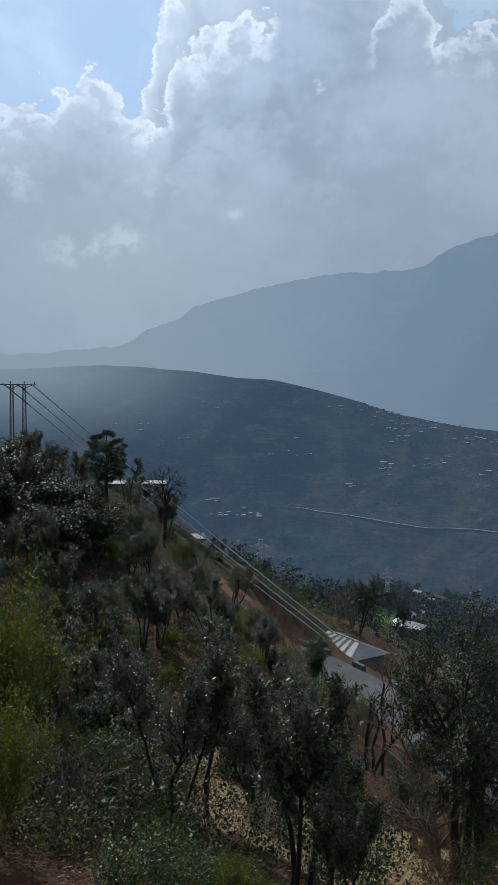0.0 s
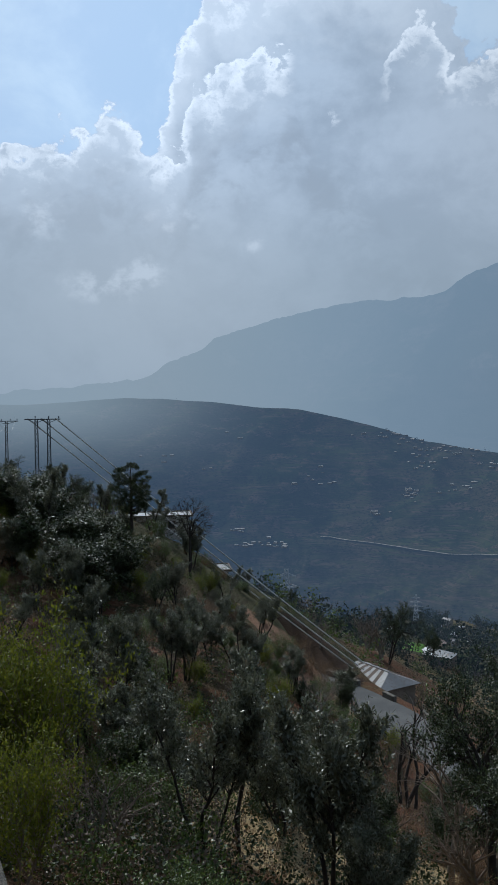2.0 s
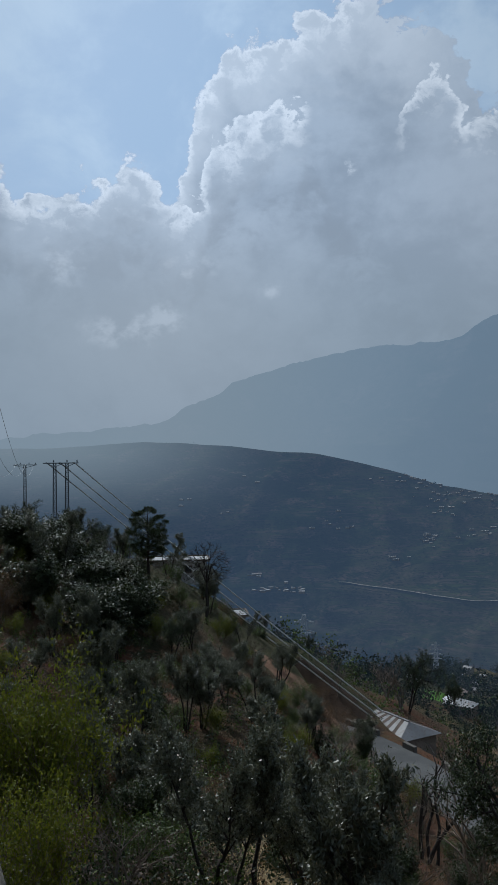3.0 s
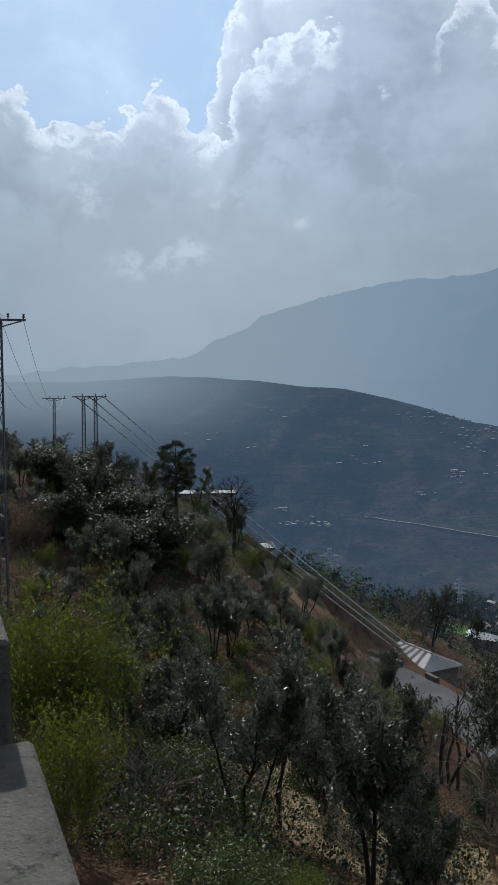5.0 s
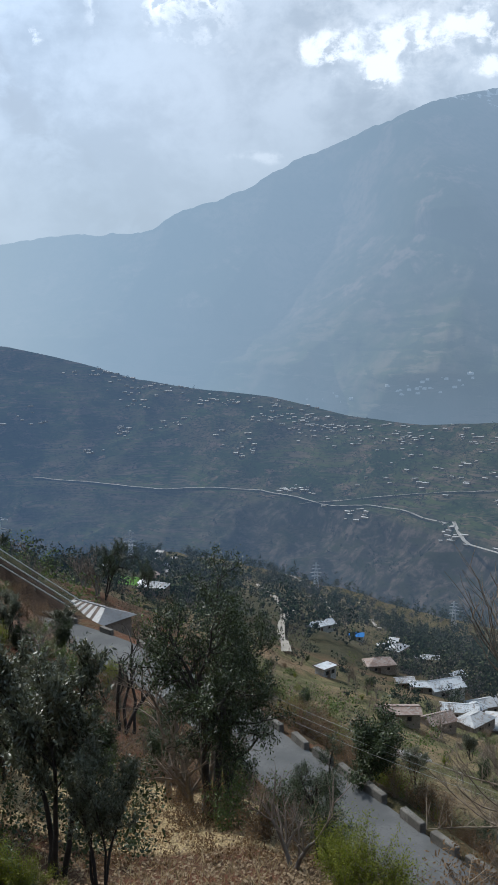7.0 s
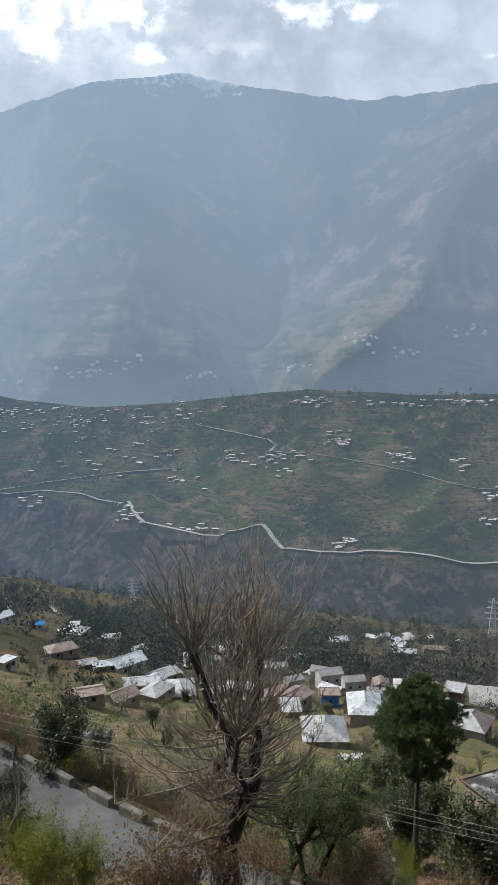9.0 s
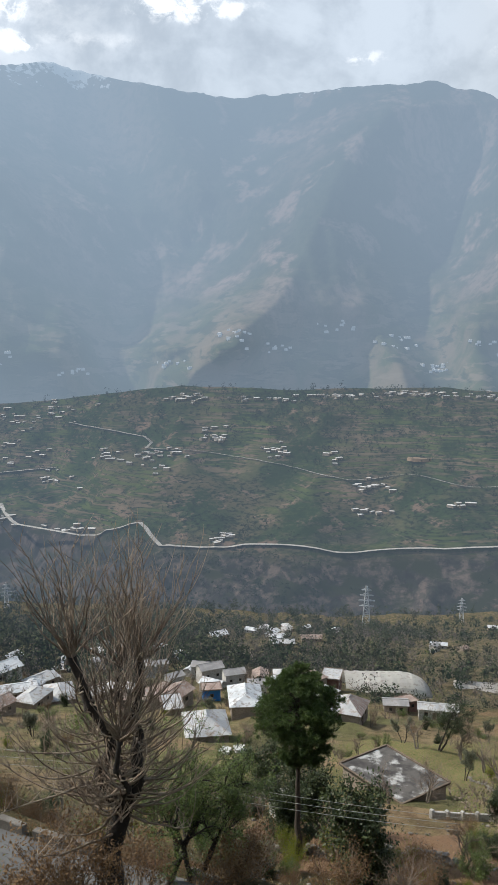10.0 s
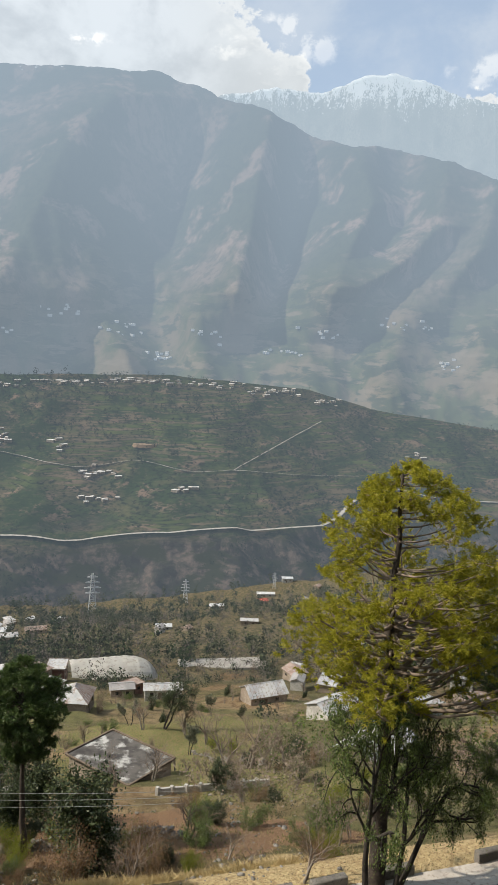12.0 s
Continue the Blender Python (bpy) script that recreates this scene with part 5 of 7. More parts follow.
# the tall leafless tree: a thick leaning bole that breaks into a broom of long shoots
def broom_tree(seed, height):
    rng = random.Random(seed)
    trunk, limbs, shoots = [], [], []

    def run(out, p, d, length, r0, r1, n, wander, sides, rise=0.0):
        pts = [p.copy()]
        for i in range(n):
            d = (d + Vector((rng.gauss(0, wander), rng.gauss(0, wander), rng.gauss(0, wander * 0.5) + rise))).normalized()
            q = p + d * length / n
            out.append((p.copy(), q.copy(), r0 + (r1 - r0) * i / n, r0 + (r1 - r0) * (i + 1) / n, sides))
            p = q
            pts.append(p.copy())
        return pts, d
    # bole, then two crooked limbs cut back again and again; x runs across the view, y away from the terrace
    H = height
    line = [Vector(v) * H for v in ((0, 0, -0.05), (0.005, 0, 0.06), (0.0, 0.01, 0.13), (0.02, 0.0, 0.20), (0.04, 0.0, 0.26))]
    for i, (a, b) in enumerate(zip(line, line[1:])):
        trunk.append((a, b, 0.36 - 0.02 * i, 0.34 - 0.02 * i, 10))
    fork = line[-1]
    LIMBS = (((0.0, 0.0, 0.30), (-0.022, 0.01, 0.352), (-0.010, 0.0, 0.40), (0.013, -0.01, 0.43), (0.0, 0.0, 0.49), (-0.044, 0.0, 0.56), (-0.060, 0.01, 0.62), (-0.086, 0.0, 0.69)),
             ((0.068, 0.0, 0.30), (0.080, -0.01, 0.35), (0.076, 0.0, 0.41), (0.082, 0.01, 0.464), (0.070, 0.0, 0.52), (0.086, 0.0, 0.59), (0.088, 0.01, 0.66)),
             ((0.04, 0.05, 0.31), (0.03, 0.10, 0.38), (0.05, 0.13, 0.46), (0.03, 0.14, 0.54), (0.04, 0.15, 0.60)),
             ((0.03, -0.04, 0.31), (0.05, -0.09, 0.37), (0.02, -0.12, 0.44), (0.03, -0.13, 0.52)))
    for j, limb_ in enumerate(LIMBS):
        pts = [fork] + [Vector(v) * H for v in limb_]
        r = 0.22 if j < 2 else 0.11
        n = len(pts) - 1
        for k in range(n):
            p, q = pts[k], pts[k + 1]
            limbs.append((p.copy(), q.copy(), r * (1 - 0.45 * k / n), r * (1 - 0.45 * (k + 1) / n), 8))
            # knuckles where shoots were cut back year after year
            limbs.append((q - Vector((0, 0, 0.06)), q + Vector((0, 0, 0.06)), r * 0.85, r * 0.7, 6))
            last = k == n - 1
            for _ in range(28 if last else (9 if j < 2 else 6)):
                at_ = q if last else p.lerp(q, rng.random())
                a = rng.uniform(0, math.tau)
                if last:
                    sd = Vector((math.cos(a) * rng.uniform(0.1, 0.75), math.sin(a) * rng.uniform(0.1, 0.75), rng.uniform(0.3, 1.2)))
                    L2 = H * rng.uniform(0.18, 0.36)
                    up = 0.11
                else:
                    sd = Vector((math.cos(a), math.sin(a), rng.uniform(-0.55, 0.25)))
                    L2 = H * rng.uniform(0.10, 0.26) * (1.15 - 0.4 * k / n)
                    up = 0.17
                whip, e = run(shoots, at_, sd.normalized(), L2, rng.uniform(0.024, 0.042), 0.010, 8, 0.15, 4, up)
                for w in whip[2:]:
                    for _ in range(rng.choice((0, 1, 1, 2))):
                        b = rng.uniform(0, math.tau)
                        run(shoots, w, (e * 0.7 + Vector((math.cos(b), math.sin(b), 0.6)) * 0.6).normalized(), L2 * rng.uniform(0.18, 0.42), 0.011, 0.005, 3, 0.12, 3, 0.10)
    # long low branches that arch out from the bole
    for dx, dy, z, L2 in ((-1, 0.2, 0.30, 0.36), (-1, -0.4, 0.36, 0.34), (-0.8, 0.6, 0.24, 0.30), (1, 0.1, 0.33, 0.26), (0.9, -0.5, 0.25, 0.24), (-0.9, -0.1, 0.45, 0.30), (-0.7, -0.7, 0.20, 0.34)):
        whip, e = run(shoots, Vector((0.03, 0, z)) * H, Vector((dx, dy, -0.05)).normalized(), H * L2, 0.045, 0.012, 10, 0.12, 5, 0.05)
        for w in whip[2:]:
            for _ in range(2):
                b = rng.uniform(0, math.tau)
                run(shoots, w, Vector((math.cos(b), math.sin(b), 0.8)).normalized(), H * rng.uniform(0.05, 0.13), 0.014, 0.006, 4, 0.14, 3, 0.10)
    top = sorted(s[1].z for s in shoots)[int(len(shoots) * 0.99)]
    k = height / top
    fit = lambda segs: [(a * k, b * k, r0, r1, n) for a, b, r0, r1, n in segs]
    return {"trunk": tubes("trunk", fit(trunk), bark_dark), "branching": tubes("branching", fit(shoots), bark_shoot), "bough": tubes("bough", fit(limbs), bark_dark)}


pollard = broom_tree(404, 11.0)
grow_at("tall_bare_tree", pollard, 11.0, 40.2, -36.4, -14.8, "tall leafless tree with a broom of brown twigs", -40)

PINE_ROUND = lobed_pine(5, 12.0, ((0.50, 0.4), (0.56, 1.7), (0.66, 2.3), (0.77, 2.5), (0.88, 2.0), (0.95, 1.2), (0.985, 0.4)), 150, bark_pine, bark_pine, needle_dark, 28, 40, 0.19, 1.0, 1.0)
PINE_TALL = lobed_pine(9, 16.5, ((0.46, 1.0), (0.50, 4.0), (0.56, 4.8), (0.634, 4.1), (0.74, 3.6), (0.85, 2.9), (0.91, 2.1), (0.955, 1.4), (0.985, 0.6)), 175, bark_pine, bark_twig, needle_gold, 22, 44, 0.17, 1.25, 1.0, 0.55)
PINE_SKY = lobed_pine(6, 12.0, ((0.36, 0.6), (0.42, 2.4), (0.55, 3.4), (0.72, 3.3), (0.86, 2.5), (0.95, 1.3), (0.985, 0.4)), 80, bark_pine, bark_pine, leaf_dark, 22, 26, 0.38, 1.3)
grow_at("round_pine", PINE_ROUND, 12.0, 54.2, -34.6, -22.9, "round-crowned dark green pine on a bare bole", 40)
grow_at("round_pine", PINE_SKY, 12.0, -8.7, -8.6, -3.0, "dark pine standing on the hill's skyline", 170)
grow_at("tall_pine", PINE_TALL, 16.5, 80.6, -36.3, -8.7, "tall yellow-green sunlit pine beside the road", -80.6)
grow_at("tall_pine", pine(13, 14.0, 0.25, 4.6, 15, bark_pine, needle_dark, 24, 0.0, 0.40, 4, 0.2), 14.0, 90.5, -33.4, -13.0, "dark drooping pine beside the sunlit one", 150)

# ----------------------------------------------------------------------
# The thicket on the slope: shrubs and small trees scattered over it
# ----------------------------------------------------------------------
rng = random.Random(77)
KINDS = (("olive_tree", olives, 6.0, (2.2, 4.2), OL, "tree", "olive trees on the slope"),
         ("green_shrub", shrubs_green, 2.6, (1.0, 2.3), "leafy dark green shrub on the slope", "shrub", "green shrubs"),
         ("brown_shrub", shrubs_brown, 2.2, (0.8, 1.9), "dry brown shrub with few leaves", "shrub", "dry shrubs"),
         ("evergreen_shrub", cones, 4.0, (1.3, 2.8), "dark bushy evergreen shrub on the slope", "shrub", "evergreen shrubs"),
         ("yellow_green_shrub", shrubs_yellow, 3.0, (1.0, 2.4), "yellow-green spring shrub on the slope", "shrub", "spring shrubs"),
         ("bare_tree", bares, 6.0, (2.0, 3.8), "thin leafless tree on the dry slope", "tree", "bare trees on the slope"))


def scatter(count, az0, az1, d0, d1, weights, keep):
    made = 0
    for _ in range(count * 6):
        if made >= count:
            return
        az = rng.uniform(az0, az1)
        d = math.sqrt(rng.uniform(d0 * d0, d1 * d1))
        p = ground_at(az, d)
        rd, rz = road_near(np.array([p.x]), np.array([p.y]))
        if rd[0] < 4.2 or not keep(az, d, p, float(rd[0]), float(rz[0])):
            continue
        k = rng.choices(range(6), weights)[0]
        name, meshes, nominal, (lo, hi), label, cat, group = KINDS[k]
        i = rng.randrange(len(meshes))
        plant(name, meshes[i], planted(meshes[i], p, rng.uniform(0, 360), rng.uniform(lo, hi) / nominal), label, cat, group)
        made += 1


scatter(270, -27, 8, 26, 96, (24, 26, 20, 12, 16, 8), lambda az, d, p, rd, rz: p.z > -26 and not (az > 1 and d > 60))
scatter(46, 6, 27, 24, 70, (3, 14, 30, 6, 8, 6), lambda az, d, p, rd, rz: p.z > rz + 0.5 and rd < 14)
scatter(30, 14, 40, 42, 56, (0, 10, 70, 4, 6, 4), lambda az, d, p, rd, rz: p.z < rz - 0.3 and rd < 12)
scatter(34, 8, 40, 46, 110, (2, 20, 22, 16, 16, 22), lambda az, d, p, rd, rz: p.z < rz - 1.5)
scatter(60, 30, 84, 36, 62, (2, 20, 26, 8, 16, 20), lambda az, d, p, rd, rz: p.z < rz - 1.0 and not (57 < az < 67 and 48 < d < 70))
scatter(330, 20, 92, 58, 190, (8, 16, 14, 20, 10, 80), lambda az, d, p, rd, rz: rd > 8 and not (57 < az < 68 and d < 80))

scatter(46, 48, 78, 38, 66, (2, 26, 14, 10, 14, 24), lambda az, d, p, rd, rz: rd > 5 and not (58 < az < 64 and 52 < d < 68))
scatter(34, 59, 77, 62, 104, (4, 4, 6, 8, 4, 60), lambda az, d, p, rd, rz: rd > 8)

# ======================================================================
# Buildings
# ======================================================================
tin_pale = speckled("pale_tin_roof", (0.26, 0.262, 0.265), (0.38, 0.372, 0.36), 0.4, 0.6, 1.3, (0.22, 0.17, 0.14), 0.01, 0.4)
tin_bright = speckled("bright_tin_roof", (0.37, 0.38, 0.39), (0.50, 0.50, 0.50), 0.4, 0.5, 1.1, (0.22, 0.19, 0.17), 0.01, 0.4)
tin_brown = speckled("brown_rusted_sheet", (0.085, 0.06, 0.045), (0.13, 0.09, 0.07), 0.6, 0.8, 3.0)
tin_grey = speckled("grey_tin_roof", (0.19, 0.18, 0.175), (0.27, 0.255, 0.245), 0.4, 0.6, 3.0, (0.20, 0.17, 0.15), 0.01, 0.4)
tin_rust = speckled("rusty_tin_roof", (0.17, 0.112, 0.088), (0.27, 0.20, 0.165), 0.5, 0.7, 2.0, (0.25, 0.23, 0.21), 0.01)
roof_patchy = speckled("patched_mud_roof", (0.036, 0.032, 0.030), (0.085, 0.076, 0.068), 0.7, 0.9, 0.55, (0.34, 0.33, 0.31), 0.02)
wall_white = speckled("whitewashed_wall", (0.31, 0.295, 0.27), (0.40, 0.38, 0.35), 0.6, 0.9, 3.0, (0.22, 0.20, 0.17))
wall_mud = speckled("mud_wall", (0.20, 0.16, 0.125), (0.27, 0.22, 0.175), 0.8, 0.95, 4.0, (0.15, 0.12, 0.09), 0.02)
blue_paint = speckled("blue_sheet", (0.02, 0.12, 0.34), (0.03, 0.17, 0.42), 0.8, 0.5, 3.0)
red_paint = speckled("red_sheet", (0.42, 0.09, 0.06), (0.50, 0.13, 0.09), 0.8, 0.6, 3.0)
wall_brick = speckled("red_brick_wall", (0.16, 0.085, 0.065), (0.22, 0.125, 0.10), 0.8, 0.9, 5.0, (0.13, 0.08, 0.065))
dark_opening = speckled("dark_window_glass", (0.02, 0.022, 0.025), (0.04, 0.04, 0.04), 1.0, 0.2)
wood_old = speckled("weathered_wood", (0.10, 0.07, 0.05), (0.16, 0.12, 0.085), 1.5, 0.85, 10.0)


def poly(verts, faces):
    bm = bmesh.new()
    vs = [bm.verts.new(v) for v in verts]
    for f in faces:
        bm.faces.new([vs[i] for i in f])
    bmesh.ops.recalc_face_normals(bm, faces=bm.faces)
    return bm


def slab(corners, thick=0.08):
    """A thick plane through three or four corners."""
    a, b, c = (Vector(corners[i]) for i in range(3))
    n = (b - a).cross(c - a).normalized() * thick
    if n.z < -1e-6:
        n = -n
    k = len(corners)
    vs = [Vector(p) for p in corners] + [Vector(p) - n for p in corners]
    fs = [tuple(range(k)), tuple(range(2 * k - 1, k - 1, -1))] + [(i, (i + 1) % k, k + (i + 1) % k, k + i) for i in range(k)]
    return poly(vs, fs)


def ribs(slope, mat, a, b, c, d, pitch=0.9, h=0.05, wide=0.05):
    """Standing seams of a tin roof slope with ridge a-b and eave d-c."""
    a, b, c, d = (Vector(v) for v in (a, b, c, d))
    n = max(1, int((c - d).length / pitch))
    up = (b - a).cross(d - a)
    if up.length < 1e-6:
        up = (c - d).cross(a - d)
    up = up.normalized()
    if up.z < 0:
        up = -up
    for i in range(1, n):
        f = i / n
        p, q = a.lerp(b, f), d.lerp(c, f)
        along = (q - p)
        m = Matrix.Translation((p + q) / 2 + up * h * 0.5) @ along.to_track_quat("X", "Z").to_matrix().to_4x4()
        part("seam", box((along.length, wide, h), m), mat, slope)


SPOTS = []


def house(m, w, d, h, rise, roof_mat, wall_mat, label, style="hip", name="house", group="", overhang=0.45, windows=2, roof_alt=None, seams=True, rib_mat=None, rib=0.05, hip=0.9):
    """A village house: walls, roof slopes, door and windows. w runs along the ridge."""
    t = thing(name, m, label, "house", group)
    SPOTS.append((m.translation.x, m.translation.y))
    x, y, X, Y = w / 2, d / 2, w / 2 + overhang, d / 2 + overhang
    body = part("wall", box((w, d, h + 0.6), pose(0, 0, h / 2 - 0.3)), wall_mat, t)
    e = h + 0.04
    if style == "flat":
        part("roof", box((2 * X, 2 * Y, 0.18), pose(0, 0, h + 0.09), 0.03), roof_mat, t)
        if windows:
            for sx, sy, lx, ly in ((0, Y, 2 * X, 0.22), (0, -Y, 2 * X, 0.22), (X, 0, 0.22, 2 * Y), (-X, 0, 0.22, 2 * Y)):
                part("roof_edge", box((lx, ly, 0.16), pose(sx, sy, h + 0.24), 0.02), wood_old, t)
    else:
        r = x - (y if style == "hip" else 0) * hip
        r = max(r, 0.15) if style == "hip" else X
        zt = e + rise
        slopes = [((r, 0, zt), (-r, 0, zt), (-X, Y, e), (X, Y, e)), ((-r, 0, zt), (r, 0, zt), (X, -Y, e), (-X, -Y, e))]
        for k, q in enumerate(slopes):
            bm = slab(q)
            slope = part("roof_slope", bm, roof_alt if (roof_alt and k) else roof_mat, t)
            if seams:
                ribs(slope, rib_mat or roof_mat, q[0], q[1], q[2], q[3], max(0.9, rib * 3.2), 0.025, rib)
        if style == "hip":
            part("roof_hip", slab(((r, 0, zt), (X, Y, e), (X, -Y, e))), roof_mat, t)
            part("roof_hip", slab(((-r, 0, zt), (-X, -Y, e), (-X, Y, e))), roof_mat, t)
        else:
            for s in (1, -1):
                part("gable", slab(((s * x, -y, h - 0.1), (s * x, y, h - 0.1), (s * x, 0, zt - 0.1)), 0.15 * s), wall_mat, t)
        part("ridge_cap", box((2 * r, 0.22, 0.10), pose(0, 0, zt + 0.03), 0.02), roof_mat, t)
    if windows:
        part("door", box((0.95, 0.08, 2.0), pose(-w * 0.1, -y - 0.03, 1.0)), wood_old, t, "weathered wooden door")
    for k in range(windows):
        px = -x + (k + 0.6) * w / (windows + 0.2)
        for s in (-1, 1):
            win = part("window", box((0.95, 0.08, 0.95), pose(px, s * (y + 0.03), h * 0.58)), wood_old, t)
            part("pane", box((0.75, 0.02, 0.75), pose(px, s * (y + 0.08), h * 0.58)), dark_opening, win)
    return t


def upright(p, turn=0.0, dz=0.0, size=1.0):
    return Matrix.Translation((p.x, p.y, p.z + dz)) @ Matrix.Rotation(radians(turn), 4, "Z") @ Matrix.Diagonal((size, size, size, 1))


def at(az, el, turn=0.0, dz=0.0, start=30.0, size=0.9):
    return upright(ground_hit(az, el, start), turn, dz, size)


# house on the valley side of the road, its roof at road level
house(pose(12.35, 88.0, -30.9, 0, 0, 122), 7.6, 5.0, 2.6, 1.2, tin_grey, wall_mud, "low roadside house with a rust-striped pale tin roof", "hip", rib_mat=tin_brown, rib=0.42, hip=0.5)
# houses in the village below
house(at(50.3, -26.0, 44), 9.5, 6.2, 3.4, 1.6, tin_bright, wall_mud, "long house with a bright hipped tin roof", "hip", hip=0.7)
house(at(47.4, -27.6, 48), 7.4, 6.0, 2.2, 1.7, tin_pale, wall_mud, "house with a pale hipped tin roof", "hip")
house(at(44.9, -25.6, 10), 10.0, 5.0, 3.0, 1.2, tin_rust, wall_mud, "low house with a rusty pink roof", "gable")
house(at(47.8, -25.2, -42), 4.6, 4.0, 3.6, 0.4, tin_rust, blue_paint, "small blue-painted two-storey village shed", "flat", windows=1)
house(at(55.0, -24.8, -15), 8.0, 6.0, 5.2, 1.4, tin_rust, wall_mud, "two-storey mud house with a faded tin roof", "hip", windows=3)
house(at(57.9, -26.4, 18), 7.0, 6.0, 3.0, 2.2, tin_pale, wall_mud, "house with a rust-striped hipped tin roof", "hip", roof_alt=tin_rust)
house(at(64.2, -25.7, -61), 9.5, 4.0, 2.8, 0.8, tin_pale, wall_white, "row of low white tin-roofed sheds", "gable", windows=3)
house(at(61.2, -25.6, -56), 6.0, 4.0, 2.6, 0.8, tin_grey, wall_mud, "low mud shed with grey tin roof", "gable")
house(at(71.6, -25.8, -46), 9.6, 6.6, 2.6, 2.0, tin_pale, wall_mud, "broad house with a pale ribbed tin roof", "gable", rib_mat=tin_rust)
house(at(61.2, -30.6, 74, -0.4), 8.8, 6.4, 2.6, 0.3, roof_patchy, wall_mud, "flat-roofed mud house, its grey roof flaking white", "flat", overhang=0.3, windows=1)


def garden_wall(az0, el0, az1, el1, bays):
    """A low whitewashed wall in bays between square piers, following the ground."""
    a, b = ground_hit(az0, el0, 30), ground_hit(az1, el1, 30)
    t = thing("garden_wall", Matrix.Translation(a), "long low whitewashed garden wall with square piers", "garden wall")
    for k in range(bays):
        p, q = a.lerp(b, k / bays), a.lerp(b, (k + 1) / bays)
        for v in (p, q):
            v.z = float(ground_z(v.x, v.y))
        along = q - p
        flat_ = Matrix.Translation((p + q) / 2 - a) @ Matrix.Rotation(math.atan2(along.y, along.x), 4, "Z")
        if k != 4:
            part("bay", box((math.hypot(along.x, along.y) - 0.1, 0.22, 1.2), flat_ @ pose(0, 0, 0.0), 0.02), wall_white, t)
        part("pier", box((0.30, 0.30, 1.4), Matrix.Translation(p - a) @ pose(0, 0, 0.05), 0.03), wall_white, t)


garden_wall(64.0, -31.7, 72.4, -31.0, 8)
# houses that stand out in the lower village and the hamlets beyond
for az_, el_, turn_, w_, d_, h_, rise_, roof_, wall_, style_, text_ in (
        (34.1, -24.2, -30, 8.5, 5.0, 2.6, 1.0, "bright", "white", "gable", "house with a shining white tin roof"),
        (35.2, -24.1, 20, 4.5, 4.0, 3.0, 1.0, "bright", "white", "hip", "small house with a shining white tin roof"),
        (31.6, -22.8, -25, 7.5, 4.0, 2.4, 0.8, "bright", "mud", "gable", "long low house with a pale tin roof"), (30.3, -22.6, -15, 5.0, 4.0, 2.4, 0.8, "pale", "mud", "gable", "small low house with a pale tin roof"),
        (28.5, -21.6, -10, 9.0, 6.5, 2.6, 1.6, "rust", "mud", "hip", "house with a faded brown hipped roof"), (33.8, -22.0, 15, 6.0, 5.0, 2.6, 1.4, "bright", "mud", "gable", "house with a pale tin roof"),
        (32.6, -22.1, -20, 5.0, 4.0, 2.4, 0.8, "rust", "mud", "gable", "small house with a rusty tin roof"), (31.8, -20.9, -30, 10.0, 5.0, 2.6, 0.9, "pale", "mud", "gable", "long house with a pale tin roof"),
        (24.3, -19.1, 10, 11.0, 6.0, 2.6, 1.4, "bright", "white", "gable", "white house with a bright tin roof above the track"), (26.9, -19.7, -30, 6.0, 5.0, 2.6, 1.0, "blue", "white", "gable", "small house under a blue sheet roof"),
        (29.9, -24.7, -20, 7.5, 4.0, 2.2, 0.6, "rust", "mud", "gable", "low mud shed with a patched roof"), (24.7, -22.1, 20, 4.0, 3.0, 2.4, 0.6, "bright", "white", "flat", "tiny flat-roofed white hut"),
        (43.9, -25.1, -8, 7.0, 4.5, 2.4, 0.3, "rust", "mud", "flat", "low mud house with a faded pink roof"), (46.4, -23.6, 10, 4.0, 3.0, 2.4, 0.8, "bright", "white", "gable", "small white shed behind the blue one"),
        (48.3, -21.5, -20, 10.0, 7.0, 5.0, 1.8, "bright", "mud", "gable", "two-storey house with a bright tin roof"), (52.3, -21.1, 10, 11.0, 6.0, 3.0, 1.2, "bright", "white", "gable", "house with a bright tin roof in the hamlet"),
        (53.0, -21.8, -50, 12.0, 6.0, 3.0, 1.2, "pale", "mud", "gable", "long house with a pale tin roof in the hamlet"), (52.7, -21.4, -35, 9.0, 6.0, 3.0, 1.0, "bright", "white", "gable", "house with a bright tin roof in the hamlet"),
        (55.1, -21.4, -50, 12.0, 6.0, 3.0, 1.0, "rust", "mud", "gable", "long house with a faded pink roof"), (54.7, -20.7, 0, 8.0, 5.0, 2.8, 1.0, "bright", "white", "gable", "house with a bright tin roof in the hamlet"),
        (56.8, -20.8, 20, 8.0, 5.0, 2.8, 1.0, "bright", "white", "hip", "white house at the wood's edge"), (67.9, -19.9, -60, 12.0, 6.0, 3.0, 1.2, "bright", "mud", "gable", "house with a bright roof on the brow"),
        (71.2, -19.4, -60, 8.0, 6.0, 3.0, 1.2, "red", "mud", "gable", "house with a red roof on the brow"), (71.4, -18.1, -66, 16.0, 6.0, 3.0, 0.8, "bright", "white", "gable", "long white building on the brow"),
        (72.9, -17.9, -66, 10.0, 6.0, 4.0, 0.9, "bright", "white", "gable", "white building on the brow"), (64.1, -21.4, -60, 9.0, 5.0, 3.0, 1.0, "bright", "white", "gable", "white house among the trees"),
        (70.3, -20.9, -70, 10.0, 5.0, 2.6, 0.6, "pale", "mud", "flat", "low grey house on the bare slope"), (56.6, -24.5, 25, 7.0, 5.0, 5.0, 0.5, "pale", "brick", "flat", "two-storey brick house with a pale flat roof"),
        (61.9, -25.4, -28, 5.0, 3.5, 2.6, 0.4, "rust", "brick", "flat", "small reddish shed beside the white row")):
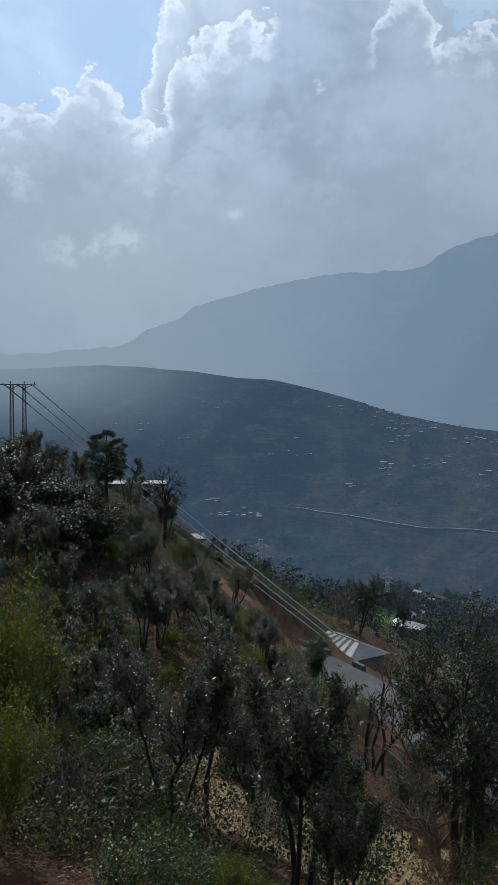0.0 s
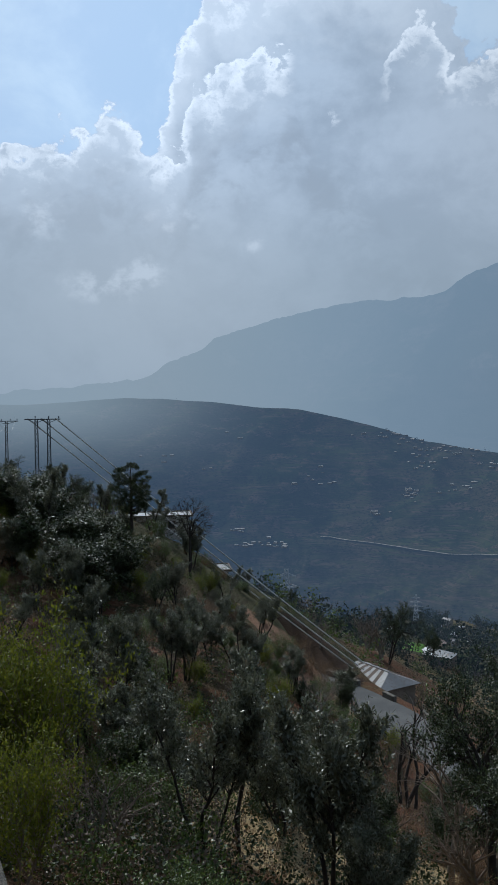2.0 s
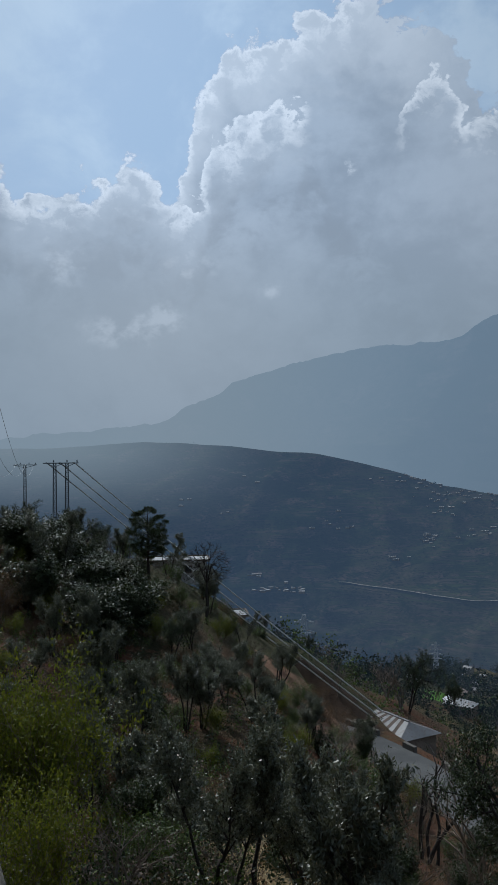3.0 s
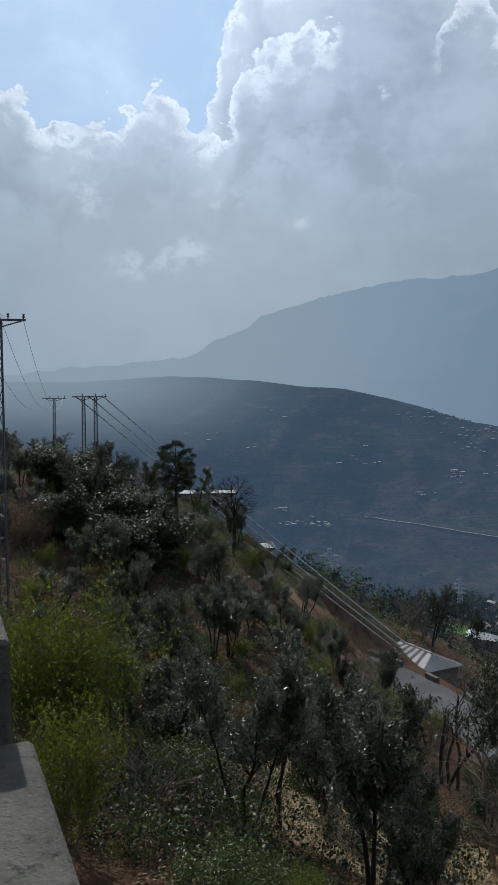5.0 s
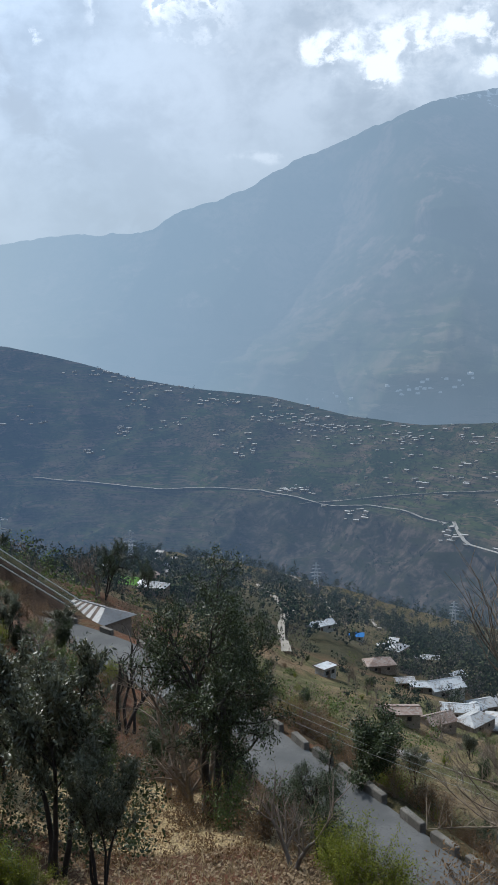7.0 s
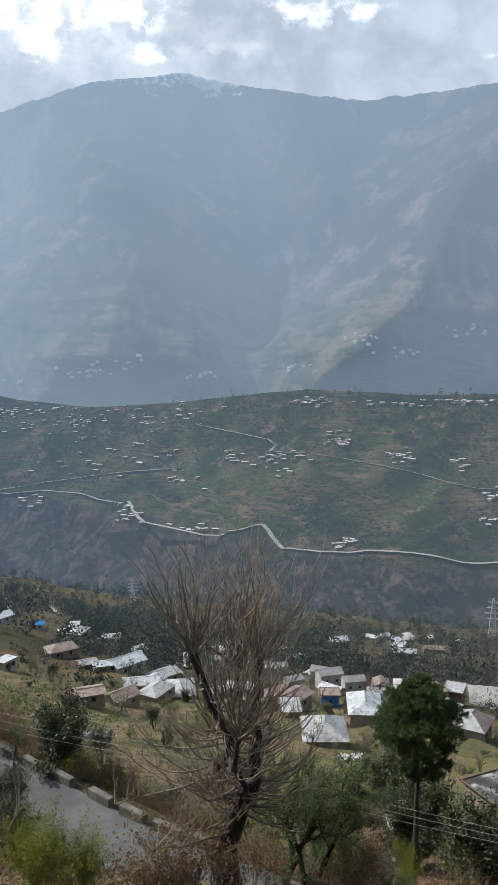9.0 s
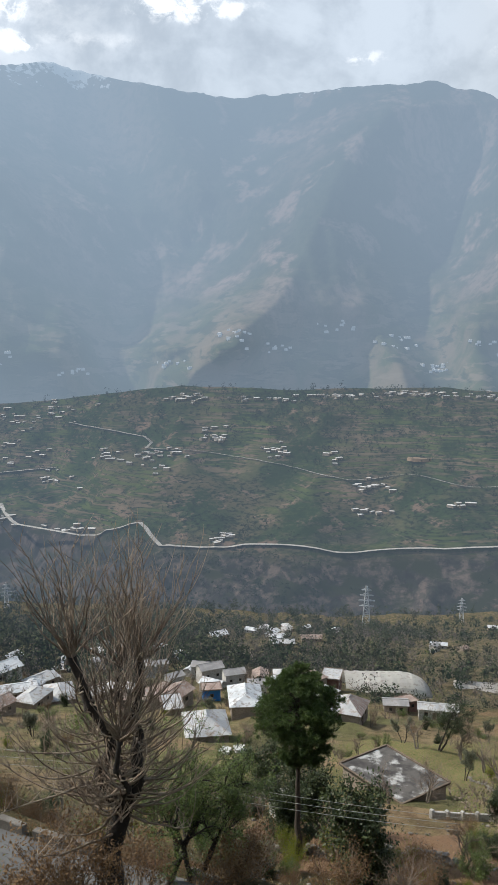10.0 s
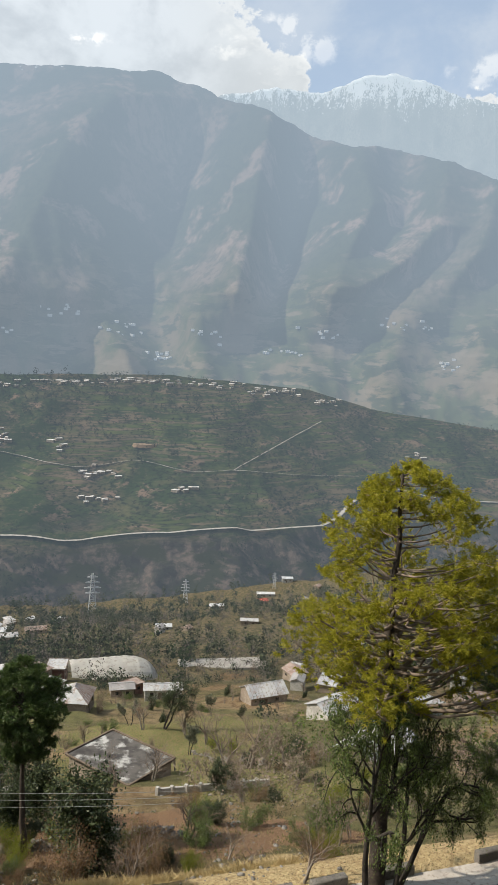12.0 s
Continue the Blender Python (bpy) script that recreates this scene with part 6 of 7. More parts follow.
    roofs_ = {"bright": tin_bright, "pale": tin_pale, "rust": tin_rust, "blue": blue_paint, "red": red_paint}
    house(at(az_, el_, turn_), w_, d_, h_, rise_, roofs_[roof_], {"white": wall_white, "mud": wall_mud, "brick": wall_brick}[wall_], text_, style_, group="village houses", seams=az_ > 33)
house(at(53.6, -32.2, -30), 3.0, 2.0, 1.8, 0.3, wall_white, wall_white, "small whitewashed outhouse under the pine", "flat", "outhouse", windows=0, overhang=0.1)
house(at(76.8, -26.5, -30), 10.0, 6.5, 3.0, 1.6, tin_pale, wall_white, "white house half hidden behind the pine", "gable", windows=3)
house(at(82.5, -25.8, -30), 11.0, 7.0, 3.0, 1.6, tin_pale, wall_white, "white house half hidden behind the pine", "hip", windows=3)
house(at(80.0, -29.0, -20), 8.0, 5.0, 2.6, 1.3, tin_pale, wall_mud, "tin-roofed house behind the pine", "gable")


# pale hall with a vaulted sheet roof, rounded at one end
def vaulted_hall(m):
    t = thing("vaulted_hall", m, "large pale hall with a rounded sheet roof", "hall")
    bm = bmesh.new()
    n, k, w, d, h = 22, 10, 22.0, 12.0, 5.0
    vs = []
    for i in range(n + 1):
        x = -w / 2 + w * i / n
        s = 1.0 if i < n * 0.62 else math.sqrt(max(0.03, 1 - ((i / n - 0.62) / 0.38) ** 2))
        vs.append([bm.verts.new((x, math.cos(math.pi * j / k) * d / 2 * (0.5 + 0.5 * s), 0.6 + math.sin(math.pi * j / k) ** 0.7 * h * s * (1 + 0.02 * math.sin(i * 2.3)))) for j in range(k + 1)])
    for i in range(n):
        for j in range(k):
            bm.faces.new((vs[i][j], vs[i][j + 1], vs[i + 1][j + 1], vs[i + 1][j]))
    bmesh.ops.solidify(bm, geom=bm.faces, thickness=0.12)
    part("vault", bm, speckled("dirty_white_sheet", (0.52, 0.49, 0.45), (0.62, 0.59, 0.54), 0.2, 0.8, 0.8, (0.42, 0.38, 0.33), 0.03), t)
    part("wall", box((w * 0.66, 0.3, 3.6), pose(-w * 0.15, -d / 2 - 0.2, 1.6)), wall_mud, t)
    for j in range(4):
        part("window", box((1.2, 0.1, 1.0), pose(-w * 0.38 + j * 3.2, -d / 2 - 0.38, 2.1)), dark_opening, t)


SPOTS.extend([(ground_hit(a, -24.3, 30).x, ground_hit(a, -24.3, 30).y) for a in (58.6, 60.2, 62.0, 65.5, 67.5, 69.5)])
vaulted_hall(at(60.6, -24.6, -52, 0.0, 30.0, 1.12))

# flat pale yard of beaten earth beside the hall
yard_mat = speckled("beaten_earth", (0.26, 0.24, 0.215), (0.33, 0.305, 0.275), 0.3, 0.95, 2.0)
p = ground_hit(68.6, -23.7, 60)
bm = box((30, 8, 2.4), None, 0.3)
me = bpy.data.meshes.new("yard")
bm.to_mesh(me)
bm.free()
me.materials.append(yard_mat)
y_ob = new("yard", me)
y_ob.matrix_basis = upright(p, -60, 0.2)
tagged(y_ob, "flat pale yard of beaten earth by the hall", "yard", kind="structure")

# far houses: a few patterns, set down in clusters
HOUSES = []
for k, (w, d, h, rise, rm, wm, st) in enumerate(((9, 6, 3.0, 1.6, tin_bright, wall_white, "gable"), (10, 6.5, 3.2, 1.5, tin_pale, wall_mud, "hip"), (8, 5.5, 5.4, 1.4, tin_grey, wall_white, "gable"),
                                                 (11, 6, 3.0, 0.5, tin_pale, wall_mud, "flat"), (8, 6, 3.0, 1.5, tin_rust, wall_mud, "gable"))):
    HOUSES.append(house(pose(0, 0, -700 - 20 * k), w, d, h, rise, rm, wm, "tin-roofed village house among trees", st, group="village houses", seams=False))

rng = random.Random(5)


def village(az, el, n, daz, del_, size=1.0, start=90):
    for _ in range(n):
        a, e = az + rng.gauss(0, daz), el + rng.gauss(0, del_)
        p = ground_hit(a, e, 150 if az < 20 else 90)
        if road_near(np.array([p.x]), np.array([p.y]))[0][0] < 7:
            continue
        if min(math.hypot(p.x - x, p.y - y) for x, y in SPOTS) < 6.0:
            continue
        SPOTS.append((p.x, p.y))
        copy_thing(rng.choice(HOUSES), upright(p, rng.uniform(0, 180), 0.0, size * rng.uniform(0.55, 0.85)))


for v in ((33.8, -24.6, 3, 1.0, 0.35), (36.5, -23.4, 4, 1.0, 0.4), (28.8, -20.4, 3, 0.8, 0.2),
          (41.0, -22.5, 5, 1.2, 0.6), (51.6, -20.8, 3, 0.5, 0.3), (53.6, -21.0, 3, 0.4, 0.3), (64.4, -21.5, 2, 0.5, 0.1),
          (74.5, -19.0, 3, 0.8, 0.3), (78.0, -21.5, 4, 1.5, 0.6), (86.0, -24.0, 4, 1.5, 0.8), (45.3, -23.7, 6, 1.2, 0.3), (43.0, -25.0, 5, 1.6, 0.4), (52.4, -24.4, 6, 1.0, 0.35), (48.5, -24.2, 6, 1.2, 0.3), (56.6, -25.0, 3, 0.6, 0.3), (38.5, -24.6, 5, 1.2, 0.4), (75.0, -24.6, 4, 1.2, 0.4),
          (2.8, -12.0, 4, 0.5, 0.15), (5.6, -13.4, 7, 0.8, 0.35), (7.6, -14.2, 4, 0.7, 0.3), (10.8, -14.4, 5, 1.0, 0.3), (14.5, -15.2, 5, 1.0, 0.4), (12.5, -16.2, 3, 0.8, 0.3)):
    village(*v)
# leafless trees standing about the houses
for hx, hy in list(SPOTS):
    r = math.hypot(hx, hy)
    if r > 260 or r < 60:
        continue
    for _ in range(2):
        a = rng.uniform(0, math.tau)
        k = rng.uniform(4.5, 8.0)
        x, y = hx + math.cos(a) * k, hy + math.sin(a) * k
        if min(math.hypot(x - u, y - v) for u, v in SPOTS) < 4.0:
            continue
        mesh = rng.choice(bares)
        plant("bare_tree", mesh, planted(mesh, Vector((x, y, float(ground_z(x, y)))), rng.uniform(0, 360), rng.uniform(3.0, 6.0) / 6.0, 0.8), "leafless tree standing among the village houses", "tree", "village trees")
# two houses on the skyline of the hill, and the white building by the upper road
house(upright(bearing(-7.0) * 104 + Vector((0, 0, -14.6)), 8), 8.0, 4.0, 2.2, 0.3, tin_pale, wall_white, "low white hut below the skyline pine", "flat", windows=2)
house(upright(bearing(-3.6) * 100 + Vector((0, 0, -20.6)), 8), 5.0, 3.5, 2.0, 0.3, tin_pale, wall_mud, "low pale-roofed hut on the hillside", "flat", windows=2)

lane_mid = ground_hit(-18.7, -4.9, 40)
bm = box((8.0, 3.4, 0.5), None, 0.05)
me = bpy.data.meshes.new("road_lane")
bm.to_mesh(me)
bm.free()
me.materials.append(dirt)
lane = new("road_lane", me)
lane.matrix_basis = upright(lane_mid, 18, 0.2)
tagged(lane, "pale concrete lane at the top of the slope", "lane", kind="structure")

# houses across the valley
# far roofs and walls carry painted haze as emission
far_roof = distant("far_tin_roof", ((0.56, 0.55, 0.54), (0.46, 0.45, 0.44), (0.50, 0.42, 0.37), (0.38, 0.35, 0.32)), 0.05, 6000.0, HILL_HAZE_GLOW)
far_wall = distant("far_wall", ((0.30, 0.27, 0.24), (0.22, 0.20, 0.17), (0.26, 0.23, 0.20), (0.18, 0.16, 0.14)), 0.05, 5000.0, HILL_HAZE_GLOW)


def far_house(w, d, r, st):
    t = thing("house", pose(0, 0, -800), "tiny pale-roofed house across the valley", "house", "houses across the valley")
    part("wall", box((w, d, 3.4), pose(0, 0, 1.4)), far_wall, t)
    X, Y, k = w / 2 + 0.4, d / 2 + 0.5, w / 2 - (d / 2 if st == "hip" else -0.4)
    part("roof", poly(((X, Y, 3.1), (-X, Y, 3.1), (-X, -Y, 3.1), (X, -Y, 3.1), (k, 0, 3.1 + r), (-k, 0, 3.1 + r)), ((0, 1, 5, 4), (2, 3, 4, 5), (0, 4, 3), (1, 2, 5), (3, 2, 1, 0))), far_roof, t)
    return t


FAR = [far_house(*v) for v in ((10, 6, 0.7, "gable"), (14, 6, 0.6, "gable"), (9, 7, 0.8, "hip"))]
REST = []


def hamlet(az, el, n, daz, del_, size=1.0):
    for k in range(int(n * 2.2)):
        p = hill_hit(az + rng.gauss(0, daz), el + rng.gauss(0, del_))
        m = upright(p, rng.uniform(-40, 40) - az, 0.5, size * rng.uniform(0.5, 1.15))
        if k % 4 == 0:
            copy_thing(rng.choice(FAR), m)
        else:
            REST.append(m)


for v in ((1.0, -9.0, 10, 1.2, 0.25), (-1.5, -8.0, 3, 0.5, 0.2), (10.6, -5.4, 7, 0.5, 0.3), (8.4, -6.8, 3, 0.4, 0.2), (9.5, -1.6, 9, 1.2, 0.25), (13, -2.6, 12, 1.3, 0.3), (11.5, -3.5, 5, 0.6, 0.3),
          (17.5, -3.4, 12, 1.2, 0.35), (21, -4.2, 14, 1.3, 0.5), (23.5, -5.0, 22, 1.3, 0.5), (26.5, -5.6, 14, 1.2, 0.4), (18.8, -6.6, 8, 0.7, 0.5), (14, -5.2, 4, 1.2, 0.3), (29.5, -6.2, 10, 1.2, 0.4),
          (22.5, -9.7, 8, 0.9, 0.15), (26.5, -11.2, 5, 0.7, 0.2), (33.5, -12.5, 8, 0.6, 0.4), (38, -13.6, 5, 1.0, 0.15), (43.3, -9.3, 6, 0.7, 0.5), (45, -8.6, 5, 0.6, 0.2), (40.8, -8.8, 6, 0.5, 0.4),
          (48.5, -7.4, 8, 0.6, 0.25), (52.5, -8.6, 6, 0.6, 0.3), (35, -6.0, 10, 2.0, 0.3), (31, -5.5, 8, 1.5, 0.3), (38, -5.4, 6, 1.0, 0.3), (46.5, -4.9, 7, 0.8, 0.2), (52, -4.9, 8, 1.8, 0.08),
          (57, -4.7, 10, 1.8, 0.08), (62, -4.5, 12, 1.6, 0.08), (67, -4.6, 8, 1.2, 0.12), (71, -4.9, 10, 1.4, 0.15), (59.5, -10.8, 6, 0.9, 0.2), (59, -12.6, 4, 0.7, 0.15), (65.5, -12.0, 3, 0.5, 0.1),
          (48.5, -14.6, 5, 0.4, 0.2), (37, -10.2, 5, 0.8, 0.4), (30, -8.8, 8, 1.5, 0.8), (35, -8.2, 6, 1.2, 0.6), (75, -5.6, 4, 0.6, 0.2), (81.5, -8.6, 4, 0.5, 0.4), (56.5, -9.0, 3, 0.5, 0.2), (4, -4.2, 4, 1, 0.5), (-3, -2.8, 4, 2, 0.8)):
    hamlet(*v)
rows, mats, quads = [], [], []
for m in REST:
    x, y, z, r = rng.uniform(4, 6.5), rng.uniform(3, 3.6), 3.2, rng.uniform(0.4, 0.9)
    b = len(rows)
    rows += [m @ Vector(v) for v in ((x, y, -1), (-x, y, -1), (-x, -y, -1), (x, -y, -1), (x, y, z), (-x, y, z), (-x, -y, z), (x, -y, z), (x, 0, z + r), (-x, 0, z + r))]
    quads += [tuple(b + i for i in f) for f in ((0, 1, 5, 4), (1, 2, 6, 5), (2, 3, 7, 6), (3, 0, 4, 7), (4, 5, 9, 8), (6, 7, 8, 9))]
    mats += [0, 0, 0, 0, 1, 1]


def slope_hit(ob, az, el):
    """The nearest point of a far slope in that direction."""
    want = bearing(az, el)
    return max((v.co for v in ob.data.vertices), key=lambda c: c.normalized().dot(want)).copy()


for az, el, n, daz in ((24.5, -3.4, 5, 0.8), (30.5, -2.6, 10, 1.0), (33.5, -2.0, 6, 0.7), (38.5, -2.9, 7, 1.2), (45.0, -2.4, 5, 0.6), (49.5, -0.4, 8, 0.6), (52.5, -1.2, 5, 0.8), (57.5, 0.2, 7, 1.2), (61.0, -1.0, 8, 1.2),
                       (63.6, -2.7, 10, 0.5), (66.5, -1.2, 5, 0.8), (71.5, -2.0, 6, 0.6), (74.5, -0.6, 6, 0.9), (80.5, 0.0, 8, 1.2), (83.5, -2.6, 5, 0.7)):
    for _ in range(int(n * 1.7)):
        p = slope_hit(foothills, az + rng.gauss(0, daz), el + rng.gauss(0, 0.22)) + Vector((rng.uniform(-9, 9), rng.uniform(-9, 9), 1.0))
        m = upright(p, rng.uniform(-40, 40) - az, 0.0, rng.uniform(0.7, 1.15))
        b = len(rows)
        x, y, z, r = 5.5, 4.0, 3.2, 0.4
        rows += [m @ Vector(v) for v in ((x, y, -4), (-x, y, -4), (-x, -y, -4), (x, -y, -4), (x, y, z), (-x, y, z), (-x, -y, z), (x, -y, z), (x, 0, z + r), (-x, 0, z + r))]
        quads += [tuple(b + i for i in f) for f in ((0, 1, 5, 4), (1, 2, 6, 5), (2, 3, 7, 6), (3, 0, 4, 7), (4, 5, 9, 8), (6, 7, 8, 9))]
        mats += [3, 3, 3, 3, 2, 2]
# foothill houses, with the mountain's haze painted in
haze_roof = distant("hazy_roof", ((0.75, 0.75, 0.75), (0.6, 0.6, 0.6), (0.66, 0.62, 0.58), (0.5, 0.48, 0.46)), 0.05, 4500.0, FOOT_HAZE_GLOW)
haze_wall = distant("hazy_wall", ((0.5, 0.48, 0.45), (0.4, 0.38, 0.35), (0.45, 0.42, 0.4), (0.4, 0.38, 0.35)), 0.05, 2400.0, FOOT_HAZE_GLOW)
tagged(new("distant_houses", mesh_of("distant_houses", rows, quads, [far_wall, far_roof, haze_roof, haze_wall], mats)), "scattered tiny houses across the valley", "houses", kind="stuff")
hill_road("road_zigzag", [(a, -6.4 - (a - 38.2) * 0.21) for a in np.arange(38.2, 43.6, 0.3)] + [(43.8, -7.9), (43.4, -8.25), (44.5, -8.35), (45.8, -8.4)], 2.6, "pale side road on the opposite hillside")
tz = np.array(((46.0, -8.4), (49.5, -8.9), (52.9, -9.5), (58.2, -10.5), (61.8, -10.0), (65.8, -10.7), (68.7, -10.5), (73.0, -10.6), (78.0, -10.4)))
hill_road("road_terrace", [(a, float(hermite(tz[:, 0], tz[:, 1], a))) for a in np.arange(46, 78, 0.5)], 1.2, "pale track through the opposite terraces")
hill_road("road_branch", [(a, -10.5 + (a - 68.7) * 0.62) for a in np.arange(68.7, 75.0, 0.4)], 0.9, "faint track climbing the opposite terraces")
c = hill_hit(62.6, -8.9)
bm = bmesh.new()
bmesh.ops.create_cone(bm, segments=28, radius1=24, radius2=22, depth=5.0, cap_ends=True, matrix=Matrix.Diagonal((1.0, 0.5, 1, 1)))
me = bpy.data.meshes.new("bare_field")
bm.to_mesh(me)
bm.free()
# bare soil tones with haze painted in
me.materials.append(distant("bare_field_soil", ((0.26, 0.19, 0.14), (0.22, 0.16, 0.12), (0.28, 0.21, 0.15), (0.20, 0.15, 0.11)), 0.05, 4000.0, HILL_HAZE_GLOW))
field_ob = new("bare_field", me)
field_ob.matrix_basis = Matrix.Translation(c) @ Matrix.Rotation(radians(-62.6), 4, "Z")
tagged(field_ob, "oval bare earth field on the opposite hillside", "field", kind="structure")
hill_road("road_upper", [(a, float(np.interp(a, (22.8, 24.6, 29.0, 33.4, 37.4), (-10.6, -10.5, -10.0, -9.6, -9.4)))) for a in np.arange(22.8, 37.4, 0.4)], 2.2, "pale side road on the opposite hillside")
for k in range(len(HOUSES)):
    HOUSES[k].matrix_basis = upright(ground_hit(33.0 + 4.3 * k, -22.9, 90), 30 * k)
for k in range(len(FAR)):
    FAR[k].matrix_basis = upright(hill_hit(24.0 + k, -5.2), 20 * k - 24)

# ======================================================================
# Road furniture, power lines and pylons
# ======================================================================
concrete = speckled("old_concrete", (0.10, 0.088, 0.074), (0.165, 0.148, 0.128), 1.2, 0.9, 9.0, (0.08, 0.073, 0.065), 0.02)
steel = speckled("galvanised_steel", (0.10, 0.11, 0.12), (0.16, 0.17, 0.18), 2.0, 0.5, 8.0)
# pylon steel, paled by painted haze
steel_far = distant("hazy_steel", ((0.48, 0.49, 0.50), (0.52, 0.52, 0.52), (0.50, 0.50, 0.50), (0.4, 0.4, 0.4)), 0.1, 3000.0, HILL_HAZE_GLOW)
# base colour pale enough to carry the cables' sun glint
cable_mat = speckled("aluminium_cable", (0.62, 0.61, 0.57), (0.70, 0.68, 0.63), 1.0, 0.35, 4.0)


def parapet_mesh():
    bm = box((1.75, 0.42, 0.62), pose(0, 0, 0.25), 0.04)
    for v in bm.verts:
        v.co += Vector((noise.noise(v.co * 3), noise.noise(v.co * 3 + Vector((7, 0, 0))), noise.noise(v.co * 3 + Vector((0, 9, 0))))) * 0.03
    me = bpy.data.meshes.new("parapet_block")
    bm.to_mesh(me)
    bm.free()
    me.materials.append(concrete)
    return me


BLOCK = parapet_mesh()
tang = np.gradient(ROAD_LINE[:, :2], axis=0)
tang /= np.linalg.norm(tang, axis=1)[:, None]
step = ROAD_S[1] - ROAD_S[0]
rng = random.Random(31)
s = 18.0
while s < ROAD_S[-1] - 8:
    i = int(s / step)
    q, t2 = ROAD_LINE[i], tang[i]
    side = (-t2[1], t2[0])
    ob = new("parapet_block", BLOCK)
    ob.matrix_basis = Matrix.Translation((q[0] + side[0] * (ROAD_HALF + 0.05), q[1] + side[1] * (ROAD_HALF + 0.05), q[2] - 0.02)) @ Matrix.Rotation(math.atan2(t2[1], t2[0]) + rng.gauss(0, 0.03), 4, "Z")
    tagged(ob, "weathered concrete parapet block beside the road", "parapet", "parapet blocks along the road")
    s += 2.75 if rng.random() < 0.85 else 5.5


def bar(bm, a, b, w):
    a, b = Vector(a), Vector(b)
    m = Matrix.Translation((a + b) / 2) @ (b - a).to_track_quat("X", "Z").to_matrix().to_4x4()
    return add_box(bm, ((b - a).length, w, w), m)


def lattice(bm, h, wb, wt, bays, w):
    """Two flat ladder sides braced to one another: a lattice column."""
    def corner(f, sx, sy):
        k = (wb + (wt - wb) * f) / 2
        return (sx * k, sy * k, h * f)
    cs = ((-1, -1), (1, -1), (1, 1), (-1, 1))
    for sx, sy in cs:
        bar(bm, corner(0, sx, sy), corner(1, sx, sy), w)
    for i in range(bays):
        f0, f1 = i / bays, (i + 1) / bays
        for k in range(4):
            a, b = cs[k], cs[(k + 1) % 4]
            bar(bm, corner(f1, *a), corner(f1, *b), w * 0.6)
            bar(bm, corner(f0, *(a if i % 2 else b)), corner(f1, *(b if i % 2 else a)), w * 0.5)
    return bm


def insulator(parent, x, z):
    bm = bmesh.new()
    for k, r in ((0.0, 0.03), (0.08, 0.09), (0.14, 0.05), (0.2, 0.08)):
        bmesh.ops.create_cone(bm, segments=8, radius1=r, radius2=r * 0.6, depth=0.08, cap_ends=True, matrix=pose(x, 0, z + k + 0.06))
    part("insulator", bm, steel, parent)


def power_pole(m, h, arm, label, legs=(0.0,), lattice_w=0.42):
    t = thing("power_pole", m, label, "power pole")
    for x in legs:
        part("mast", lattice(bmesh.new(), h, lattice_w, lattice_w * 0.62, 14, 0.075), steel, t, "lattice steel mast").matrix_basis = pose(x, 0, 0)
    bm = bar(bmesh.new(), (-arm, 0, h), (arm, 0, h), 0.11)
    for x in legs:
        bar(bm, (x - arm * 0.95 if len(legs) == 1 else x - 0.9, 0, h), (x, 0, h - 0.4), 0.06)
        bar(bm, (x + arm * 0.95 if len(legs) == 1 else x + 0.9, 0, h), (x, 0, h - 0.4), 0.06)
    part("crossarm", bm, steel, t)
    for x in (-arm * 0.4, arm * 0.35, arm * 0.92):
        insulator(t, x, h + 0.03)
    return t


def pole_at(az, foot, top, arm, label, turn, legs=(0.0,), d=None):
    p = ground_hit(az, foot, 30) if d is None else ground_at(az, d)
    r = math.hypot(p.x, p.y)
    h = r * math.tan(radians(top)) - p.z
    power_pole(Matrix.Translation((p.x, p.y, p.z)) @ Matrix.Rotation(radians(turn), 4, "Z"), h, arm, label, legs)
    return Vector((p.x, p.y, p.z + h))


tall_pole = pole_at(-20.4, -4.6, 5.05, 1.35, "tall lattice steel power pole with one crossarm", 18, d=44)
frame_pole = pole_at(-14.55, -3.6, -0.05, 1.8, "twin lattice power poles sharing a crossarm", 14, (-0.62, 0.62), d=88)
back_pole = pole_at(-16.9, -3.4, -0.15, 1.6, "distant power pole with two crossarms", 14, d=120)


cable_dull = speckled("weathered_cable", (0.24, 0.235, 0.22), (0.32, 0.31, 0.29), 1.0, 0.6, 4.0)


def sagging(name, a, b, sag, r, label, mat=cable_mat):
    pts = [a.lerp(b, k / 24) - Vector((0, 0, sag * 4 * (k / 24) * (1 - k / 24))) for k in range(25)]
    verts, faces = [], []
    for i, p in enumerate(pts):
        d = (pts[min(i + 1, 24)] - pts[max(i - 1, 0)]).normalized()
        u = d.cross(Vector((0, 0, 1))).normalized()
        v = u.cross(d)
        verts += [tuple(p + (u * math.cos(k * math.tau / 5) + v * math.sin(k * math.tau / 5)) * r) for k in range(5)]
    for i in range(24):
        faces += [(i * 5 + k, i * 5 + (k + 1) % 5, i * 5 + 5 + (k + 1) % 5, i * 5 + 5 + k) for k in range(5)]
    ob = new(name, mesh_of(name, verts, faces, mat, smooth_faces=True))
    return tagged(ob, label, "cable", "power cables")


end = bearing(7.0, -16.9) * 90.0
for k, off in enumerate((-1.6, -0.2, 1.3)):
    sagging("power_cable", frame_pole + Vector((off, 0.3, 0.1)), end + Vector((off * 0.38, 0, off * 0.2)), 0.25, 0.075, "pale power cable slung down the hillside")
for off in (-1.3, 0.1, 1.25):
    sagging("power_cable", tall_pole + Vector((off, 0, 0.15)), back_pole + Vector((off, 0, 0.1)), 3.0, 0.012, "thin power cable between the poles")
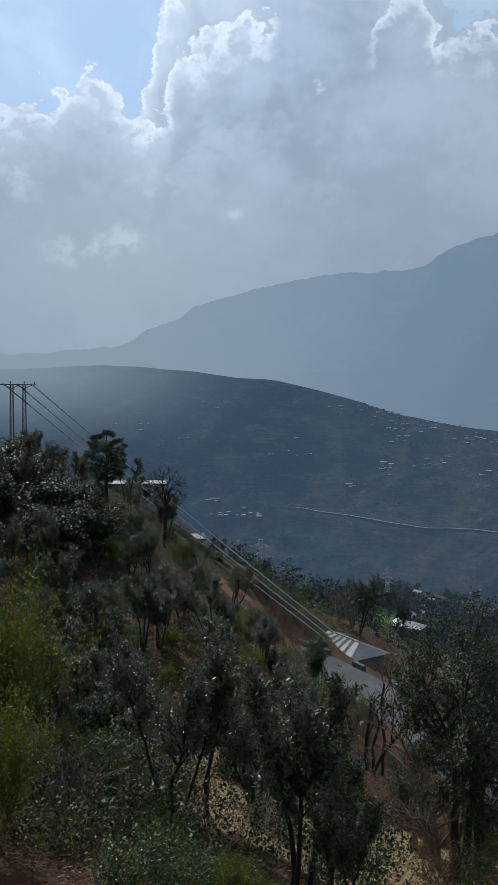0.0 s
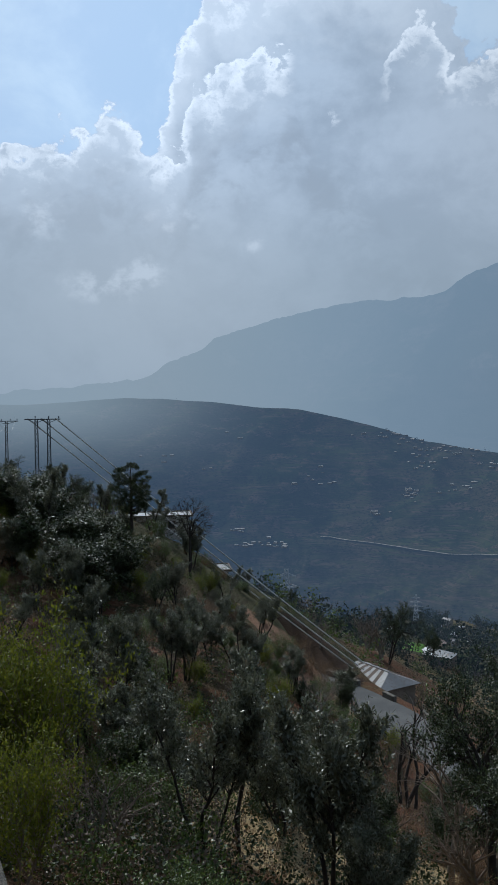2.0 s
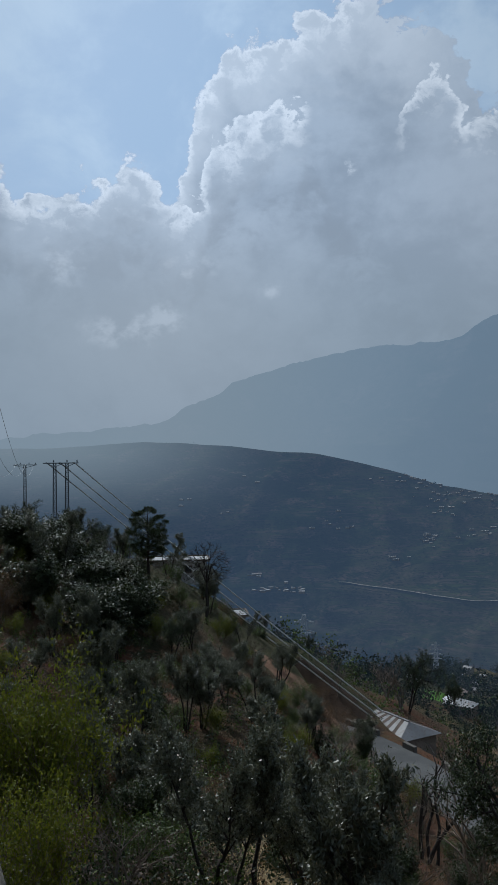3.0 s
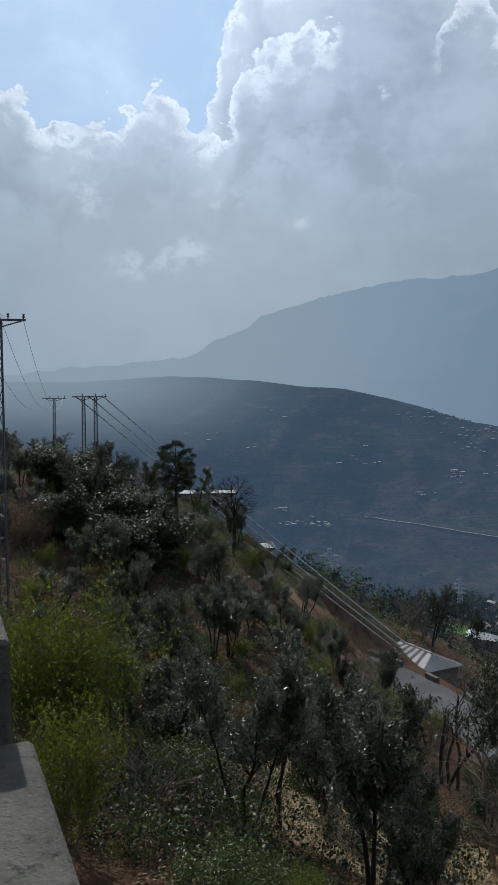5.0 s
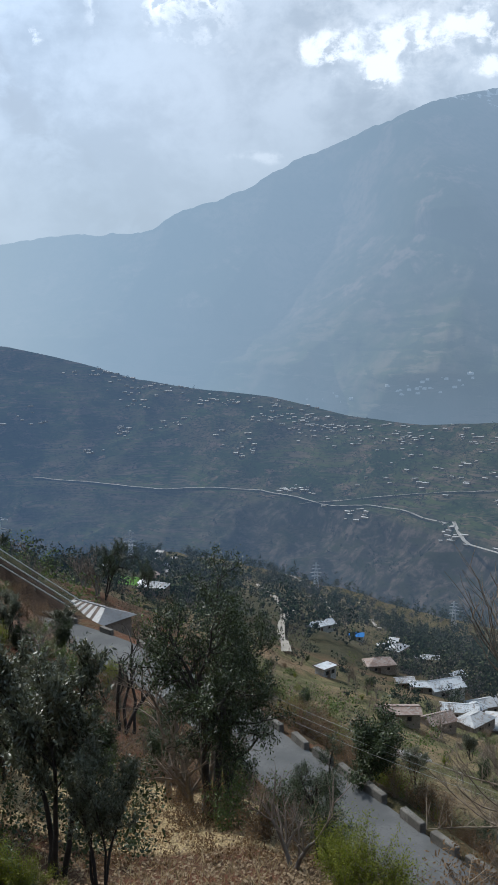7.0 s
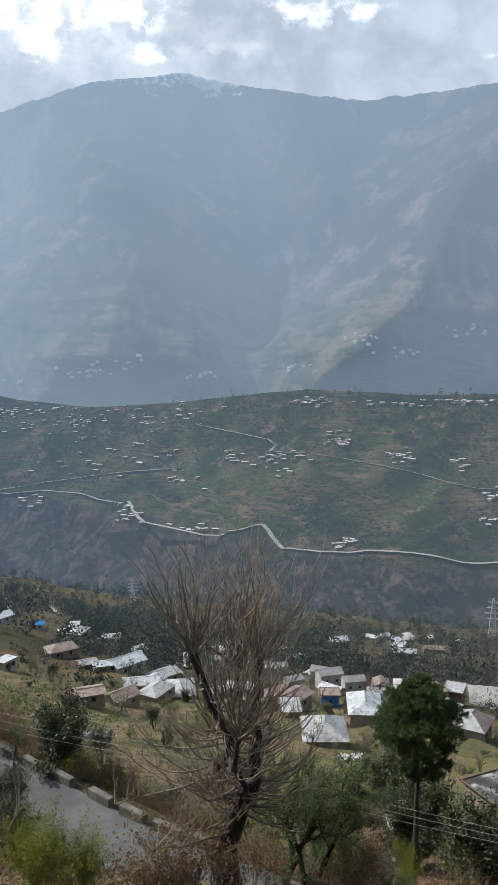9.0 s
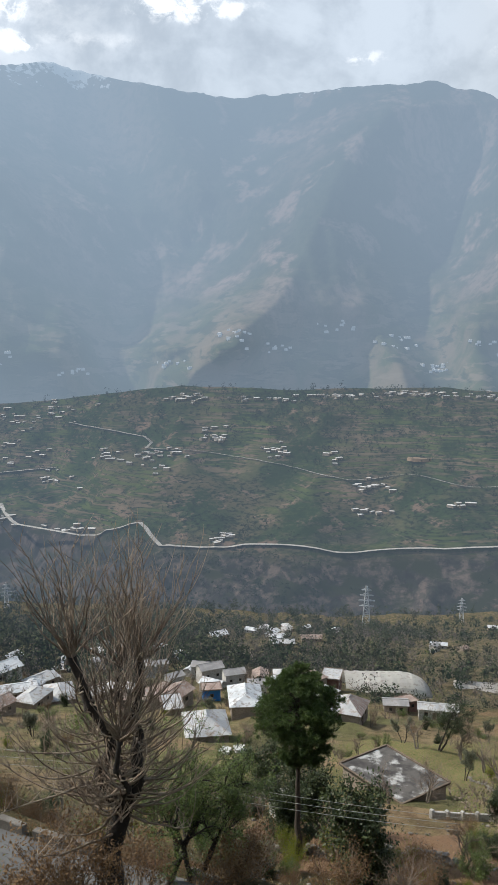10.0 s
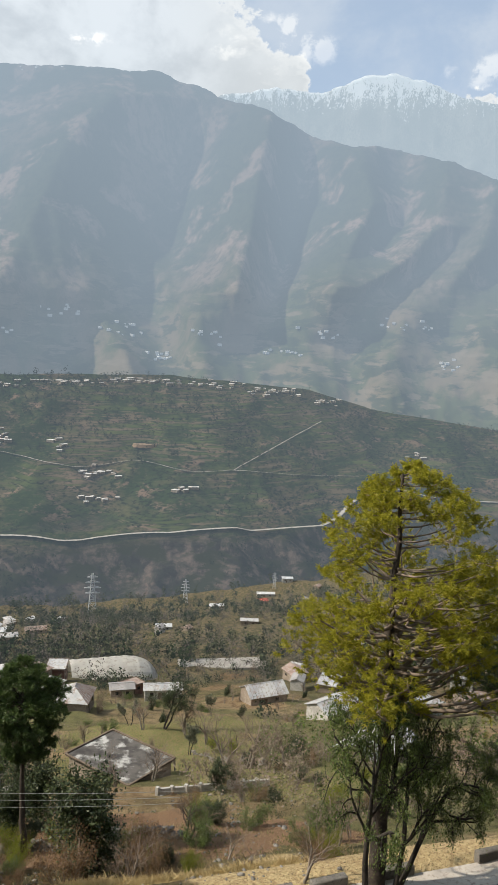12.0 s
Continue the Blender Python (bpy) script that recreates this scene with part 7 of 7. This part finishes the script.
for off in (-0.4, 0.35):
    sagging("power_cable", tall_pole + Vector((off, 0, 0.15)), Vector((-40, 14, 24 + off)), 1.5, 0.012, "thin power cable between the poles")
mid_post, far_post = bearing(38, -28.5) * 45, bearing(66, -31.8) * 43
for off in (-0.5, 0.0, 0.5):
    sagging("power_cable", bearing(17.0, -22.2) * 62 + Vector((off, 0, off * 0.6)), mid_post + Vector((off * 0.5, 0, off * 0.5)), 0.4, 0.011, "thin grey power cable over the village slope", cable_dull)
    sagging("power_cable", mid_post + Vector((off * 0.5, 0, off * 0.5)), far_post + Vector((off * 0.5, 0, off * 0.35)), 0.3, 0.011, "thin grey power cable over the village slope", cable_dull)


def pylon(az, foot, top, label="lattice transmission pylon above the river"):
    p, h = span(az, foot, top, 150)
    t = thing("pylon", Matrix.Translation(p) @ Matrix.Rotation(radians(-az), 4, "Z"), label, "pylon", "transmission pylons")
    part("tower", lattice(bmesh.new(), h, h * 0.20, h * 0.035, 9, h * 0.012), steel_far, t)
    for k in range(4):
        z = h * (0.52 + 0.13 * k)
        L = h * (0.17, 0.19, 0.16, 0.12)[k]
        bm = bar(bmesh.new(), (-L, 0, z), (L, 0, z), h * 0.018)
        bar(bm, (-L, 0, z), (0, 0, z + h * 0.05), h * 0.01)
        bar(bm, (L, 0, z), (0, 0, z + h * 0.05), h * 0.01)
        part("crossarm", bm, steel_far, t)


for az, foot, top in ((59.0, -20.3, -17.6), (65.6, -19.6, -18.0), (72.0, -18.4, -17.3), (24.0, -15.9, -14.6), (10.9, -14.4, -12.2), (33.6, -18.5, -16.8), (2.0, -11.9, -10.6)):
    pylon(az, foot, top)

# ======================================================================
# The terrace: an old concrete parapet, stepped, at the camera's elbow
# ======================================================================
wall_dir = Vector((0.28, -0.59, 0)).normalized()
turn = math.degrees(math.atan2(wall_dir.y, wall_dir.x))


def terrace_wall():
    """Parapet in two heights; its outer edge runs from beyond the camera back past it."""
    t = thing("terrace_parapet", pose(-0.705, 2.08, -0.9, 0, 0, turn), "rough grey concrete terrace parapet in two steps", "parapet")
    n = Vector((wall_dir.y, -wall_dir.x, 0))

    def lump(sx, sy, sz, x, y, z, name):
        bm = box((sx, sy, sz), pose(x, y, z), 0.012)
        bmesh.ops.subdivide_edges(bm, edges=bm.edges[:], cuts=5, use_grid_fill=True)
        for v in bm.verts:
            v.co += Vector((noise.noise(v.co * 6), noise.noise(v.co * 6 + Vector((5, 0, 0))), noise.noise(v.co * 7 + Vector((0, 3, 0))))) * 0.006
        part(name, bm, parapet_conc, t)
    lump(3.2, 0.62, 1.0, 1.6, -0.31, -0.5, "low_wall")
    lump(0.75, 0.62, 1.3, -0.378, -0.36, -0.38, "raised_block")
    lump(3.8, 0.4, 5.0, 1.2, -0.35, -3.5, "retaining_wall")


parapet_conc, nt, bsdf, out, _p = material("weathered_cast_concrete", 0.95)
pos = node(nt, "ShaderNodeNewGeometry").outputs["Position"]
c1, c2, c3 = noise_of(nt, pos, 3.0, 6, 0.65), noise_of(nt, pos, 13.0, 7, 0.75), noise_of(nt, pos, 60.0, 3, 0.6)
col = mix(nt, smooth(nt, c1, 0.35, 0.65), rgb(0.135, 0.118, 0.092), rgb(0.200, 0.178, 0.142))
col = mix(nt, smooth(nt, c2, 0.52, 0.68), col, rgb(0.060, 0.053, 0.042))
col = mix(nt, smooth(nt, c3, 0.60, 0.70), col, rgb(0.23, 0.215, 0.19))
nt.links.new(col, bsdf.inputs["Base Color"])
bump(nt, bsdf, c2, 1.0, 0.05)
terrace_wall()
# terrace floor behind the parapet
bm = box((5.0, 3.2, 0.3), pose(1.0, -2.28, -0.95), 0.01)
me = bpy.data.meshes.new("terrace_floor")
bm.to_mesh(me)
bm.free()
me.materials.append(parapet_conc)
floor_ob = new("terrace_floor", me)
floor_ob.matrix_basis = pose(-0.705, 2.08, -0.9, 0, 0, turn)
tagged(floor_ob, "bare grey concrete terrace floor behind the parapet", "terrace", kind="structure")

# ======================================================================
# Dry-stone field walls below the road, stone by stone
# ======================================================================
stone_mat = speckled("field_stone", (0.13, 0.115, 0.10), (0.22, 0.20, 0.175), 1.5, 0.95, 8.0, (0.08, 0.07, 0.06), 0.03)
STONES = []
for k in range(5):
    bm = bmesh.new()
    bmesh.ops.create_icosphere(bm, subdivisions=1, radius=0.5)
    for v in bm.verts:
        v.co = Vector((v.co.x * 1.25, v.co.y, v.co.z * 0.75)) * (1 + 0.35 * noise.noise(v.co * 2 + Vector((k * 5, 0, 0))))
    me = bpy.data.meshes.new("stone")
    bm.to_mesh(me)
    bm.free()
    me.materials.append(stone_mat)
    STONES.append(me)


def stone_wall(az0, az1, el0, el1, courses, label):
    a, b = ground_hit(az0, el0, 30), ground_hit(az1, el1, 30)
    n = int((b - a).length / 0.42)
    t = thing("stone_wall", Matrix.Translation(a), label, "wall", "dry-stone field walls")
    for i in range(n):
        for c in range(courses):
            p = a.lerp(b, (i + 0.5 * (c % 2) + rng.uniform(-0.15, 0.15)) / n)
            if c == courses - 1 and rng.random() < 0.3:
                continue
            p.z = float(ground_z(p.x, p.y)) + 0.12 + 0.26 * c
            size = rng.uniform(0.34, 0.52)
            piece("stone", rng.choice(STONES), t, "", Matrix.Translation(p - a + Vector((rng.uniform(-0.06, 0.06), rng.uniform(-0.06, 0.06), 0)))
                  @ Euler((rng.uniform(-0.4, 0.4), rng.uniform(-0.4, 0.4), rng.uniform(0, 6))).to_matrix().to_4x4() @ Matrix.Diagonal((size, size, size, 1)))


stone_wall(50.5, 57.5, -34.2, -34.6, 3, "tumbled dry-stone wall across the dry field")
stone_wall(59.0, 66.0, -34.0, -34.2, 3, "tumbled dry-stone wall across the dry field")
stone_wall(66.5, 72.0, -29.2, -29.8, 2, "low dry-stone wall edging the green field")
stone_wall(20.0, 23.5, -34.6, -35.4, 2, "loose stones at the slope's edge above the road")

rows_, quads_ = [], []
pick = np.random.RandomState(61)
ico = np.array([tuple(v.co) for v in STONES[0].vertices])
tri = np.array([tuple(p.vertices) for p in STONES[0].polygons])
for _ in range(900):
    az_, d_ = math.radians(pick.uniform(46, 78)), pick.uniform(33, 62)
    x_, y_ = d_ * math.sin(az_), d_ * math.cos(az_)
    r_ = 0.10 + 0.30 * pick.uniform() ** 3
    c_, s_ = math.cos(pick.uniform(0, 6)), math.sin(pick.uniform(0, 6))
    v_ = ico * r_ * np.array([1, pick.uniform(0.6, 1), pick.uniform(0.6, 1)])
    quads_.append(tri + len(ico) * len(rows_))
    rows_.append(np.stack([v_[:, 0] * c_ - v_[:, 1] * s_, v_[:, 0] * s_ + v_[:, 1] * c_, v_[:, 2]], 1) + np.array([x_, y_, float(ground_z(x_, y_)) + r_ * 0.1]))
tagged(new("loose_stones", fast_mesh("loose_stones", np.concatenate(rows_), np.concatenate(quads_), stone_mat)), "loose grey stones scattered over bare reddish soil", "stones", kind="stuff")

# stacks of pale boards on the green, a heap of pale rubble by the road, and old foundations
board = speckled("whitened_board", (0.36, 0.35, 0.33), (0.46, 0.45, 0.42), 1.2, 0.8, 6.0, (0.34, 0.32, 0.29))


def board_stack(az, el, turn, n):
    t = thing("board_stack", at(az, el, turn, 0.0, 40), "small stack of whitened boards on the green", "boards", "board stacks")
    for k in range(n):
        part("board", box((1.5, 0.42, 0.09), pose(rng.uniform(-0.08, 0.08), 0.46 * (k % 3 - 1) + rng.uniform(-0.03, 0.03), 0.10 + 0.13 * (k // 3), 0, 0, rng.uniform(-5, 5)), 0.01), board, t)


board_stack(48.8, -28.5, 20, 9)
board_stack(49.9, -28.4, -35, 12)
rubble = thing("rubble_heap", Matrix.Translation(ground_hit(30.6, -26.8, 40)), "heap of pale broken stones below the road", "rubble")
foot = ground_hit(30.6, -26.8, 40)
pale_stone = speckled("pale_stone", (0.34, 0.32, 0.29), (0.46, 0.44, 0.40), 1.5, 0.95, 7.0, (0.22, 0.20, 0.18), 0.03)
pale_meshes = [me.copy() for me in STONES]
for me in pale_meshes:
    me.materials[0] = pale_stone
for k in range(70):
    x, y = rng.gauss(0, 1.5), rng.gauss(0, 0.7)
    z = float(ground_z(foot.x + x, foot.y + y)) - foot.z + max(0.0, 0.7 - 0.3 * math.hypot(x, y)) * rng.random() + 0.05
    size = rng.uniform(0.25, 0.6)
    piece("stone", rng.choice(pale_meshes), rubble, "", Matrix.Translation((x, y, z)) @ Euler((rng.uniform(-1, 1), rng.uniform(-1, 1), rng.uniform(0, 6))).to_matrix().to_4x4() @ Matrix.Diagonal((size, size, size, 1)))
for k, (az, el, turn, w) in enumerate(((49.0, -31.7, 10, 2.2), (50.6, -31.2, 95, 1.8), (52.2, -30.9, 5, 2.0), (50.0, -30.7, 60, 1.2), (51.4, -32.0, 20, 1.6))):
    ob = thing("foundation_wall", at(az, el, turn, 0.0, 40), "broken low concrete foundation in the field", "wall", "old foundations")
    part("course", box((w, 0.3, 1.0), pose(0, 0, 0.3), 0.03), concrete, ob)
    part("pier", box((0.36, 0.36, 1.5), pose(w / 2, 0, 0.5), 0.03), concrete, ob)

# ======================================================================
# Woods and grass that nobody could count
# ======================================================================


def clumps(name, places, size, per, mat, seed, label, category, leaf=1.0, core=0.0, upward=0.0):
    """Bushy clumps of leaf sprays, many in one mesh."""
    rng = np.random.RandomState(seed)
    P = np.repeat(np.asarray(places, float), per, axis=0)
    S = np.repeat(np.asarray(size, float), per)[:, None]
    n = len(P)
    off = rng.normal(0, 1, (n, 3))
    off /= np.linalg.norm(off, axis=1)[:, None] + 1e-9
    off *= rng.uniform(0.35, 1.0, (n, 1)) ** 0.6
    # each crown is a few uneven lobes
    lobes = rng.normal(0, 1, (len(np.asarray(places)), 6, 3)) * np.array([0.34, 0.34, 0.40])
    tall = np.repeat(rng.uniform(0.75, 1.35, (len(lobes), 1)), per, axis=0)
    pick = lobes[np.repeat(np.arange(len(lobes)), per), rng.randint(0, 6, n)]
    P = P + (off * np.array([0.36, 0.36, 0.40]) + pick) * S * np.concatenate([np.ones((n, 2)), tall], 1) + np.concatenate([np.zeros((n, 2)), S * 0.85 * tall], 1)
    d = rng.normal(0, 1, (n, 3)) + np.array([0.0, 0.0, upward])
    d /= np.linalg.norm(d, axis=1)[:, None]
    s = np.cross(d, rng.normal(0, 1, (n, 3)))
    s /= np.linalg.norm(s, axis=1)[:, None]
    L = S * rng.uniform(0.07, 0.17, (n, 1)) * leaf
    verts = np.stack([P - d * L, P + s * L * 0.6, P + d * L, P - s * L * 0.6], 1).reshape(-1, 3)
    faces = np.arange(4 * n).reshape(n, 4)
    if core:
        # the dense inside of each crown, a rough lump of 24 faces
        g = np.linspace(-1, 1, 3)
        V, F = [], []
        for ax in range(3):
            for sgn in (-1, 1):
                b = len(V)
                for u in g:
                    for v in g:
                        p = [0, 0, 0]
                        p[ax], p[(ax + 1) % 3], p[(ax + 2) % 3] = sgn, u, v
                        V.append(np.array(p) / np.linalg.norm(p))
                F += [(b + 3 * i + j, b + 3 * i + j + 1, b + 3 * i + j + 4, b + 3 * i + j + 3) for i in range(2) for j in range(2)]
        V, F = np.array(V), np.array(F)
        P0, S0 = np.asarray(places, float), np.asarray(size, float)[:, None, None]
        jit = 1 + 0.28 * np.sin(V @ np.array([5.1, 3.7, 4.3]) + rng.uniform(0, 6, (len(P0), 1)))[:, :, None]
        lumps = P0[:, None, :] + V[None] * jit * S0 * np.array([0.55, 0.55, 0.7]) * core + np.array([0, 0, 0.75]) * S0
        faces = np.concatenate([faces, (F[None] + len(V) * np.arange(len(P0))[:, None, None] + 4 * n).reshape(-1, 4)])
        verts = np.concatenate([verts, lumps.reshape(-1, 3)])
    ob = new(name, fast_mesh(name, verts, faces, mat))
    return tagged(ob, label, category, kind="stuff")


rs = np.random.RandomState(12)


def wood_places(n, az0, az1, d0, d1, keep=0.0):
    az = np.radians(rs.uniform(az0, az1, n * 3))
    d = np.exp(rs.uniform(math.log(d0), math.log(d1), n * 3))
    x, y = d * np.sin(az), d * np.cos(az)
    w = rumple(x * 1.0 + 90, y, 45.0, 3) + rs.uniform(-0.7, 0.7, n * 3) > keep
    rd, _ = road_near(x, y)
    ok = np.nonzero(w & (rd > 6))[0][:int(n * 1.15)]
    if d1 > 120:
        # nothing grows through the houses or right before them
        px, py, free = x[ok], y[ok], np.ones(len(ok), bool)
        for hx, hy in SPOTS:
            r = math.hypot(hx, hy)
            along = (px * hx + py * hy) / r - r
            across = np.abs(px * hy - py * hx) / r
            free &= ~((across < 6.0) & (along > -22) & (along < 6))
        # the hall and its yard stand clear
        bear, dip = np.degrees(np.arctan2(px, py)), np.hypot(px, py)
        free &= ~((bear > 57.5) & (bear < 71.5) & (dip > 80) & (dip < 190))
        ok = ok[free]
        bear_, far_ = np.degrees(np.arctan2(x[ok], y[ok])), np.hypot(x[ok], y[ok])
        ok = ok[~((bear_ > 3) & (bear_ < 20) & (far_ > 120) & (far_ < 430)) | (rs.uniform(0, 1, len(ok)) < 0.4)]
        bear_, far_ = np.degrees(np.arctan2(x[ok], y[ok])), np.hypot(x[ok], y[ok])
        ok = ok[~((bear_ > 18.6) & (bear_ < 29.5) & (far_ > 130) & (far_ < 560)) | (rs.uniform(0, 1, len(ok)) < 0.22)]
        # the slope thins out to open terraces towards the east
        ok = ok[(np.degrees(np.arctan2(x[ok], y[ok])) < 62 + 5 * rumple(x[ok], y[ok], 60.0, 2)) | (np.hypot(x[ok], y[ok]) < 230) | (rs.uniform(0, 1, len(ok)) < 0.42)]
    return np.stack([x[ok], y[ok], ground_z(x[ok], y[ok]) - 0.2], 1)


wp = wood_places(1300, -2, 100, 140, 645)
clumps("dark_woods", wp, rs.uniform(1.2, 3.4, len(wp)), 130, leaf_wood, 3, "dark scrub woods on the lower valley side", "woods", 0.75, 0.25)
wp = wood_places(900, -2, 100, 80, 645, 0.1)
clumps("green_scrub", wp, rs.uniform(0.9, 2.6, len(wp)), 80, leaf_green, 4, "green scrub on the lower valley side", "scrub", 0.6)
wp = wood_places(1300, -2, 100, 60, 500, 0.1)
clumps("dry_scrub", wp, rs.uniform(0.8, 2.2, len(wp)), 70, bark_twig, 5, "dry brown scrub on the lower valley side", "scrub", 0.5)
wp = np.concatenate([wood_places(2300, -2, 48, 235, 800, -0.3), wood_places(1000, 48, 100, 235, 800, 0.0)])
wp = np.concatenate([wp, wood_places(1300, 8, 100, 430, 800, -3.0)])
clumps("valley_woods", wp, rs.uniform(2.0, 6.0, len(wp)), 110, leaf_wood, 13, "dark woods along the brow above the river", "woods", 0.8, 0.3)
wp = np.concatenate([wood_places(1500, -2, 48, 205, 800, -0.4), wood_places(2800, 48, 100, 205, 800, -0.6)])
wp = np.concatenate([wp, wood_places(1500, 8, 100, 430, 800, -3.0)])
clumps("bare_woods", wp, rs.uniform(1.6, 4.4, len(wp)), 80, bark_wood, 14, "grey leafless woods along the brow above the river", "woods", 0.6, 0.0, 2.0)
wp = wood_places(1700, 8, 96, 52, 215, -0.2)
clumps("twiggy_scrub", wp, rs.uniform(0.5, 1.5, len(wp)), 60, bark_twig, 15, "twiggy grey-brown scrub between the fields", "scrub", 0.45)
wp = wood_places(1000, 8, 96, 52, 215, 0.0)
clumps("field_bushes", wp, rs.uniform(0.4, 1.3, len(wp)), 70, leaf_wood, 16, "low dark bushes between the fields", "scrub", 0.5)
# low undergrowth on the near slope
wp = np.concatenate([wood_places(2100, -27, -2, 20, 100, -0.4), wood_places(450, -2, 12, 20, 100, 0.0)])
half_ = len(wp) // 5 * 3
clumps("undergrowth", wp[half_:], rs.uniform(0.3, 1.0, len(wp) - half_), 90, leaf_dark, 6, "low dark undergrowth on the near slope", "undergrowth", 0.6)
clumps("green_undergrowth", wp[:half_:2], rs.uniform(0.3, 0.9, len(wp[:half_:2])), 90, leaf_green, 26, "low green undergrowth on the near slope", "undergrowth", 0.6)
clumps("twiggy_undergrowth", wp[1:half_:2], rs.uniform(0.4, 1.0, len(wp[1:half_:2])), 80, bark_twig, 27, "dry twiggy undergrowth on the near slope", "undergrowth", 0.5, 0.0, 1.2)
wp = wood_places(1500, -27, 34, 20, 95, -0.2)
clumps("dead_undergrowth", wp, rs.uniform(0.2, 0.55, len(wp)), 60, leaf_dry, 8, "dead brown undergrowth on the near slope", "undergrowth", 0.7)


def hill_places(n, az0, az1, e=0.0):
    az = rs.uniform(az0, az1, n)
    u = rs.uniform(-230, 445, n)
    d = smooth_d(az) + u
    a = np.radians(az)
    x, y = d * np.sin(a), d * np.cos(a)
    w = np.nonzero((rumple(x, y + 50, 90.0, 3) + rs.uniform(-0.8, 0.8, n) > e) & (np.abs(d - road_d(az)) > 12))[0]
    return np.stack([x[w], y[w], hill_z(az[w], d[w]) - 1], 1)


# far foliage, haze painted in to match the hillside
far_leaf = distant("far_foliage", ((0.012, 0.022, 0.009), (0.022, 0.032, 0.013), (0.030, 0.032, 0.016), (0.010, 0.017, 0.008)), 0.03, 2300.0, HILL_HAZE_GLOW)
hp = np.concatenate([hill_places(9000, -22, 95, 0.1), hill_places(16000, 25, 92, 0.15)])
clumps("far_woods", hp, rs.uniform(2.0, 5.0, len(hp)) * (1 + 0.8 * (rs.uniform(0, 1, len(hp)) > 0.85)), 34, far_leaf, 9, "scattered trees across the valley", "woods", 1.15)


def grass(name, places, h, mat, seed, label):
    rng = np.random.RandomState(seed)
    per = 7
    P = np.repeat(np.asarray(places, float), per, axis=0)
    n = len(P)
    P = P + np.concatenate([rng.normal(0, 0.16, (n, 2)), np.zeros((n, 1))], 1)
    d = np.concatenate([rng.normal(0, 0.45, (n, 2)), np.ones((n, 1))], 1)
    L = rng.uniform(0.5, 1.2, (n, 1)) * h
    a = rng.uniform(0, math.tau, n)
    s = np.stack([np.cos(a), np.sin(a), np.zeros(n)], 1) * 0.022
    verts = np.stack([P - s, P + s, P + d * L * 0.6 + s * 0.7, P + d * L + np.concatenate([d[:, :2] * L * 0.3, np.zeros((n, 1))], 1)], 1).reshape(-1, 3)
    ob = new(name, fast_mesh(name, verts, np.arange(4 * n).reshape(n, 4), mat))
    return tagged(ob, label, "grass", kind="stuff")


gp = wood_places(10500, -10, 86, 12, 60, -0.4)
grass("dry_grass", gp, 0.26, grass_dry, 21, "tufts of dry straw-coloured grass on the slope")
gp = wood_places(3500, 0, 86, 30, 110, 0.0)
grass("green_grass", gp, 0.30, grass_green, 22, "tufts of green spring grass on the terraces")


# fallen leaves over the bare patches of the near slope
lp = wood_places(15000, -12, 40, 11, 40, -0.8)
lrs = np.random.RandomState(44)
n = len(lp)
d = np.concatenate([lrs.normal(0, 1, (n, 2)), lrs.normal(0, 0.3, (n, 1))], 1)
d /= np.linalg.norm(d, axis=1)[:, None]
s2 = np.cross(d, np.array([0.0, 0.0, 1.0])) + lrs.normal(0, 0.2, (n, 3))
L = lrs.uniform(0.03, 0.07, (n, 1))
lp = lp + np.array([0, 0, 0.24])
verts = np.stack([lp - d * L, lp + s2 * L * 0.6, lp + d * L, lp - s2 * L * 0.6], 1).reshape(-1, 3)
litter = new("leaf_litter", fast_mesh("leaf_litter", verts, np.arange(4 * n).reshape(n, 4), foliage("fallen_leaf", (0.13, 0.085, 0.045), (0.27, 0.20, 0.125), 0.1, 0.8, 0.2)))
tagged(litter, "fallen dry leaves over the near slope", "leaves", kind="stuff")
gp = wood_places(17000, 57, 94, 26, 37.5, -1.5)
grass("straw_grass", gp, 0.42, grass_straw, 24, "thick straw-coloured grass beside the road")
